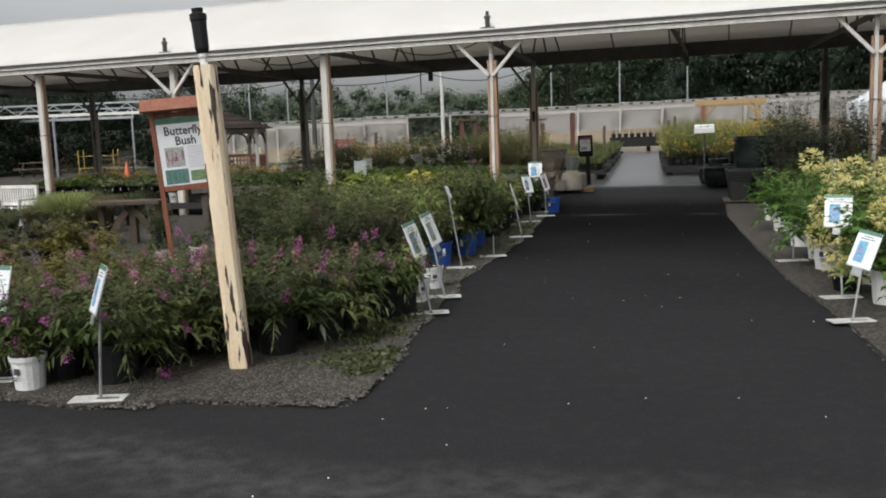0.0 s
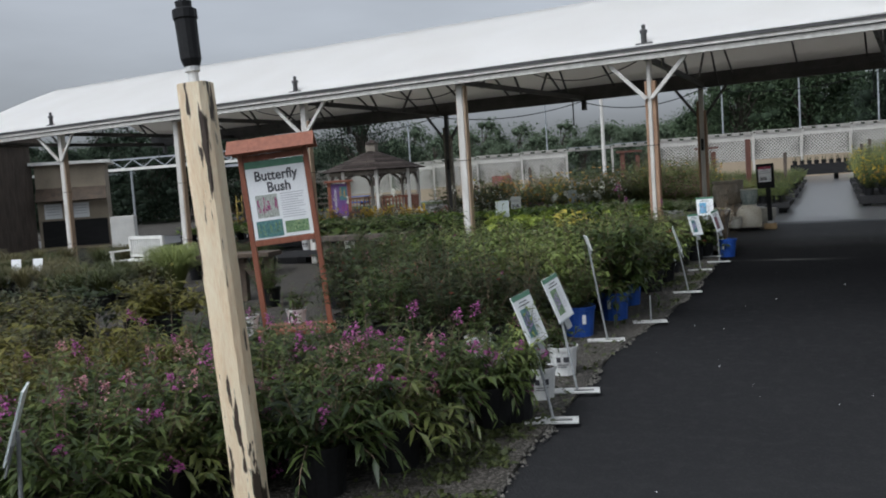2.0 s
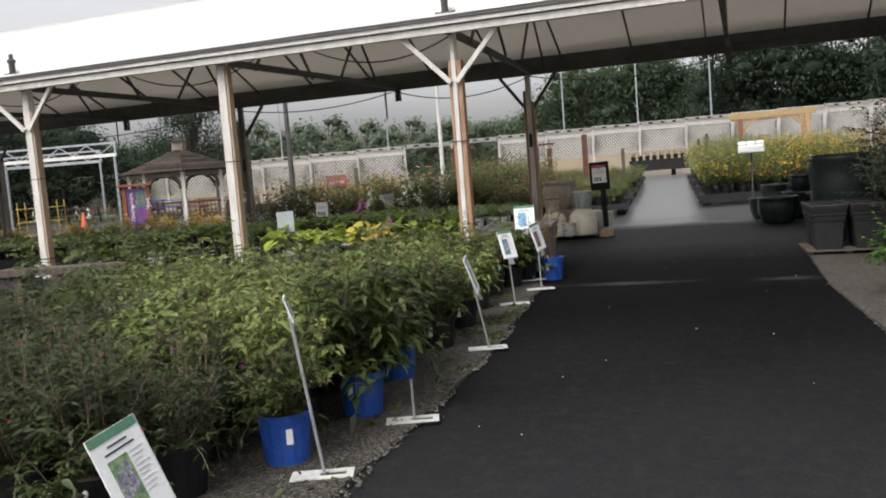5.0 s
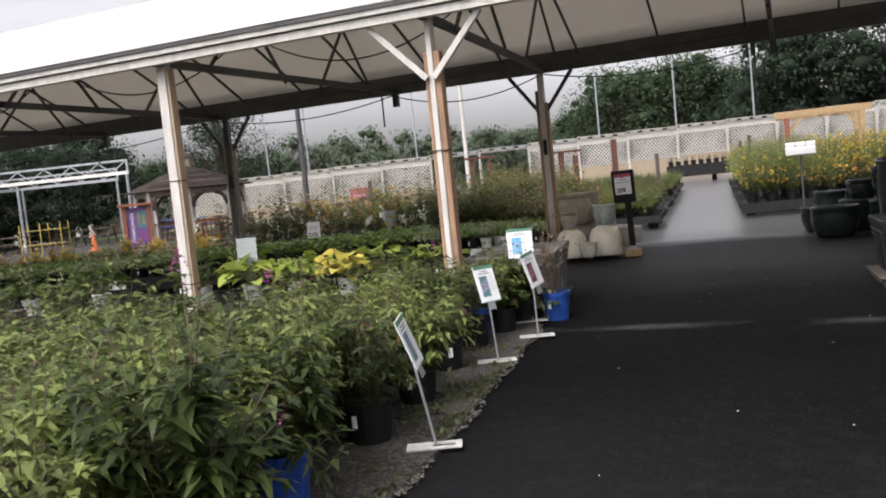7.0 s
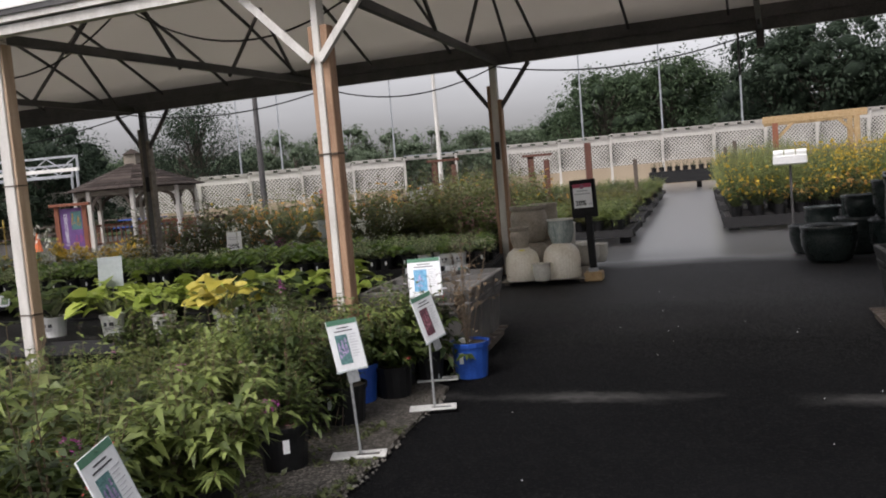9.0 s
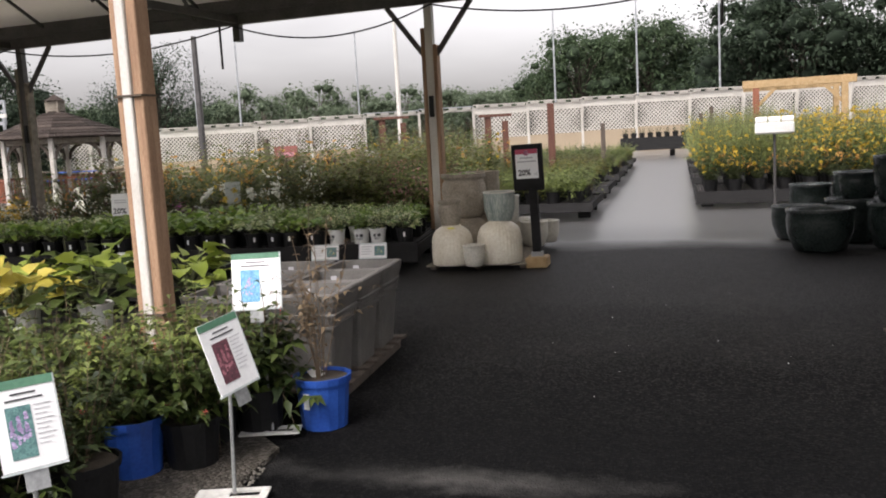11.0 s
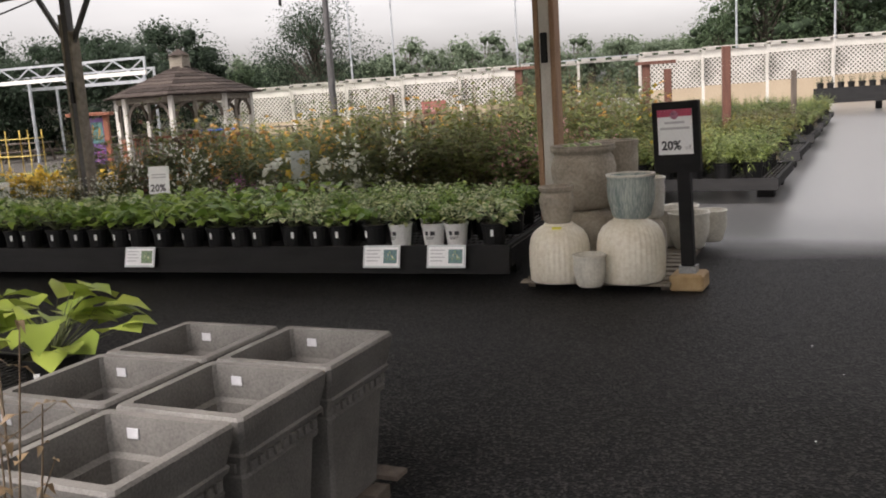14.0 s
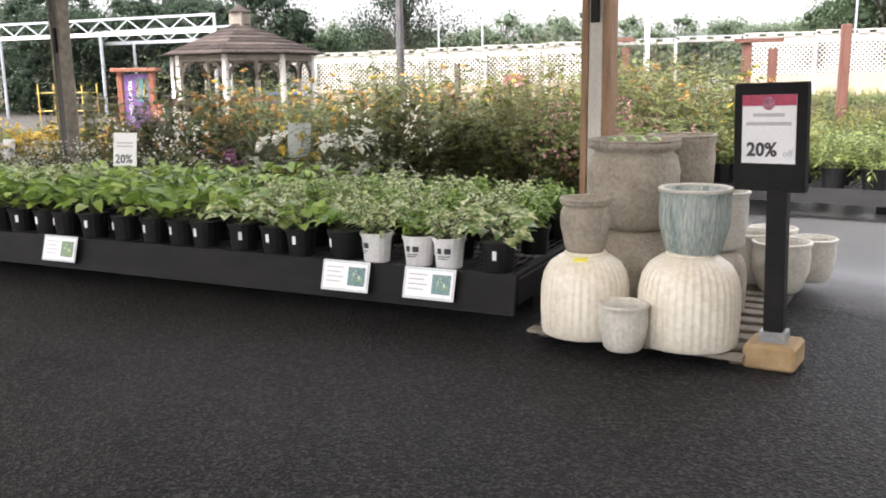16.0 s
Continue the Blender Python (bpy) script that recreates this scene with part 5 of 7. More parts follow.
# ---- low bench with lime hostas by the canopy post ----
HB_M = Matrix.Translation((-4.35, 15.85, 0)) @ Matrix.Rotation(radians(6), 4, "Z") @ Matrix.Translation((-7.0, 0, 0))
plant_bench("plant_bench", HB_M, 7.0, 1.5, 0.28, 0.12, "low bench of large lime-leaved hostas")
BIGHOSTA = [(hosta_meshes(50 + i, 38, 0.19, 0.15, 0.34, bloom=(1 if i == 2 else 0)), {"stems": STEM_GREEN, "foliage": (LEAF_HOSTA, LEAF_GOLD, LEAF_MID)[i], "flowers": FLOWER_WHITE, "flower_stalk": STEM_GREEN}) for i in range(3)]
for i, (x, y, v) in enumerate(((6.75, 1.0, 0), (6.35, 0.45, 2), (6.1, 1.0, 0), (5.85, 0.35, 1), (5.5, 0.8, 0), (5.2, 0.35, 0), (4.95, 0.9, 0), (4.6, 0.4, 0), (4.3, 0.95, 0), (3.9, 0.45, 2), (3.4, 0.9, 2), (2.4, 0.5, 2), (1.9, 0.9, 2), (1.4, 0.4, 2), (0.9, 0.9, 2), (0.4, 0.5, 2), (5.6, 1.2, 2))):
    p = on_bench(HB_M, x, y, 0.26)
    ms, mt = BIGHOSTA[v]
    plant("potted_hosta", ms, mt, p.x, p.y, p.z, ("lime-green hosta with broad leaves in a white pot", "golden-leaved hosta in a white pot", "dark green hosta with a white flower stalk")[v], "potted plant", "large hostas", ("white", 0.12, 0.2) if i % 2 else ("black", 0.13, 0.22), RNG.uniform(0.98, 1.22))

# ---- left bed ----
FRONTB = [(bush_meshes(100 + i, 34, 0.42, 0.37, 0.085, 0.023, 11, 0.6, 0.1, 0.06, 2, False, (0.13, 0.075, 46, "cone") if i < 3 else None, 0.5, 0.4),
           {"stems": STEM_BROWN, "foliage": (LEAF_MID, LEAF_FIELD, LEAF_MID, LEAF_YELLOW, LEAF_YELLOW)[i], "flowers": (FLOWER_PURPLE, FLOWER_PINK, FLOWER_PURPLE, FLOWER_PINK, FLOWER_PINK)[i]}) for i in range(5)]
FARB = [(bush_meshes(110 + i, 24, 0.5, 0.44, 0.12, 0.042, 9, 0.45, 0.1, 0.06, 2, True, None, 0.5, 0.4), {"stems": STEM_BROWN, "foliage": (LEAF_DARK, LEAF_LIGHT, LEAF_DARK, LEAF_YELLOW, LEAF_OLIVE)[i]}) for i in range(5)]
POT_BIG = ("black", 0.15, 0.24)
POT_BLUE = ("blue", 0.145, 0.26)
for r in range(6):
    for i in range(7):
        y = 4.22 + r * 0.4 + RNG.uniform(-0.05, 0.05)
        x = edge_x(LEFT_EDGE[5:], y) - 0.82 + 0.3 * (y > 5.6) - i * 0.4 + RNG.uniform(-0.05, 0.05) + (0.18 if r % 2 else 0)
        if abs(x + 2.9) < 0.24 and abs(y - 4.63) < 0.24 or -3.2 < x < -2.3 and y < 4.7 or (y > 6.3 and x > -3.0):
            continue
        if r == 0 and x > -2.75:
            continue
        v = RNG.choice((0, 0, 1, 2)) if x > -4.6 + 0.15 * r else RNG.choice((3, 4, 3, 0))
        ms, mt = FRONTB[v]
        plant("potted_butterfly_bush", ms, mt, x, y, 0.022, ("low green shrub with magenta flower spikes in a black pot", "low green shrub with dusky pink flower spikes", "low dark green shrub with magenta flower spikes", "yellow-green leafy shrub in a black pot", "yellow-green leafy shrub in a black pot")[v], "potted shrub", "front row of butterfly bushes", POT_BIG, RNG.uniform(0.9, 1.2), False)
for i in range(60):
    x, y = RNG.uniform(-14, -5.3), RNG.uniform(4.5, 8.6)
    v = RNG.choice((3, 4, 0, 2))
    if x > -7.0 and y > 7.3:
        continue
    if x > -7.2 and y < 6.6:
        v = RNG.choice((3, 4, 3))
    ms, mt = FARB[v]
    plant("potted_butterfly_bush", ms, mt, x, y, 0.022, ("low green leafy shrub in a black pot", "", "dark green shrub in a black pot", "yellow-green leafy shrub in a black pot", "yellow-green leafy shrub in a black pot")[v], "potted shrub", "shrubs in the gravel bed", POT_BIG, RNG.uniform(0.8, 1.1), False)
DARKB = [(bush_meshes(120 + i, 30, 0.66, 0.32, 0.08, 0.024, 9, 0.35, 0.08, 0.06, 3, False, (0.05, 0.06, 20, "spike"), 0.5, 0.3), {"stems": STEM_BROWN, "foliage": (LEAF_DARK, LEAF_MID, LEAF_DARK)[i], "flowers": (FLOWER_RED, FLOWER_PINK, FLOWER_RED)[i]}) for i in range(3)]
LIGHTB = [(bush_meshes(130 + i, 30, (0.72, 0.66, 0.8, 0.7)[i], 0.37, 0.12, 0.045, 9, 0.65, 0.06, 0.06, 3, False, (0.012, 0.08, 40, "cone"), 0.5, 0.15), {"stems": STEM_BROWN, "foliage": (LEAF_LIGHT, LEAF_LIGHT, LEAF_MID, LEAF_FIELD)[i], "flowers": FLOWER_PURPLE}) for i in range(4)]
DARKB_BACK = [(bush_meshes(150 + i, 26, 0.66, 0.32, 0.08, 0.026, 9, 0.35, 0.08, 0.06, 3, True, (0.05, 0.07, 14, "spike"), 0.5, 0.3), {"stems": STEM_BROWN, "foliage": (LEAF_DARK, LEAF_MID, LEAF_DARK)[i], "flowers": (FLOWER_RED, FLOWER_PINK, FLOWER_RED)[i]}) for i in range(3)]
LIGHTB_BACK = [(bush_meshes(160 + i, 22, (0.72, 0.66, 0.8, 0.7)[i], 0.36, 0.125, 0.046, 8, 0.6, 0.06, 0.06, 3, True, (0.012, 0.08, 24, "cone"), 0.5, 0.15), {"stems": STEM_BROWN, "foliage": (LEAF_LIGHT, LEAF_LIGHT, LEAF_MID, LEAF_FIELD)[i], "flowers": FLOWER_PURPLE}) for i in range(4)]
for r in range(17):
    for i in range(9):
        y = 8.0 + r * 0.44 + RNG.uniform(-0.06, 0.06)
        x = edge_x(LEFT_EDGE[5:], y) - 0.44 - i * 0.45 + RNG.uniform(-0.06, 0.06) + (0.2 if r % 2 else 0)
        if x > edge_x(LEFT_EDGE[5:], y) - 0.32 or x < -6.6:
            continue
        if y < 8.7 and x > -3.1 or y < 8.3 and x < -4.6 or (x < -5.2 and y < 10.0):
            continue
        if y > 14.0 and x < -4.2:
            continue
        light = y > 9.2 and (x > -4.9 or y > 11.0) and RNG.random() < 0.8
        if light:
            v = RNG.choice((0, 0, 1, 2, 3)) if x > -5.5 else RNG.choice((2, 2, 1))
            ms, mt = (LIGHTB if i < 3 else LIGHTB_BACK)[v]
        else:
            v = RNG.randrange(3)
            ms, mt = (DARKB if i < 3 and y < 10 else DARKB_BACK)[v]
        front = i == 0
        plant("potted_butterfly_bush", ms, mt, x, y, 0.022, ("light green" if light else "dark green") + (" butterfly bush in a nursery pot" if front or i == 1 else " butterfly bush in a black nursery pot"), "potted shrub", "butterfly bushes", POT_BLUE if front and min(abs(y - q) for q in (9.05, 9.85, 10.4, 11.25)) < 0.22 or i > 3 and RNG.random() < 0.12 else POT_BIG, RNG.uniform(0.85, 1.12) * (1.0 if y < 12.4 else 0.72), front)
for i in range(40):
    x, y = RNG.uniform(-13, -6.6), RNG.uniform(9.8, 14.6)
    if x < -7.6 and y < 12.6:
        continue
    ms, mt = RNG.choice(DARKB_BACK)
    plant("potted_shrub", ms, mt, x, y, 0.022, "dark green leafy shrub in a black nursery pot", "potted shrub", "shrubs under the canopy edge", POT_BIG, RNG.uniform(0.7, 0.95), False)
GRASSES = [(tuft_meshes(140, 900, 0.62, 0.62, 0.008), {"foliage": GRASS_LIGHT}), (tuft_meshes(141, 240, 0.4, 0.42), {"foliage": GRASS_TAN}), (tuft_meshes(142, 230, 0.36, 0.4), {"foliage": GRASS_OLIVE})]
for x, y, v, s in [(-9.05, 10.3, 0, 1.0), (-9.7, 10.9, 0, 0.95)] + [(RNG.uniform(-20, -9.8), RNG.uniform(8.8, 13.4), RNG.choice((1, 1, 2, 2, 2)), RNG.uniform(0.9, 1.2)) for i in range(120)]:
    if abs(x + 12.3) < 0.75 and abs(y - 12.6) < 0.6:
        continue
    ms, mt = GRASSES[v]
    plant("potted_grass", ms, mt, x, y, 0.022, ("arching pale green ornamental grass in a black pot", "tan and green ornamental grass in a black pot", "olive-green ornamental grass in a black pot")[v], "potted grass", "ornamental grasses", ("black", 0.13, 0.2), s, False)


# ---- peeling post with garden torch ----
def peeling_material():
    m = PEELED.copy()
    m.name = "peeling_cream_paint_on_wood"
    n, l = m.node_tree.nodes, m.node_tree.links
    b = n["Principled BSDF"]
    src = b.inputs["Base Color"].links[0].from_socket
    tc = n.new("ShaderNodeTexCoord")
    mp = n.new("ShaderNodeMapping")
    mp.inputs["Scale"].default_value = (24, 24, 3.2)
    no = n.new("ShaderNodeTexNoise")
    no.inputs["Scale"].default_value = 1.0
    no.inputs["Detail"].default_value = 5
    l.new(tc.outputs["Object"], mp.inputs["Vector"])
    l.new(mp.outputs["Vector"], no.inputs["Vector"])
    r = n.new("ShaderNodeMapRange")
    r.inputs["From Min"].default_value = 0.565
    r.inputs["From Max"].default_value = 0.585
    l.new(no.outputs["Fac"], r.inputs["Value"])
    mix = n.new("ShaderNodeMix")
    mix.data_type = "RGBA"
    mix.inputs[7].default_value = (0.045, 0.03, 0.02, 1)
    l.new(src, mix.inputs[6])
    l.new(r.outputs["Result"], mix.inputs[0])
    l.new(mix.outputs[2], b.inputs["Base Color"])
    return m


PEELING = peeling_material()
post = thing("wooden_post", pose(-2.85, 4.63, 0.0, 0, -3.0, 20), "square wooden post with cracked peeling cream-yellow paint", "post")
bm = bm_new()
rp = random.Random(4)
rings = []
for i in range(24):
    z = 1.87 * i / 23
    w = 0.064 + 0.004 * noise.noise((0, 0, z * 3))
    ring = []
    for a in range(16):
        t = 2 * math.pi * (a + 0.5) / 16
        c, s = math.cos(t), math.sin(t)
        q = w / max(abs(c), abs(s)) ** 0.86
        ring.append(bm.verts.new((c * q + rp.uniform(-1, 1) * 0.0015, s * q + rp.uniform(-1, 1) * 0.0015, z)))
    rings.append(ring)
for a, b in zip(rings, rings[1:]):
    for i in range(16):
        bm.faces.new((a[i], a[(i + 1) % 16], b[(i + 1) % 16], b[i]))
bm.faces.new(rings[-1])
bm.faces.new(list(reversed(rings[0])))
part("shaft", bm, PEELING, post)
torch = thing("garden_torch", pose(-2.945, 4.597, 1.867, 0, -4, 0), "black garden torch on a white neck fixed to the post", "torch")
bm = bm_new()
lathe(bm, [(0.022, 0.0), (0.022, 0.05), (0.03, 0.05), (0.03, 0.07)], 12)
part("neck", bm, WHITE_PLASTIC, torch)
bm = bm_new()
lathe(bm, [(0.032, 0.0705), (0.042, 0.1), (0.045, 0.26), (0.05, 0.265), (0.05, 0.3), (0.032, 0.31), (0.034, 0.335), (0.0, 0.336)][:7], 14)
part("canister", bm, BLACK_PLASTIC, torch)

# ---- large framed plant sign ----
sg = thing("plant_sign", pose(-5.8, 8.72, 0.02, 0, -4, 30) @ Matrix.Diagonal((0.85, 1, 0.97, 1)), "roofed brown timber sign board reading Butterfly Bush", "sign")
for sx in (-1, 1):
    bm = bm_new()
    box(bm, sx * 0.375 - 0.03, -0.03, 0, sx * 0.375 + 0.03, 0.03, 1.86, bevel=0.004)
    part("leg", bm, CEDAR, sg)
for z in (0.92, 1.78):
    bm = bm_new()
    box(bm, -0.343, -0.025, z, 0.343, 0.025, z + 0.06, bevel=0.004)
    part("crosspiece", bm, CEDAR, sg)
for sy in (-1, 1):
    bm = bm_new()
    beam(bm, (0, sy * 0.002, 2.0), (0, sy * 0.16, 1.86), 1.0, 0.022)
    part("roof_board", bm, CEDAR, sg)
bm = bm_new()
box(bm, -0.34, -0.02, 0.985, 0.34, 0.0, 1.775)
face = part("panel", bm, CARD_WHITE, sg, "white printed panel")
bm = bm_new()
box(bm, -0.34, -0.0225, 1.705, 0.34, -0.0205, 1.775)
part("header_band", bm, CARD_GREEN, face)
TXT = Matrix.Rotation(radians(90), 4, "X")
lettering("heading", "Butterfly", 0.142, Matrix.Translation((0.0, -0.0225, 1.575)) @ TXT, INK, face, 0.003)
lettering("heading", "Bush", 0.142, Matrix.Translation((0.02, -0.0225, 1.455)) @ TXT, INK, face, 0.003)


def bloom_photo(parent, name, x0, z0, x1, z1, back, plumes, petal, seed, y=-0.0225, m=None):
    """A printed photograph: mottled leaves and upright plumes of small petals."""
    rq = random.Random(seed)
    ph = part(name, box(bm_new(), x0, y, z0, x1, y + 0.002, z1, m), back, parent)
    verts, faces = [], []
    for k in range(plumes):
        cx = x0 + (x1 - x0) * (k + 0.5 + rq.uniform(-0.25, 0.25)) / plumes
        base, top = z0 + (z1 - z0) * rq.uniform(0.1, 0.35), z0 + (z1 - z0) * rq.uniform(0.7, 0.97)
        for i in range(34):
            t = rq.random()
            wd = (x1 - x0) / plumes * 0.42 * (1.08 - t)
            px = min(max(cx + rq.uniform(-wd, wd), x0 + 0.006), x1 - 0.006)
            pz, r = base + (top - base) * t, rq.uniform(0.3, 0.6) * 0.06 * (z1 - z0) + 0.001
            o = len(verts)
            for dx, dz in ((r, 0), (0, r), (-r, 0), (0, -r)):
                p = Vector((px + dx, y - 0.0012, pz + dz))
                verts.append(tuple(m @ p if m is not None else p))
            faces.append((o, o + 3, o + 2, o + 1))
    me = bpy.data.meshes.new("petal_print")
    me.from_pydata(verts, [], faces)
    link_mesh("petal_print", me, petal, ph)["kind"] = "stuff"
    return ph


bloom_photo(face, "flower_photo", -0.27, 1.2, -0.02, 1.43, PRINT_GREY, 4, PETAL_PINK, 3)
bloom_photo(face, "leaf_photo", -0.3, 1.0, 0.0, 1.17, PRINT_TEAL, 5, PRINT_GREEN, 4)
bloom_photo(face, "leaf_photo", 0.03, 1.02, 0.3, 1.14, PRINT_GREEN, 1, LEAF_VARIEG, 5)
for i in range(11):
    bm = bm_new()
    box(bm, 0.02, -0.0222, 1.42 - i * 0.024, 0.29 - (0.07 if i % 4 == 3 else 0.01 * (i % 3)), -0.0205, 1.427 - i * 0.024)
    part("text_line", bm, INK_GREY, face)
bm = bm_new()
box(bm, -0.35, -0.16, 0.0, 0.6, 0.3, 0.06, bevel=0.01)
tagged(part("plinth", bm, CEDAR), "flat red-brown timber plinth by the sign", "plinth").matrix_world = pose(-5.8, 8.62, 0.025, 0, 0, 24)


# ---- price cards on stakes ----
def card_stake(x, y, top, rz, tilt=-18, style=PRINT_BLUE, plate_rz=20, card=True, lean=0.0, w=0.185, h=0.26, dx=0.0, dy=0.0):
    ob = thing("plant_card_stake", Matrix.Translation((x, y, 0.026)), "printed plant card on a metal stake with a flat base plate", "card holder", "plant card stakes")
    bm = bm_new()
    P = Matrix.Rotation(radians(plate_rz), 4, "Z")
    for b in ((-0.16, -0.06, 0.0, 0.14, -0.025, 0.008), (-0.16, 0.025, 0.0, 0.14, 0.06, 0.008), (-0.16, -0.0248, 0.0, -0.02, 0.0248, 0.008), (0.105, -0.0248, 0.0, 0.14, 0.0248, 0.008)):
        box(bm, *b, m=P)
    part("base_plate", bm, PLATE_METAL, ob)
    bm = bm_new()
    rod(bm, (0, 0, 0.008), (dx, dy, top - h * 0.62), 0.008, None, 8)
    part("rod", bm, STAKE_METAL, ob)
    if not card:
        return
    m = Matrix.Translation((dx, dy, top - h * 0.5)) @ Matrix.Rotation(radians(rz), 4, "Z") @ Matrix.Rotation(radians(lean), 4, "Y") @ Matrix.Rotation(radians(tilt), 4, "X")
    bm = bm_new()
    box(bm, -0.035, 0.004, -h * 0.75, 0.035, 0.01, -h * 0.3, m)
    part("clip", bm, STAKE_METAL, ob)
    bm = bm_new()
    box(bm, -w / 2, -0.004, -h / 2, w / 2, 0.003, h / 2, m)
    c = part("card", bm, CARD_WHITE, ob)
    bm = bm_new()
    box(bm, -w / 2, -0.0062, h * 0.4, w / 2, -0.0042, h / 2, m)
    part("green_header", bm, CARD_GREEN, c)
    bloom_photo(c, "photo", -w * 0.32, -h * 0.38, w * 0.08, h * 0.2, style, 1 if style is PRINT_BLUE else 3, {PRINT_BLUE: PETAL_LILAC, PRINT_RED: PETAL_ROSE}.get(style, PETAL_LILAC), 9, -0.0062, m)
    for i in range(2):
        bm = bm_new()
        box(bm, -w * (0.2 + 0.1 * i), -0.0062, h * (0.325 - 0.065 * i), w * (0.2 + 0.1 * i), -0.0042, h * (0.345 - 0.065 * i), m)
        part("title_line", bm, INK, c)
    for i in range(9):
        bm = bm_new()
        box(bm, w * 0.13, -0.0062, h * (0.18 - 0.055 * i), w * (0.42 - 0.05 * (i % 3)), -0.0042, h * (0.19 - 0.055 * i), m)
        part("text_line", bm, INK_GREY, c)
    part("clear_sleeve", box(box(bm_new(), -w * 0.53, -0.003, -h * 0.53, w * 0.53, 0.0035, -h * 0.502, m), w * 0.502, -0.003, -h * 0.5, w * 0.53, 0.0035, h * 0.5, m), CLEAR_SLEEVE, ob)


card_stake(-3.27, 3.85, 0.75, -42, dx=0.05)
card_stake(-4.22, 4.05, 0.71, 24, style=PRINT_BLUE, lean=6, w=0.19, h=0.27, dx=0.06)
card_stake(-2.19, 6.38, 0.72, 80, lean=-8, style=PRINT_TEAL, dx=-0.14, dy=0.06, h=0.29)
card_stake(-2.29, 7.05, 0.73, 82, lean=-10, style=PRINT_GREEN, dx=-0.14, dy=0.1, h=0.29)
card_stake(-2.62, 8.69, 0.86, 118, style=PRINT_TEAL, dx=-0.14, dy=0.05, w=0.17, h=0.12)
card_stake(-2.5, 9.58, 0.4, 60, card=False)
card_stake(-2.59, 11.45, 0.72, 102, lean=-8, style=PRINT_TEAL, dx=-0.1, dy=0.0, h=0.28)
card_stake(-2.9, 13.5, 0.74, 58, style=PRINT_TEAL, dx=-0.06, dy=0.06, h=0.28)
card_stake(-2.84, 14.45, 0.73, 76, tilt=-14, lean=-8, style=PRINT_RED, dx=-0.03, dy=0.08, w=0.21, h=0.3)
card_stake(-3.1, 15.2, 0.89, 22, tilt=-14, style=PRINT_BLUE, dx=-0.09, dy=0.1, w=0.24, h=0.28)
card_stake(0.86, 6.5, 0.62, -32, lean=12, style=PRINT_BLUE, dx=0.08, dy=0.1, w=0.16, h=0.26)
card_stake(0.9, 7.4, 0.8, -10, style=PRINT_BLUE, dx=-0.02, dy=0.2, w=0.2, h=0.26)
card_stake(0.68, 9.4, 0.4, -10, card=False)


def field_card(x, y, z0, z1, rz, text="", mat=None, w=0.24, h=0.3):
    ob = thing("price_card", Matrix.Translation((x, y, 0)), "grey back of a price card on a stake among the plants" if mat else "white price card on a stake among the plants", "price card", "price cards")
    bm = bm_new()
    rod(bm, (0, 0.012, z0), (0, 0.012, z1 - h * 0.5), 0.006, None, 6)
    part("stake", bm, STAKE_METAL, ob)
    m = Matrix.Translation((0, 0, z1 - h / 2)) @ Matrix.Rotation(radians(rz), 4, "Z") @ Matrix.Rotation(radians(-8), 4, "X")
    bm = bm_new()
    box(bm, -w / 2, -0.003, -h / 2, w / 2, 0.003, h / 2, m)
    c = part("card", bm, mat or CARD_WHITE, ob)
    if text:
        lettering("writing", text, h * 0.36, m @ Matrix.Translation((-0.01, -0.0045, -h * 0.4)) @ TXT, INK, c, 0.002)
        for i in range(2):
            bm = bm_new()
            box(bm, -w * 0.35, -0.005, h * (0.18 - 0.1 * i), w * 0.35, -0.0034, h * (0.22 - 0.1 * i), m)
            part("text_line", bm, INK_GREY, c)


GREY_CARD = surface("grey_card_back", (0.36, 0.4, 0.39), (0.46, 0.5, 0.49), 3, 40, 0.6, 0.0)
field_card(-8.86, 21.14, 0.3, 0.95, 20, "20%")
field_card(-6.97, 16.25, 0.26, 1.0, 25, "", GREY_CARD)
field_card(-7.84, 22.3, 0.02, 1.0, 25, "", GREY_CARD, 0.22, 0.32)
for x, y, z in ((-13.2, 24.0, 0.7), (-14.6, 23.0, 0.62), (-12.0, 25.2, 0.75)):
    field_card(x, y, 0.02, z, 25, "", None, 0.2, 0.27)

for x, y in ((-13.9, 10.6), (-13.2, 10.9), (-12.8, 11.0)):
    field_card(x, y, 0.02, 0.62, 25, "", None, 0.16, 0.21)

# ---- square stone-look planters on a pallet ----
def pallet(m, lx, ly, label, wood=BENCH_WOOD):
    ob = thing("pallet", m, label, "pallet", "pallets")
    for i in range(3):
        bm = bm_new()
        y = -ly / 2 + 0.05 + i * (ly - 0.1) / 2
        box(bm, -lx / 2 + 0.12, y - 0.03, 0, lx / 2 - 0.12, y + 0.03, 0.05)
        part("bearer", bm, DARK_WOOD, ob)
    k = int(lx / 0.15)
    for i in range(k):
        bm = bm_new()
        x = -lx / 2 + 0.05 + i * (lx - 0.1) / (k - 1)
        box(bm, x - 0.045, -ly / 2, 0.0505, x + 0.045, ly / 2, 0.068, bevel=0.002)
        part("slat", bm, wood, ob)
    return ob


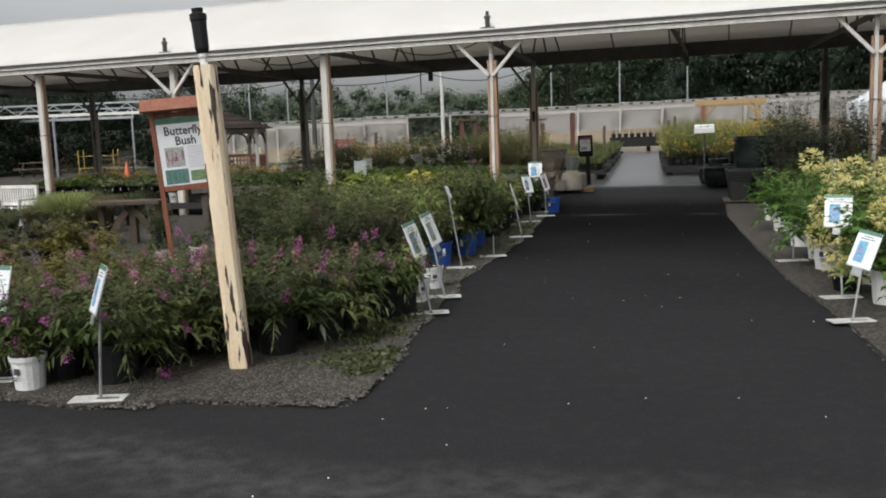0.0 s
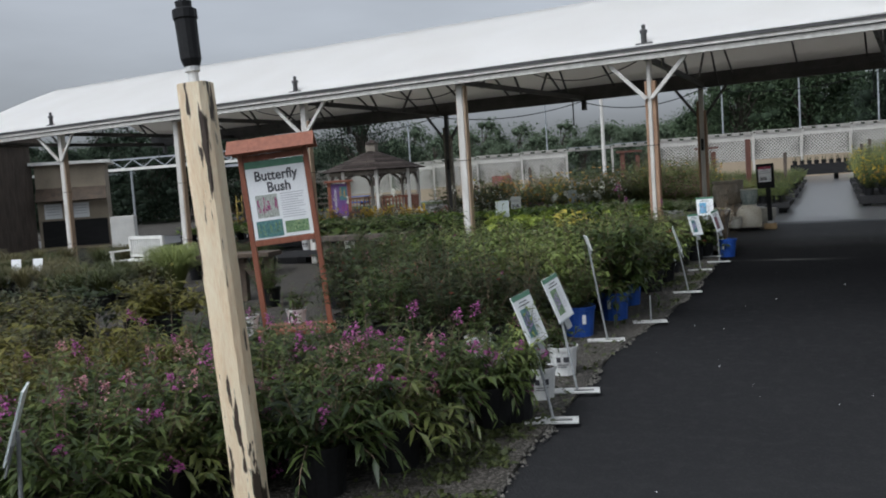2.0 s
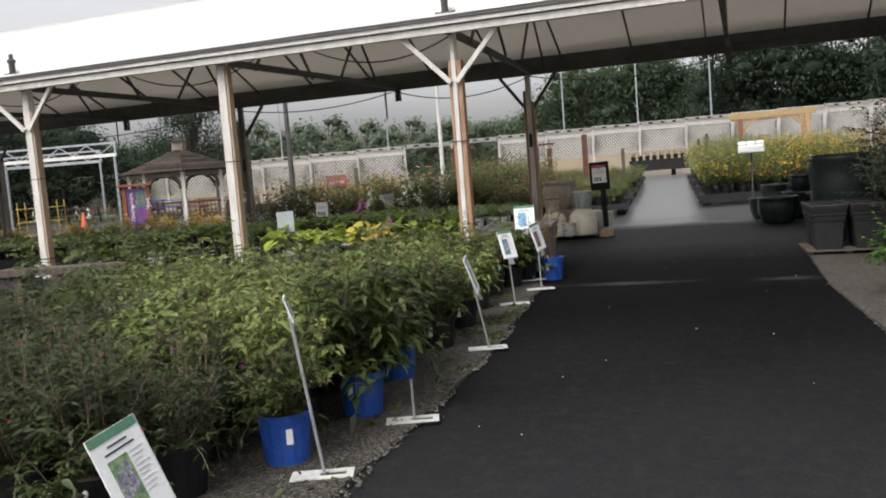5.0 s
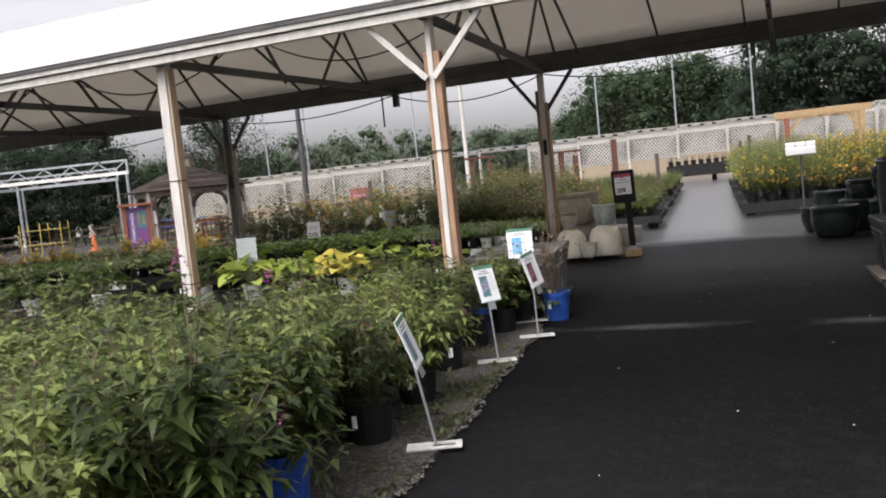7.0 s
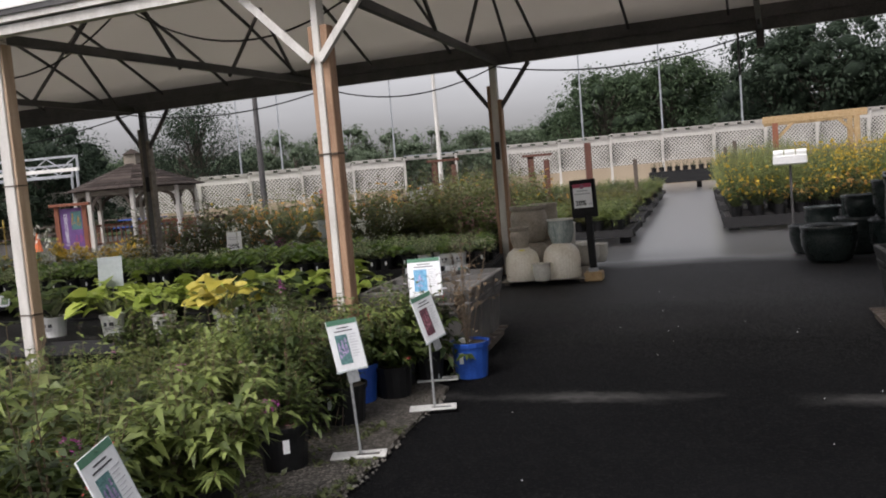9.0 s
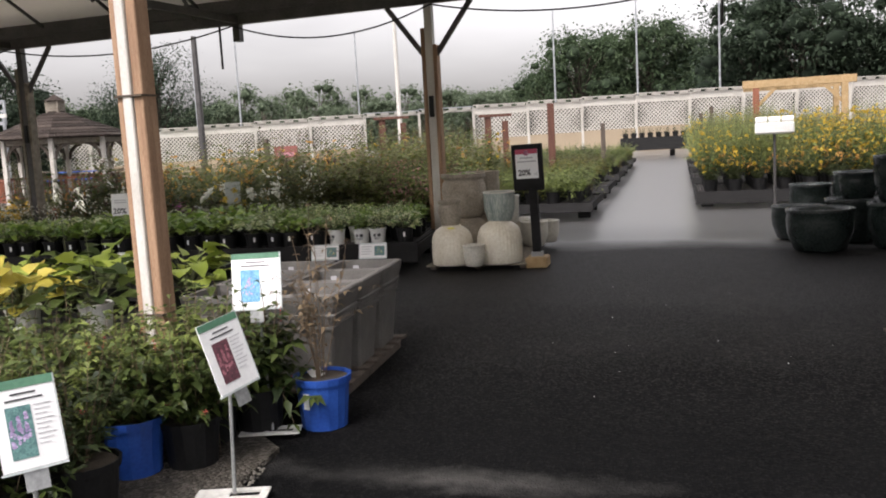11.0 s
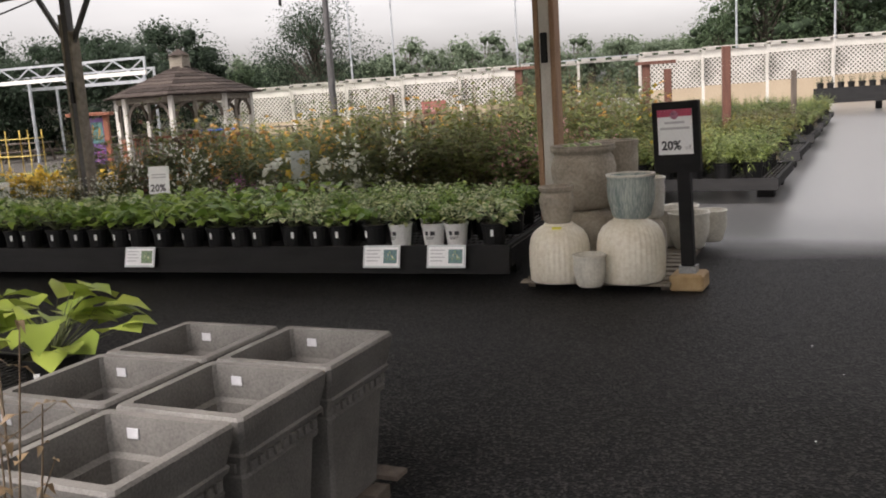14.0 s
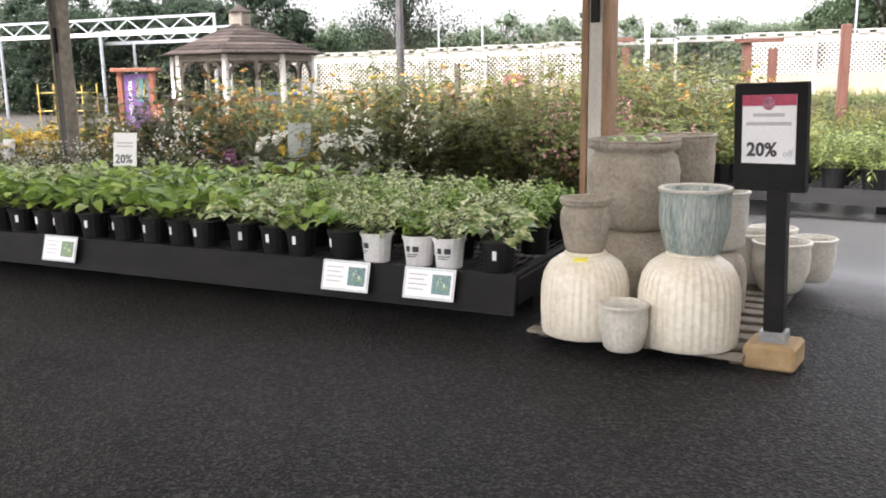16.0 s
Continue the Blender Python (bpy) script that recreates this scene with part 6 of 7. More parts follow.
def square_planter(m, mat=TUB, label="tall square grey stone-look planter with moulded rim", tag=True):
    ob = thing("square_planter", m, label, "planter", "square planters" if tag else "dark square planters")
    bm = bm_new()
    prof = [(0.155, 0.0), (0.185, 0.34), (0.196, 0.343), (0.199, 0.36), (0.191, 0.366), (0.20, 0.41), (0.209, 0.414), (0.213, 0.43), (0.206, 0.436), (0.222, 0.5), (0.228, 0.54), (0.222, 0.55), (0.192, 0.55), (0.186, 0.44), (0.166, 0.43), (0.15, 0.06)]
    rings = []
    for r, z in prof:
        ring = []
        c = 0.012
        for x, y in ((1, -1), (1, 1), (-1, 1), (-1, -1)):
            if x == y:
                pts = ((x * r, y * (r - c)), (x * (r - c), y * r))
            else:
                pts = ((x * (r - c), y * r), (x * r, y * (r - c)))
            ring += [bm.verts.new((px, py, z)) for px, py in pts]
        rings.append(ring)
    for a, b in zip(rings, rings[1:]):
        for i in range(8):
            bm.faces.new((a[i], a[(i + 1) % 8], b[(i + 1) % 8], b[i]))
    bm.faces.new(rings[-1])
    bm.faces.new(list(reversed(rings[0])))
    bmesh.ops.recalc_face_normals(bm, faces=bm.faces)
    body = part("tub", bm, mat, ob)
    bm = bm_new()
    for side in range(4):
        R = Matrix.Rotation(radians(90 * side), 4, "Z")
        for i in range(9):
            u = -0.16 + i * 0.04
            box(bm, u - 0.012, -0.2075, 0.376, u + 0.012, -0.198, 0.404, R)
    part("dentil_band", bm, mat, body)["kind"] = "stuff"
    if not tag:
        return
    bm = bm_new()
    box(bm, -0.12, 0.1845, 0.485, -0.08, 0.188, 0.515)
    part("price_label", bm, INK_GREY, body)


pallet(pose(-3.56, 16.42, 0.0, 0, 0, 97), 1.42, 0.98, "dark damp timber pallet under the square planters", DARK_WOOD)
for x, y in ((-3.235, 15.95), (-3.29, 16.42), (-3.345, 16.88), (-3.715, 15.88), (-3.77, 16.35), (-3.825, 16.81)):
    square_planter(pose(x, y, 0.07, 0, 0, 7))

DARK_TUB = surface("charcoal_stone_resin", (0.005, 0.005, 0.005), (0.016, 0.016, 0.0155), 6, 120, 0.6, 0.25)
pallet(pose(0.5, 17.18, 0.0, 0, 0, 93), 1.05, 1.0, "dark damp pallet under the dark planters", DARK_WOOD)
for x, y in ((0.28, 16.95), (0.74, 16.93), (0.26, 17.42), (0.72, 17.4)):
    square_planter(pose(x, y, 0.07, 0, 0, 3), DARK_TUB, "tall square charcoal planter with moulded rim", False)

# ---- withered plant in a blue pot ----
DEAD = bush_meshes(300, 12, 0.98, 0.15, 0.048, 0.02, 6, 1.0, 0.4, 0.05, 3)
wp = plant("withered_potted_shrub", DEAD, {"stems": STEM_BROWN, "foliage": LEAF_DRY}, -2.92, 15.42, 0.0, "withered brown shrub in a bright blue nursery pot", "potted shrub", "", ("blue", 0.15, 0.27))
bm = bm_new()
box(bm, -0.05, -0.035, 0, 0.05, 0.035, 0.004, pose(-0.05, -0.04, 0.262, 12, 10, 30))
part("plant_tag", bm, CARD_WHITE, wp)

# ---- glazed pots by the aisle ----
def vessel(name, m, prof, mat, label, rib=0.0, ribs=0, group="glazed pots", n=None, soil=0.0, tag=None, rim=None):
    ob = thing(name, m, label, "plant pot", group)
    bm = bm_new()
    lathe(bm, prof, n or (ribs * 4 if ribs else 36), rib, ribs)
    part("vessel", bm, mat, ob, smooth=True)
    top = max(p[1] for p in prof)
    rt = max(p[0] for p in prof if p[1] >= top - 1e-6)
    bm = bm_new()
    w = 0.012
    rings = []
    for i in range(32):
        a = 2 * math.pi * i / 32
        rings.append([bm.verts.new(((rt - w * 0.2 + w * math.cos(b)) * math.cos(a), (rt - w * 0.2 + w * math.cos(b)) * math.sin(a), top + 0.002 + w * 0.8 * math.sin(b))) for b in (0, 1.05, 2.1, 3.14, 4.19, 5.24)])
    for i in range(32):
        for j in range(6):
            bm.faces.new((rings[i][j], rings[(i + 1) % 32][j], rings[(i + 1) % 32][(j + 1) % 6], rings[i][(j + 1) % 6]))
    part("foot_ring" if rt < 0.7 * max(p[0] for p in prof) else "rim", bm, rim or mat, ob, smooth=True)
    if soil:
        bm = bm_new()
        bmesh.ops.create_cone(bm, cap_ends=True, segments=20, radius1=soil, radius2=soil, depth=0.01, matrix=Matrix.Translation((0, 0, tag)))
        part("soil", bm, SOIL, ob)
    return ob


def domed(r, h):
    return [(r * 0.93, 0, 0.4), (r * 0.97, 0.01), (r, h * 0.3), (r * 0.99, h * 0.6), (r * 0.93, h * 0.76), (r * 0.8, h * 0.88), (r * 0.6, h * 0.96, 0.6), (r * 0.45, h, 0.2)]


def open_pot(r, h, base=0.75, belly=1.0, lip=0.02):
    return [(r * base, 0, 0.3), (r * (base + 0.12), h * 0.06), (r * belly * 0.97, h * 0.45), (r * belly, h * 0.75), (r * 0.97, h * 0.9), (r, h * 0.93, 0.2), (r * 1.02, h * 0.97, 0.1), (r, h, 0), (r * 0.88, h, 0), (r * 0.86, h * 0.9, 0), (r * 0.8, h * 0.35, 0)]


def bulb_pot(r, h):
    return [(r * 0.7, 0), (r * 0.8, h * 0.1), (r * 0.98, h * 0.5), (r, h * 0.66), (r * 0.93, h * 0.82), (r * 0.84, h * 0.87), (r * 0.86, h * 0.89), (r * 0.98, h * 0.92), (r, h * 0.965), (r * 0.97, h), (r * 0.85, h), (r * 0.82, h * 0.9), (r * 0.8, h * 0.5)]


pallet(pose(-3.72, 20.93, 0.0, 0, 0, 97), 0.95, 1.1, "weathered pallet under the glazed pots")
pallet(pose(-3.68, 21.98, 0.0, 0, 0, 97), 1.05, 0.8, "weathered pallet under the small pale pots")
PZ = 0.07
vessel("ribbed_pot", pose(-3.94, 20.53, PZ), domed(0.225, 0.42), CREAM_GLAZE, "cream ribbed ceramic pot standing upside down", 0.03, 36)
vessel("ribbed_pot", pose(-3.43, 20.65, PZ), domed(0.245, 0.45), CREAM_GLAZE, "large cream ribbed ceramic pot standing upside down", 0.03, 38)
vessel("small_ribbed_pot", pose(-3.64, 20.36, PZ), open_pot(0.115, 0.22, 0.7), PALE_GLAZE, "small pale ribbed ceramic pot", 0.03, 26, soil=0.095, tag=0.17)
vessel("stoneware_pot", pose(-3.96, 20.56, PZ + 0.42), bulb_pot(0.13, 0.27), CLAY_GREY, "small grey textured stoneware pot on a ribbed pot")
vessel("drip_glazed_pot", pose(-3.42, 20.66, PZ + 0.45), open_pot(0.17, 0.315, 0.66), BLUE_GLAZE, "grey-blue drip-glazed ribbed pot with a pale rim", 0.03, 30, soil=0.14, tag=0.23, rim=PALE_GLAZE)
vessel("stoneware_pot", pose(-4.0, 21.2, PZ), domed(0.29, 0.45), CLAY_GREY, "large grey stoneware pot standing upside down")
vessel("stoneware_pot", pose(-4.0, 21.22, PZ + 0.45), bulb_pot(0.262, 0.5), CLAY_GREY, "large grey textured stoneware urn", soil=0.21, tag=0.45)
vessel("stoneware_pot", pose(-3.9, 21.68, PZ), domed(0.2, 0.45), CLAY_GREY, "grey stoneware pot standing upside down")
vessel("stoneware_pot", pose(-3.9, 21.68, PZ + 0.45), open_pot(0.2, 0.5, 0.62), CLAY_GREY, "tall grey stoneware pot with rolled rim")
vessel("pale_pot", pose(-3.53, 21.32, PZ), domed(0.165, 0.36), CLAY_GREY, "pale grey domed pot standing upside down")
vessel("pale_pot", pose(-3.53, 21.33, PZ + 0.36), open_pot(0.155, 0.31, 0.8), PALE_GLAZE, "pale grey glazed pot on a domed pot")
for x, y, r, h in ((-3.36, 21.98, 0.17, 0.3), (-3.27, 22.36, 0.14, 0.27), (-3.6, 22.1, 0.16, 0.32), (-3.55, 22.45, 0.15, 0.3)):
    vessel("pale_pot", pose(x, y, PZ), open_pot(r, h, 0.62), PALE_GLAZE, "pale grey glazed pot with rounded rim")
for x, y, z, rz in ((-3.9, 20.4, PZ + 0.405, 20), (-3.42, 20.63, PZ + 0.7, 60)):
    bm = bm_new()
    box(bm, -0.035, -0.022, 0, 0.035, 0.022, 0.003, bevel=0.001)
    tagged(part("price_tag", bm, LABEL_YELLOW), "small yellow price tag lying on a glazed pot", "price tag", "yellow price tags").matrix_world = pose(x, y, z, 14, 0, rz)
for i in range(7):
    a = i * 0.9
    bm = bm_new()
    lathe(bm, [(0.02, 0), (0.03, 0.015), (0.018, 0.03), (0.004, 0.034)], 8)
    q = part("succulent", bm, LEAF_VARIEG)
    tagged(q, "small pale succulent rosette in the stoneware urn", "succulent", "succulents in the urn")
    q.location = (-4.0 + 0.13 * math.cos(a), 21.22 + 0.13 * math.sin(a), PZ + 0.45 + 0.454)
    q.scale = (1.8, 1.8, 1.8)

# ---- sale sign on a post ----
ss = thing("sale_sign", pose(-3.03, 20.74, 0, 0, -1.6, 4), "black framed sale sign on a post reading 20%", "sign")
bm = bm_new()
box(bm, -0.12, -0.12, 0, 0.12, 0.12, 0.12, bevel=0.015)
part("timber_foot", bm, PINE, ss, "thick pale pine foot")
bm = bm_new()
box(bm, -0.06, -0.055, 0.1205, 0.06, 0.055, 0.17)
part("socket", bm, STAKE_METAL, ss)
bm = bm_new()
box(bm, -0.045, -0.04, 0.1705, 0.045, 0.045, 0.86, bevel=0.004)
part("pole", bm, BLACK_BOARD, ss)
SF = Matrix.Translation((-0.04, 0, 0)) @ Matrix.Rotation(radians(-14), 4, "Z")
fr = part("frame", box(bm_new(), -0.175, -0.025, 0.84, 0.175, 0.02, 1.34, SF, 0.006), BLACK_BOARD, ss)
sf = part("sheet", box(bm_new(), -0.13, -0.029, 0.97, 0.13, -0.0255, 1.285, SF), CARD_WHITE, fr)
part("crimson_band", box(bm_new(), -0.13, -0.0315, 1.235, 0.13, -0.0295, 1.285, SF), CRIMSON, sf)
part("emblem", rod(bm_new(), SF @ Vector((0, -0.0335, 1.245)), SF @ Vector((0, -0.0318, 1.245)), 0.03, None, 16), PRINT_PINK, sf)
lettering("writing", "20%", 0.088, SF @ Matrix.Translation((-0.03, -0.031, 1.005)) @ TXT, INK, sf, 0.003)
lettering("writing", "off", 0.045, SF @ Matrix.Translation((0.095, -0.031, 1.003)) @ TXT, INK_GREY, sf)
for z, w in ((1.185, 0.075), (1.145, 0.11)):
    part("text_line", box(bm_new(), -w, -0.0312, z, w, -0.0292, z + 0.016, SF), INK_GREY, sf)

# ---- cards on the bench front ----
for x, pic in ((11.95, PRINT_TEAL), (12.5, PRINT_TEAL), (9.6, PRINT_GREEN), (5.6, PRINT_GREEN)):
    m = BENCH_M @ Matrix.Translation((x, -0.06, 0.245)) @ Matrix.Rotation(radians(-16), 4, "X")
    ob = thing("bench_card", m, "printed card in a clear sleeve clipped to the bench front", "price card", "bench cards")
    part("sleeve", box(bm_new(), -0.16, -0.003, -0.09, 0.16, 0.0, 0.09), CLEAR_SLEEVE, ob)
    c = part("card", box(bm_new(), -0.145, -0.0055, -0.075, 0.145, -0.0032, 0.075), CARD_WHITE, ob)
    bloom_photo(c, "photo", 0.02, -0.055, 0.135, 0.055, pic, 1, LEAF_VARIEG, 12, -0.0075)
    for i in range(4):
        part("text_line", box(bm_new(), -0.13, -0.0072, 0.045 - i * 0.028, -0.01 - 0.02 * (i % 2), -0.0057, 0.053 - i * 0.028), INK_GREY, c)

# ---- tables along the aisle ----
AISLE = radians(5.9)
FAR_FL = [(bush_meshes(200 + i, 18, (0.48, 0.5, 0.95, 0.7)[i], 0.32, 0.09, 0.03, 8, 0.4, 0.05, 0.06, 1, True, ((0.6, 0.4, 0.5, 0.55)[i], 0.08, 9, "flat")), {"stems": STEM_GREEN, "foliage": (LEAF_DARK, LEAF_MID, LEAF_LIGHT, LEAF_MID)[i], "flowers": (FLOWER_ORANGE, FLOWER_RED, FLOWER_YELLOW, FLOWER_YELLOW)[i]}) for i in range(4)]
AIRY = (bush_meshes(210, 30, 1.25, 0.42, 0.1, 0.016, 13, 0.5, 0.1, 0.06, 2, True), {"stems": STEM_GREEN, "foliage": GRASS_LIGHT})
for k, (u0, v0, L, dp) in enumerate(((-1.9, 0.0, 1.9, 2.2), (-2.3, 3.4, 2.3, 2.2), (-3.9, 6.8, 3.9, 2.2), (-3.9, 10.2, 3.9, 2.2), (-3.9, 13.6, 3.9, 2.2))):
    m = Matrix.Translation((-3.2, 25.3, 0)) @ Matrix.Rotation(AISLE * 0.75, 4, "Z") @ Matrix.Translation((u0, v0, 0))
    o = m.translation
    m = Matrix.Translation((0, 0, rise(o.x, o.y + 1.0) - 0.01)) @ m
    plant_bench("plant_bench", m, L, dp, 0.3, 0.14, "low black bench of small potted perennials by the aisle")
    for i in range(int(L / 0.35)):
        for j in range(6):
            p = m @ Vector((0.2 + i * 0.35, 0.2 + j * 0.36, 0.28))
            v = (0, 1, 2, 3, 0)[k] if RNG.random() < 0.7 else RNG.randrange(4)
            ms, mt = LOWGREEN[v]
            if k > 0 and (i + j) % 2:
                continue
            plant("aisle_perennial", ms, mt, p.x, p.y, p.z, ("light green", "yellow-green", "bronze-red", "mid-green")[v] + " perennial in a small black pot", "potted plant", "perennials along the aisle", ("black", 0.12, 0.2), RNG.uniform(1.0, 1.45), False)
for k, (v0, dp) in enumerate(((0.0, 2.4), (3.6, 2.4), (7.4, 2.4), (11.2, 2.4))):
    m = Matrix.Translation((-1.7, 26.6, 0)) @ Matrix.Rotation(AISLE * 0.75, 4, "Z") @ Matrix.Translation((0, v0, 0))
    o = m.translation
    m = Matrix.Translation((0, 0, rise(o.x, o.y + 1.0) - 0.01)) @ m
    plant_bench("plant_bench", m, 4.4, dp, 0.3, 0.2, "low black bench of orange and yellow flowers by the aisle")
    for i in range(11):
        for j in range(5):
            if k > 1 and (i + j) % 2:
                continue
            p = m @ Vector((0.25 + i * 0.39, 0.25 + j * 0.46, 0.28))
            if j > 1 and i < 4 and k < 2 and RNG.random() < 0.75 or k > 0 and RNG.random() < 0.3:
                plant("tall_perennial", AIRY[0], AIRY[1], p.x, p.y, p.z, "tall airy yellow-green perennial in a black pot", "potted plant", "tall airy perennials by the aisle", ("black", 0.12, 0.2), RNG.uniform(0.85, 1.15), False)
                continue
            v = 2 if k >= 1 or j > 2 else RNG.choice((0, 0, 3)) if j < 2 else RNG.choice((0, 3, 2))
            ms, mt = FAR_FL[v]
            plant("potted_flower", ms, mt, p.x, p.y, p.z, ("orange", "red", "tall yellow", "golden")[v] + "-flowered perennial in a black pot", "potted plant", "flowers along the aisle", ("black", 0.12, 0.2), RNG.uniform(0.85, 1.3), False)
m = Matrix.Translation((-5.7, 46.6, 0.3)) @ Matrix.Rotation(AISLE, 4, "Z")
plant_bench("plant_bench", m, 4.0, 1.0, 0.8, 0.5, "black bench closing the far end of the aisle")
for i in range(12):
    p = m @ Vector((0.2 + i * 0.32, 0.4, 0.78))
    ms, mt = LOWGREEN[4]
    plant("potted_perennial", ms, mt, p.x, p.y, p.z, "dark green perennial in a small black pot", "potted plant", "perennials at the aisle's end", ("black", 0.12, 0.2), 0.7, False)

# white tray on a post
tray = thing("sign_box", pose(-0.5, 25.2, 0), "white box sign on a thin post above the flowers", "sign")
part("pole", rod(bm_new(), (0, 0, 0), (0, 0, 1.26), 0.02), DARK_STEEL, tray)
part("box_body", box(bm_new(), -0.27, -0.12, 1.26, 0.27, 0.12, 1.42, bevel=0.02), WHITE_PLASTIC, tray)
for i in range(3):
    part("roll", rod(bm_new(), (-0.26 + i * 0.18, 0, 1.46), (-0.1 + i * 0.18, 0, 1.46), 0.05, None, 10), WHITE_PLASTIC, tray)

# pergola
pg = thing("pergola", pose(-0.7, 33.5, rise(0, 33.5)), "new pine pergola with braced corner posts", "pergola")
for x in (0, 1.9):
    for y in (0, 2.2):
        part("post", box(bm_new(), x - 0.07, y - 0.07, 0, x + 0.07, y + 0.07, 2.1, bevel=0.006), CEDAR if x == 0 and y == 0 else PINE, pg)
    for s in (-1, 1):
        if (x == 0) == (s == 1):
            part("brace", beam(bm_new(), (x, 0, 1.65), (x + s * 0.42, 0, 2.08), 0.05, 0.08), PINE, pg)
for y in (-0.0, 2.2):
    part("beam", box(bm_new(), -0.3, y - 0.04, 2.1, 2.15, y + 0.04, 2.28, bevel=0.006), PINE, pg)
for i in range(7):
    part("rafter", box(bm_new(), -0.25 + i * 0.38, 0.045, 2.19, -0.2 + i * 0.38, 2.155, 2.27), PINE, pg)

DARK_CEDAR = surface("faded_red_brown_timber", (0.075, 0.027, 0.017), (0.14, 0.058, 0.038), 3, 50, 0.7, 0.3, stretch=(6, 6, 0.7))
# cedar sign posts among the perennials
for x, y, z, w in ((-5.15, 31.4, 2.13, 0), (-9.14, 30.9, 1.99, 0.5), (-6.6, 31.2, 1.9, 0.4)):
    ob = thing("timber_marker", pose(x, y, rise(x, y), 0, 0, 20), "red-brown timber marker post among the perennials", "post", "timber markers")
    h = z - rise(x, y)
    part("shaft", box(bm_new(), -0.075, -0.075, 0, 0.075, 0.075, h, bevel=0.01), DARK_CEDAR, ob)
    if w:
        part("shaft", box(bm_new(), w - 0.07, -0.07, 0, w + 0.07, 0.07, h - 0.1, bevel=0.01), DARK_CEDAR, ob)
        part("cap_board", box(bm_new(), -0.2, -0.12, h, w + 0.15, 0.12, h + 0.06), DARK_CEDAR, ob)
for x, y, h in ((-4.3, 33.5, 1.5), (-1.75, 34.5, 1.75), (-2.05, 35.5, 1.6), (-13.0, 32.0, 1.6)):
    bm = bm_new()
    box(bm, -0.05, -0.05, 0, 0.05, 0.05, h, bevel=0.006)
    ob = tagged(part("timber_stake", bm, DARK_WOOD), "dark timber stake standing among the plants", "stake", "timber stakes")
    ob.location = (x, y, rise(x, y))
FADED_RED = surface("faded_red_board", (0.2, 0.06, 0.05), (0.32, 0.12, 0.1), 4, 50, 0.6, 0.1)
rd = thing("notice_board", pose(-21.66, 48.3, 0.3, 0, 0, 21), "small red notice board before the fence", "sign")
part("pole", box(bm_new(), -0.04, 0, 0, 0.04, 0.05, 0.7), DARK_WOOD, rd)
part("board", box(bm_new(), -0.55, -0.05, 0.7, 0.55, -0.002, 1.25), FADED_RED, rd)
part("notice", box(bm_new(), -0.4, -0.06, 0.78, 0.4, -0.052, 0.95), FLOWER_PINK, rd)

# ---- dark pots and shrubs beside the aisle ----
for i, (x, y, r, h, z) in enumerate(((-0.12, 21.85, 0.35, 0.46, 0), (0.62, 18.4, 0.42, 1.2, 0), (-0.3, 22.9, 0.3, 0.4, 0), (0.3, 22.6, 0.32, 0.5, 0), (-0.1, 23.8, 0.26, 0.6, 0), (0.45, 23.6, 0.3, 0.75, 0), (0.7, 22.0, 0.34, 0.5, 0), (0.7, 22.0, 0.28, 0.5, 0.5), (1.1, 21.2, 0.36, 0.6, 0), (0.35, 22.65, 0.22, 0.3, 0.5), (1.25, 22.8, 0.4, 0.9, 0), (1.7, 21.6, 0.42, 1.0, 0))):
    vessel("dark_glazed_pot", pose(x, y, z + 0.001), open_pot(r, h, 0.66), DARK_GLAZE, "large dark green glazed plant pot", group="dark glazed pots")
HEDGE = [(bush_meshes(220 + i, 30, 1.75, 0.7, 0.085, 0.034, 17, 0.4, 0.05, 0.12, 4, True), {"stems": STEM_BROWN, "foliage": (TREE_DARK, LEAF_DARK)[i]}) for i in range(2)]
for i, (x, y) in enumerate(((1.0, 15.6), (2.1, 15.4), (3.2, 15.8), (1.2, 17.0), (2.4, 17.2), (3.6, 17.4), (1.3, 18.4), (2.6, 18.8), (1.5, 19.8), (2.8, 20.4), (4.2, 16.4), (4.0, 19.4), (2.4, 23.8), (3.4, 22.6), (3.0, 25.2), (4.4, 24.2), (5.4, 18.0), (5.6, 21.0))):
    ms, mt = HEDGE[i % 2]
    plant("dark_shrub", ms, mt, x, y, 0.024 if y < 16.5 else 0.001, "tall dark leafy shrub in a black pot", "potted shrub", "dark shrubs under the canopy", ("black", 0.2, 0.32), RNG.uniform(0.85, 1.1), False)
HYD = [(bush_meshes(230 + i, 30, (0.85, 0.75)[i], 0.48, 0.11, 0.06, 9, 0.4, 0.1, 0.07, 2, False, (0.05, 0.25, 240, "ball") if i == 0 else None, 0.5, 0.3), {"stems": STEM_BROWN, "foliage": LEAF_HYD, "flowers": FLOWER_CREAM}) for i in range(2)]
for i, (x, y, v, s) in enumerate(((1.2, 7.2, 0, 0.9), (1.25, 8.1, 0, 1.05), (0.95, 8.9, 0, 0.95), (1.8, 7.7, 0, 1.05), (1.75, 8.8, 0, 1.0), (0.95, 9.6, 1, 0.95), (1.6, 9.8, 1, 1.0), (2.3, 9.2, 0, 1.0), (0.85, 10.6, 1, 0.95), (1.5, 11.0, 1, 1.0), (2.2, 10.6, 1, 1.0), (0.75, 12.2, 1, 0.85), (1.3, 12.6, 1, 0.9), (1.9, 6.6, 0, 0.9), (2.6, 8.0, 0, 1.0), (0.7, 13.6, 1, 0.8), (1.4, 14.0, 1, 0.85))):
    ms, mt = HYD[v]
    plant("potted_hydrangea", ms, mt, x, y, 0.024, "hydrangea with creamy yellow flower cones in a white pot" if v == 0 else "bright green leafy hydrangea in a white pot", "potted shrub", "hydrangeas", ("white", 0.14, 0.26), s)
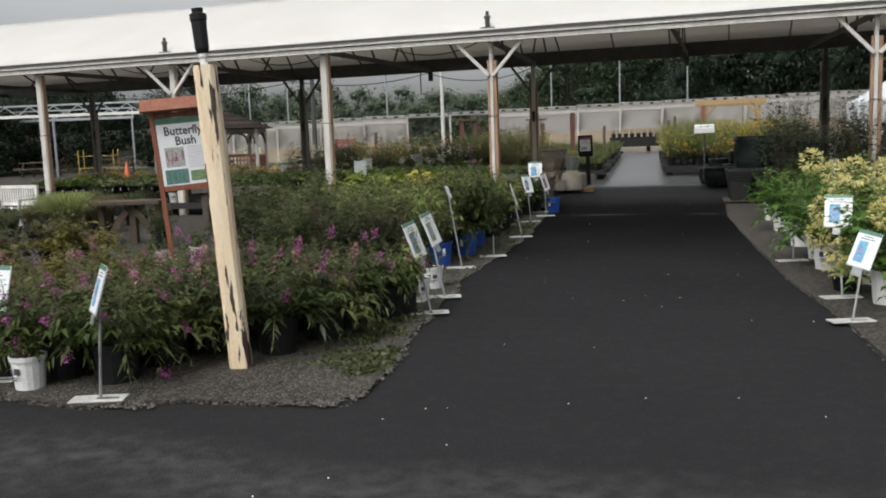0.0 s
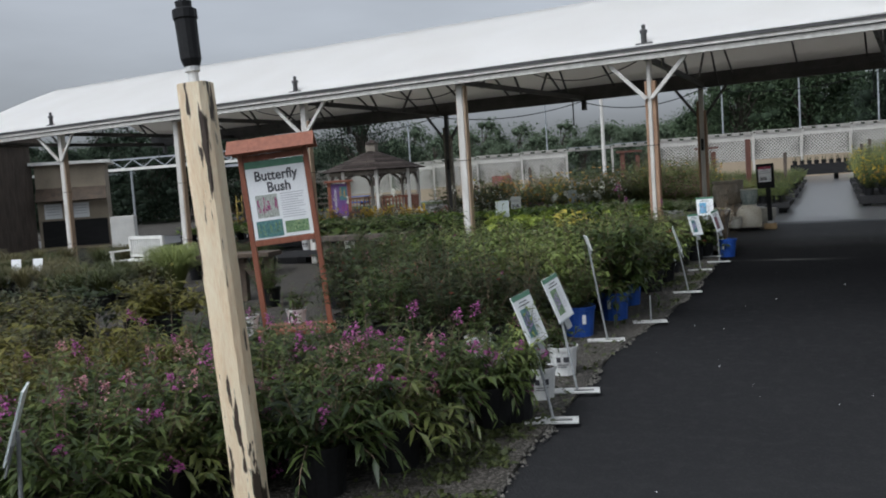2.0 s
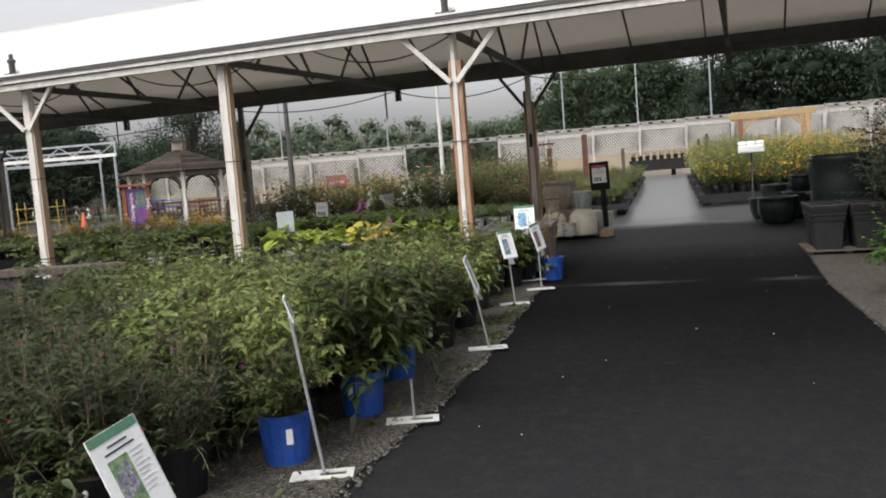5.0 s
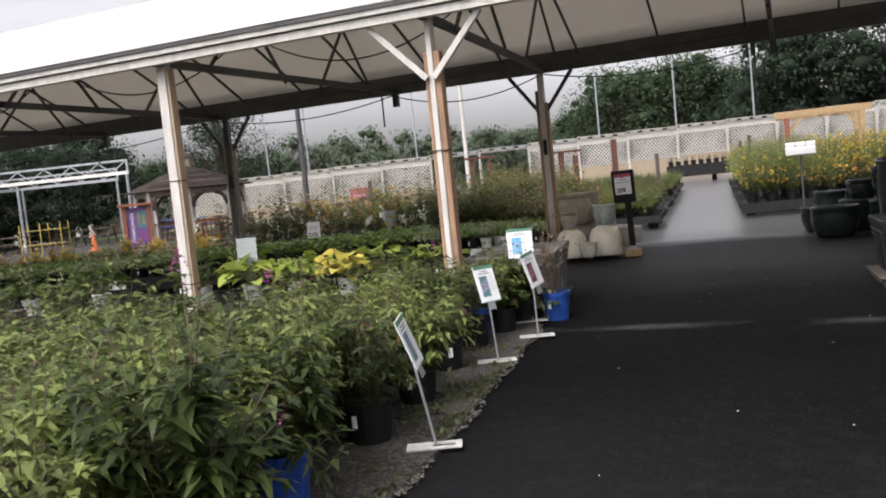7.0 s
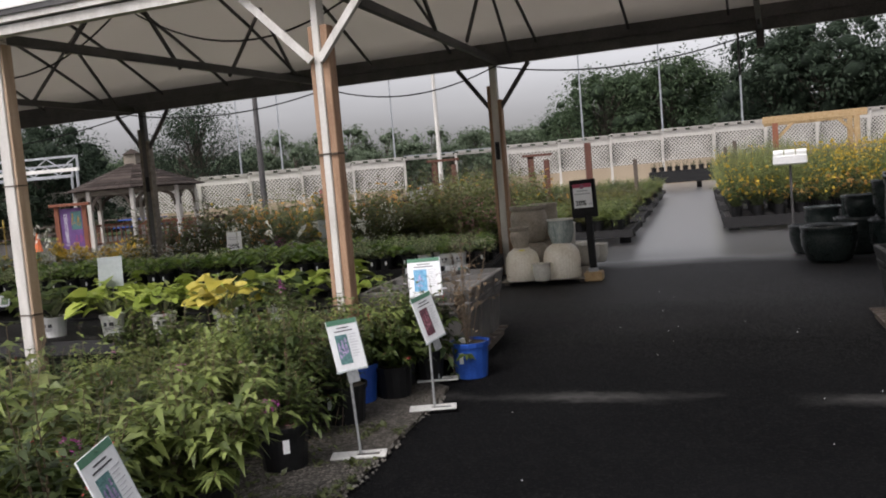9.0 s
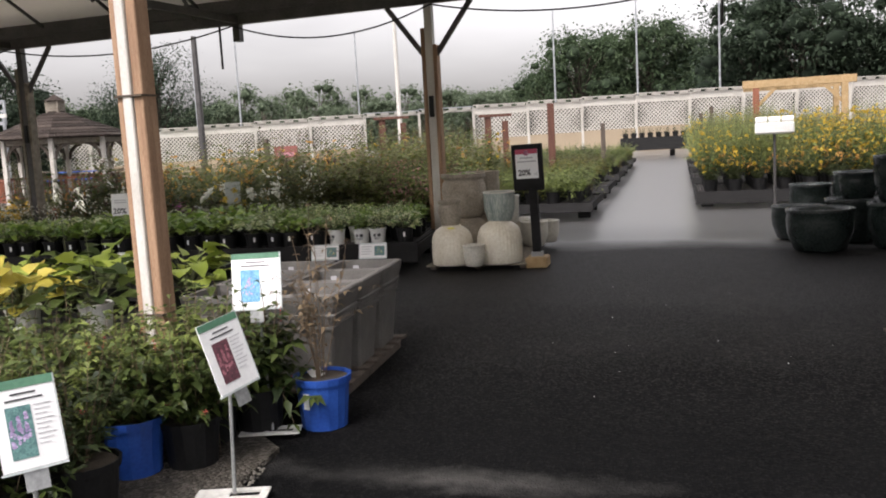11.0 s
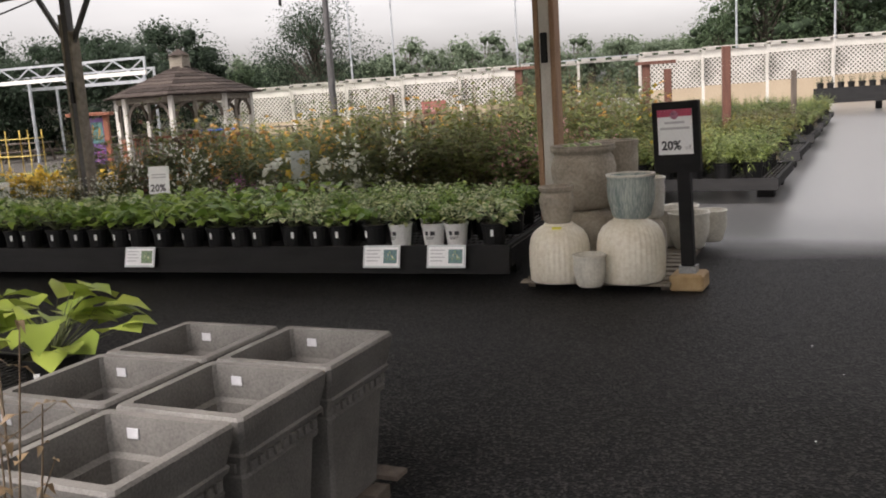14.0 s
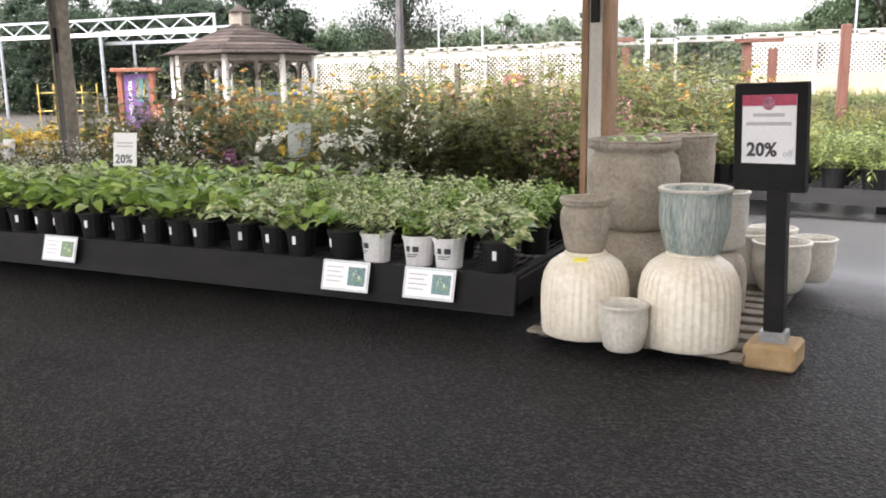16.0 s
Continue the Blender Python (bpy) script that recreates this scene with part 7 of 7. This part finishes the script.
low = bush_meshes(240, 4, 0.12, 0.3, 0.07, 0.04, 4, 0.4, 0.2, 0.05, 0, False, (1.0, 0.2, 150, "ball"), 0.0)
plant("potted_hydrangea", low, {"stems": STEM_BROWN, "foliage": LEAF_HYD, "flowers": FLOWER_CREAM}, 0.98, 7.75, 0.024, "low drooping hydrangea with creamy flower cones", "potted shrub", "hydrangeas", ("black", 0.13, 0.12), 1.0, False)

# ---- plants near the edge of the left bed ----
lead = bush_meshes(250, 13, 0.5, 0.22, 0.09, 0.025, 9, 0.9, 0.2, 0.05, 1, False, (0.25, 0.05, 10, "ball"))
plant("potted_shrub", lead, {"stems": STEM_GREEN, "foliage": LEAF_LIGHT, "flowers": FLOWER_YELLOW}, -2.43, 6.36, 0.022, "loose yellow-green shrub with small yellow flowers in a black pot", "potted shrub", "", ("black", 0.145, 0.25), 1.0, False)
small = bush_meshes(251, 9, 0.22, 0.12, 0.06, 0.02, 6, 0.6, 0.2, 0.03, 1)
for x, y in ((-2.46, 6.86), (-2.55, 7.5), (-2.95, 7.3), (-3.35, 7.8), (-3.87, 3.98), (-4.39, 4.1), (-4.62, 4.2), (-6.2, 8.44), (-5.94, 8.87), (-4.95, 4.25)):
    plant("potted_shrub", small, {"stems": STEM_BROWN, "foliage": LEAF_MID}, x, y, 0.022, "young shrub in a white printed nursery pot", "potted shrub", "white pots in the bed", ("white", 0.105, 0.2), RNG.uniform(0.9, 1.5))

# timber stand in the bed
ts = thing("timber_stand", pose(-8.2, 10.6, 0.022, 0, 0, 14), "rough grey timber display stand with diagonal braces", "stand")
for x in (-0.42, 0.05, 0.42):
    part("leg", box(bm_new(), x - 0.05, -0.05, 0, x + 0.05, 0.05, 0.58, bevel=0.005), BARE_WOOD, ts)
part("top_board", box(bm_new(), -0.52, -0.2, 0.5805, 0.52, 0.2, 0.64, bevel=0.005), BARE_WOOD, ts)
for s in (-1, 1):
    part("brace", beam(bm_new(), (0.05 + s * 0.06, -0.07, 0.5), (0.05 + s * 0.42, -0.07, 0.03), 0.03, 0.09), BARE_WOOD, ts)
fx = thing("timber_stand", pose(-6.9, 12.6, 0.022, 0, 0, 10), "rough grey timber display frame in the bed", "stand")
for x in (-1.2, 0.0):
    part("leg", box(bm_new(), x - 0.05, -0.05, 0, x + 0.05, 0.05, 0.62, bevel=0.005), DARK_WOOD, fx)
part("top_board", box(bm_new(), -1.4, -0.1, 0.6205, 0.1, 0.12, 0.7, bevel=0.005), DARK_WOOD, fx)

# ---- white garden bench ----
wb = thing("garden_bench", pose(-12.3, 12.6, 0.025, 0, 0, -8) @ Matrix.Diagonal((0.76, 0.85, 0.92, 1)), "white slatted garden bench", "bench")
for x in (-0.62, 0.62):
    part("back_leg", box(bm_new(), x - 0.03, 0.2, 0, x + 0.03, 0.26, 0.85, bevel=0.004), WHITE_PAINT, wb)
    part("front_leg", box(bm_new(), x - 0.03, -0.26, 0, x + 0.03, -0.2, 0.58, bevel=0.004), WHITE_PAINT, wb)
    part("arm", box(bm_new(), x - 0.035, -0.28, 0.5805, x + 0.035, 0.198, 0.61, bevel=0.004), WHITE_PAINT, wb)
for z in (0.46, 0.8):
    part("back_rail", box(bm_new(), -0.588, 0.21, z, 0.588, 0.25, z + 0.06), WHITE_PAINT, wb)
for i in range(14):
    x = -0.54 + i * 0.083
    part("back_slat", box(bm_new(), x - 0.02, 0.22, 0.521, x + 0.02, 0.24, 0.799), WHITE_PAINT, wb)
for i in range(5):
    part("seat_slat", box(bm_new(), -0.588, -0.25 + i * 0.095, 0.41, 0.588, -0.17 + i * 0.095, 0.43), WHITE_PAINT, wb)

# ---- galvanised truss frame ----
tf = thing("truss_frame", pose(-26.4, 36.4, 0.15, 0, 0, 14), "galvanised steel truss frame on slender posts", "frame")
for y, e in ((0, 0), (5.5, -3.4)):
    for x in (0, -5, -10, -15):
        part("post", rod(bm_new(), (x + e, y, 0), (x + e, y, 2.95), 0.06), GALV, tf)
    part("lower_chord", box(bm_new(), -16 + e, y - 0.05, 2.955, 0.1 + e, y + 0.05, 3.09), GALV if y else WHITE_PAINT, tf)
    part("upper_chord", box(bm_new(), -16 + e, y - 0.03, 3.5, 0.1 + e, y + 0.03, 3.58), GALV, tf)
    part("end_post", box(bm_new(), 0.02 + e, y - 0.03, 3.0905, 0.1 + e, y + 0.03, 3.4995), GALV, tf)
    for i in range(26):
        part("web", beam(bm_new(), (-16 + e + i * 0.615, y, 3.09 if i % 2 else 3.5), (-16 + e + (i + 1) * 0.615, y, 3.5 if i % 2 else 3.09), 0.04, 0.04), GALV, tf)

# ---- yellow cart, cone, picnic tables ----
ct = thing("plant_cart", pose(-24.2, 29.6, 0.08, 0, 0, 20), "yellow steel plant trolley with open shelves", "trolley")
for x in (-0.7, 0, 0.7):
    for y in (-0.3, 0.3):
        part("upright", rod(bm_new(), (x, y, 0.12), (x, y, 1.35), 0.018), YELLOW_STEEL, ct)
        part("wheel", rod(bm_new(), (x, y - 0.02, 0.06), (x, y + 0.02, 0.06), 0.06, None, 12), BLACK_PLASTIC, ct)
for z in (0.13, 0.62, 1.1):
    part("shelf", box(bm_new(), -0.75, -0.33, z, 0.75, 0.33, z + 0.018), YELLOW_STEEL, ct)
cn = thing("traffic_cone", pose(-26.13, 33.8, 0.12), "orange plastic traffic cone", "cone")
part("foot", box(bm_new(), -0.2, -0.2, 0, 0.2, 0.2, 0.03), ORANGE_PLASTIC, cn)
part("cone", rod(bm_new(), (0, 0, 0.03), (0, 0, 0.7), 0.15, 0.03, 14), ORANGE_PLASTIC, cn)


def picnic_table(x, y, rz, top):
    ob = thing("picnic_table", pose(x, y, rise(x, y), 0, 0, rz), "picnic table with attached benches, " + ("blue-topped" if top is BLUE_PLASTIC else "dark timber"), "picnic table", "picnic tables")
    part("tabletop", box(bm_new(), -0.95, -0.38, 0.72, 0.95, 0.38, 0.76), top, ob)
    for s in (-1, 1):
        part("bench_board", box(bm_new(), -0.95, s * 0.72 - 0.13, 0.42, 0.95, s * 0.72 + 0.13, 0.46), top, ob)
        part("trestle", box(bm_new(), s * 0.65 - 0.04, -0.82, 0.33, s * 0.65 + 0.04, 0.82, 0.415), DARK_WOOD, ob)
        for k in (-1, 1):
            part("leg", beam(bm_new(), (s * 0.74, k * 0.25, 0.72), (s * 0.74, k * 0.55, 0.0), 0.05, 0.09), DARK_WOOD, ob)


for x, y, rz, mt in ((-30, 38, 20, DARK_WOOD), (-26.5, 40, 15, BLUE_PLASTIC), (-23.5, 39.5, 20, DARK_WOOD), (-33, 36, 10, DARK_WOOD), (-18.5, 40, 20, DARK_WOOD), (-16, 41, 20, DARK_WOOD), (-29, 41.5, 15, DARK_WOOD)):
    picnic_table(x, y, rz, mt)
bm = bm_new()
prism(bm, [(-70, 34), (-24, 42), (-20, 48), (-46, 40), (-80, 60)], 0.0, 0.012)
lw = part("lawn", bm, LAWN)
lw.location = (0, 0, 0.3)
tagged(lw, "short green lawn beyond the picnic tables", "lawn", kind="structure")

# ---- tall purple-bannered sign near the gazebo ----
cs = thing("banner_sign", pose(-19.0, 28.2, 0.05, 0, 0, 32), "red-brown timber sign with a purple flower banner", "sign")
for x in (-0.36, 0.36):
    part("leg", box(bm_new(), x - 0.06, -0.06, 0, x + 0.06, 0.06, 1.6, bevel=0.005), CEDAR, cs)
part("roof_board", box(bm_new(), -0.52, -0.15, 1.6005, 0.52, 0.15, 1.68, bevel=0.01), CEDAR, cs)
bn = part("banner", box(bm_new(), -0.29, -0.02, 0.35, 0.29, 0.0, 1.55), PRINT_PURPLE, cs)
bloom_photo(bn, "photo", 0.0, 0.95, 0.27, 1.45, PRINT_TEAL, 2, FLOWER_ORANGE, 21)
bloom_photo(bn, "photo", 0.0, 0.5, 0.27, 0.9, PRINT_PURPLE, 2, PETAL_PINK, 22)
lettering("writing", "CONEFLOWERS", 0.125, Matrix.Translation((-0.1, -0.0225, 0.95)) @ TXT @ Matrix.Rotation(radians(90), 4, "Z"), CARD_WHITE, bn, 0.001)

# ---- kiosk and timber pavilion ----
KIOSK_TAN = surface("tan_painted_board", (0.2, 0.165, 0.12), (0.32, 0.27, 0.2), 2, 40, 0.75, 0.2)
kk = thing("kiosk", pose(-26.2, 21.0, 0, 0, 0, 46), "small tan kiosk with dark awning and notices", "kiosk")
part("wall", box(bm_new(), 0, 0, 0, 2.2, 2.0, 2.85), KIOSK_TAN, kk)
part("awning", beam(bm_new(), (1.1, -0.45, 1.62), (1.1, 0.0, 2.05), 2.2, 0.06), BARE_WOOD, kk)
part("roof", box(bm_new(), -0.15, -0.2, 2.852, 2.4, 2.2, 2.95), WHITE_PAINT, kk)
for x0, x1 in ((0.2, 0.75), (1.0, 1.6)):
    nb = part("notice", box(bm_new(), x0, -0.02, 1.05, x1, -0.002, 1.55), CARD_WHITE, kk)
    for i in range(4):
        part("text_line", box(bm_new(), x0 + 0.06, -0.024, 1.45 - i * 0.09, x1 - 0.08, -0.0205, 1.47 - i * 0.09), INK_GREY, nb)
part("hatch", box(bm_new(), 0.1, -0.04, 0.1, 2.15, -0.003, 0.98), BLACK_BOARD, kk)
fz = thing("white_cabinet", pose(-23.6, 21.7, 0, 0, 0, 40), "white metal cabinet standing beside the kiosk", "cabinet")
part("body", box(bm_new(), 0, 0, 0, 0.75, 0.6, 1.0, bevel=0.01), WHITE_PAINT, fz)
PAV_WOOD = surface("brown_pavilion_timber", (0.14, 0.1, 0.065), (0.26, 0.2, 0.14), 3, 50, 0.8, 0.3, stretch=(0.7, 6, 6))
pv = thing("pavilion", pose(-26.0, 17.6, 0, 0, 0, 8), "dark timber pavilion with tan beams and a deep shaded bay", "pavilion", kind="structure")
for x in (0, -5.5, -11):
    for y in (0, 3.2):
        part("post", box(bm_new(), x - 0.11, y - 0.11, 0, x + 0.11, y + 0.11, 3.2, bevel=0.01), PAV_WOOD if y == 0 else DARK_WOOD, pv)
    part("brace", beam(bm_new(), (x - 0.1, 0, 2.3), (x - 0.95, 0, 3.2), 0.1, 0.14), PAV_WOOD, pv)
part("front_beam", box(bm_new(), -12, -0.12, 3.2, 0.35, 0.12, 3.5, bevel=0.01), PAV_WOOD, pv)
part("fascia", box(bm_new(), -12.2, -0.4, 3.502, 0.5, -0.3, 3.9), PAV_WOOD, pv)
part("roof", box(bm_new(), -12.2, -0.298, 3.6, 0.5, 3.6, 3.8), DARK_WOOD, pv)
part("back_wall", box(bm_new(), -12, 3.32, 0, 0.1, 3.42, 3.5), DARK_WOOD, pv)
part("side_wall", box(bm_new(), 0.12, 1.2, 0, 0.25, 3.31, 3.5), DARK_WOOD, pv)
for i in range(16):
    x, y = RNG.uniform(-27, -19.5), RNG.uniform(13.4, 15.2)
    ms, mt = TALL[2]
    plant("dark_red_shrub", ms, mt, x, y, 0.022, "tall bronze-leaved shrub in a black pot", "potted shrub", "bronze shrubs by the pavilion", POT_MED, RNG.uniform(1.0, 1.3), False)

# far greenhouse
gh = thing("greenhouse", pose(7.5, 40, 0.2, 0, 0, 10), "white film-covered greenhouse with a gabled roof", "greenhouse")
bm = bm_new()
prof = [(0, 0), (5, 0), (5, 2.2), (2.5, 3.6), (0, 2.2)]
fa = [bm.verts.new((x, 0, z)) for x, z in prof]
fb = [bm.verts.new((x, 9, z)) for x, z in prof]
bm.faces.new(fa)
bm.faces.new(list(reversed(fb)))
for i in range(5):
    bm.faces.new((fa[i], fb[i], fb[(i + 1) % 5], fa[(i + 1) % 5]))
bmesh.ops.recalc_face_normals(bm, faces=bm.faces)
part("film_shell", bm, GREENHOUSE, gh)
for x in (0, 1.25, 2.5, 3.75, 5):
    part("mullion", box(bm_new(), x - 0.04, -0.06, 0, x + 0.04, -0.002, 2.2), GALV, gh)
for x0, z0, x1, z1 in ((-0.15, 2.15, 2.5, 3.63), (2.5, 3.63, 5.15, 2.15)):
    part("verge", beam(bm_new(), (x0, -0.06, z0), (x1, -0.06, z1), 0.06, 0.1), WHITE_PAINT, gh)

# ---- shrubs beside the canopy post ----
CORNERB = [(bush_meshes(260 + i, 26, 0.5, 0.3, 0.08, 0.05, 8, 0.6, 0.1, 0.06, 2, False, (0.03, 0.07, 26, "spike"), 0.5, 0.3), {"stems": STEM_BROWN, "foliage": LEAF_MID, "flowers": FLOWER_RED}) for i in range(2)]
for i, (x, y, s) in enumerate(((-3.35, 15.05, 1.0), (-3.75, 14.85, 0.95), (-4.25, 15.0, 1.0), (-3.45, 14.6, 0.9), (-4.7, 15.1, 0.95), (-5.2, 15.0, 0.95), (-5.7, 15.1, 0.9), (-3.2, 15.25, 1.05), (-3.5, 15.35, 1.1), (-3.25, 14.75, 0.9), (-3.8, 14.45, 0.95), (-4.1, 14.7, 1.0))):
    ms, mt = CORNERB[i % 2]
    plant("potted_butterfly_bush", ms, mt, x, y, 0.022, "green shrub with small red flower spikes in a nursery pot", "potted shrub", "shrubs beside the canopy post", ("blue", 0.145, 0.26) if i == 3 else ("black", 0.14, 0.22), s, False)


# ---- parked vehicles beyond the yard ----
def car(name, x, y, rz, paint, label, high):
    ob = thing(name, pose(x, y, 0.3, 0, 0, rz), label, "car" if high < 1.6 else "van", "parked vehicles")
    prof = [(-2.1, 0.3), (2.1, 0.3), (2.15, 0.75), (1.2, 0.9), (0.7, high), (-1.5, high), (-2.05, 0.95)]
    bm = bm_new()
    a = [bm.verts.new((px, -0.85, pz)) for px, pz in prof]
    b = [bm.verts.new((px, 0.85, pz)) for px, pz in prof]
    bm.faces.new(a)
    bm.faces.new(list(reversed(b)))
    for i in range(7):
        bm.faces.new((a[i], b[i], b[(i + 1) % 7], a[(i + 1) % 7]))
    bmesh.ops.recalc_face_normals(bm, faces=bm.faces)
    bmesh.ops.bevel(bm, geom=list(bm.edges), offset=0.05, segments=2, affect="EDGES")
    part("body", bm, paint, ob)
    for x0, x1 in ((-1.4, -0.45), (-0.35, 0.6)):
        part("side_window", box(bm_new(), x0, -0.862, 0.95, x1, -0.852, high - 0.1), DARK_GLAZE, ob)
    for wx in (-1.3, 1.3):
        for wy in (-0.8, 0.8):
            w = part("wheel", rod(bm_new(), (wx, wy - 0.1, 0.32), (wx, wy + 0.1, 0.32), 0.32, None, 16), RUBBER, ob)


RED_PAINT = surface("red_car_paint", (0.4, 0.02, 0.05), (0.5, 0.04, 0.08), 2, 30, 0.25, 0.0)
car("parked_car", -43.0, 49.5, 30, RED_PAINT, "red car parked beyond the picnic tables", 1.45)
car("parked_van", -48.5, 47.5, 30, WHITE_PAINT, "white van parked beyond the picnic tables", 2.0)
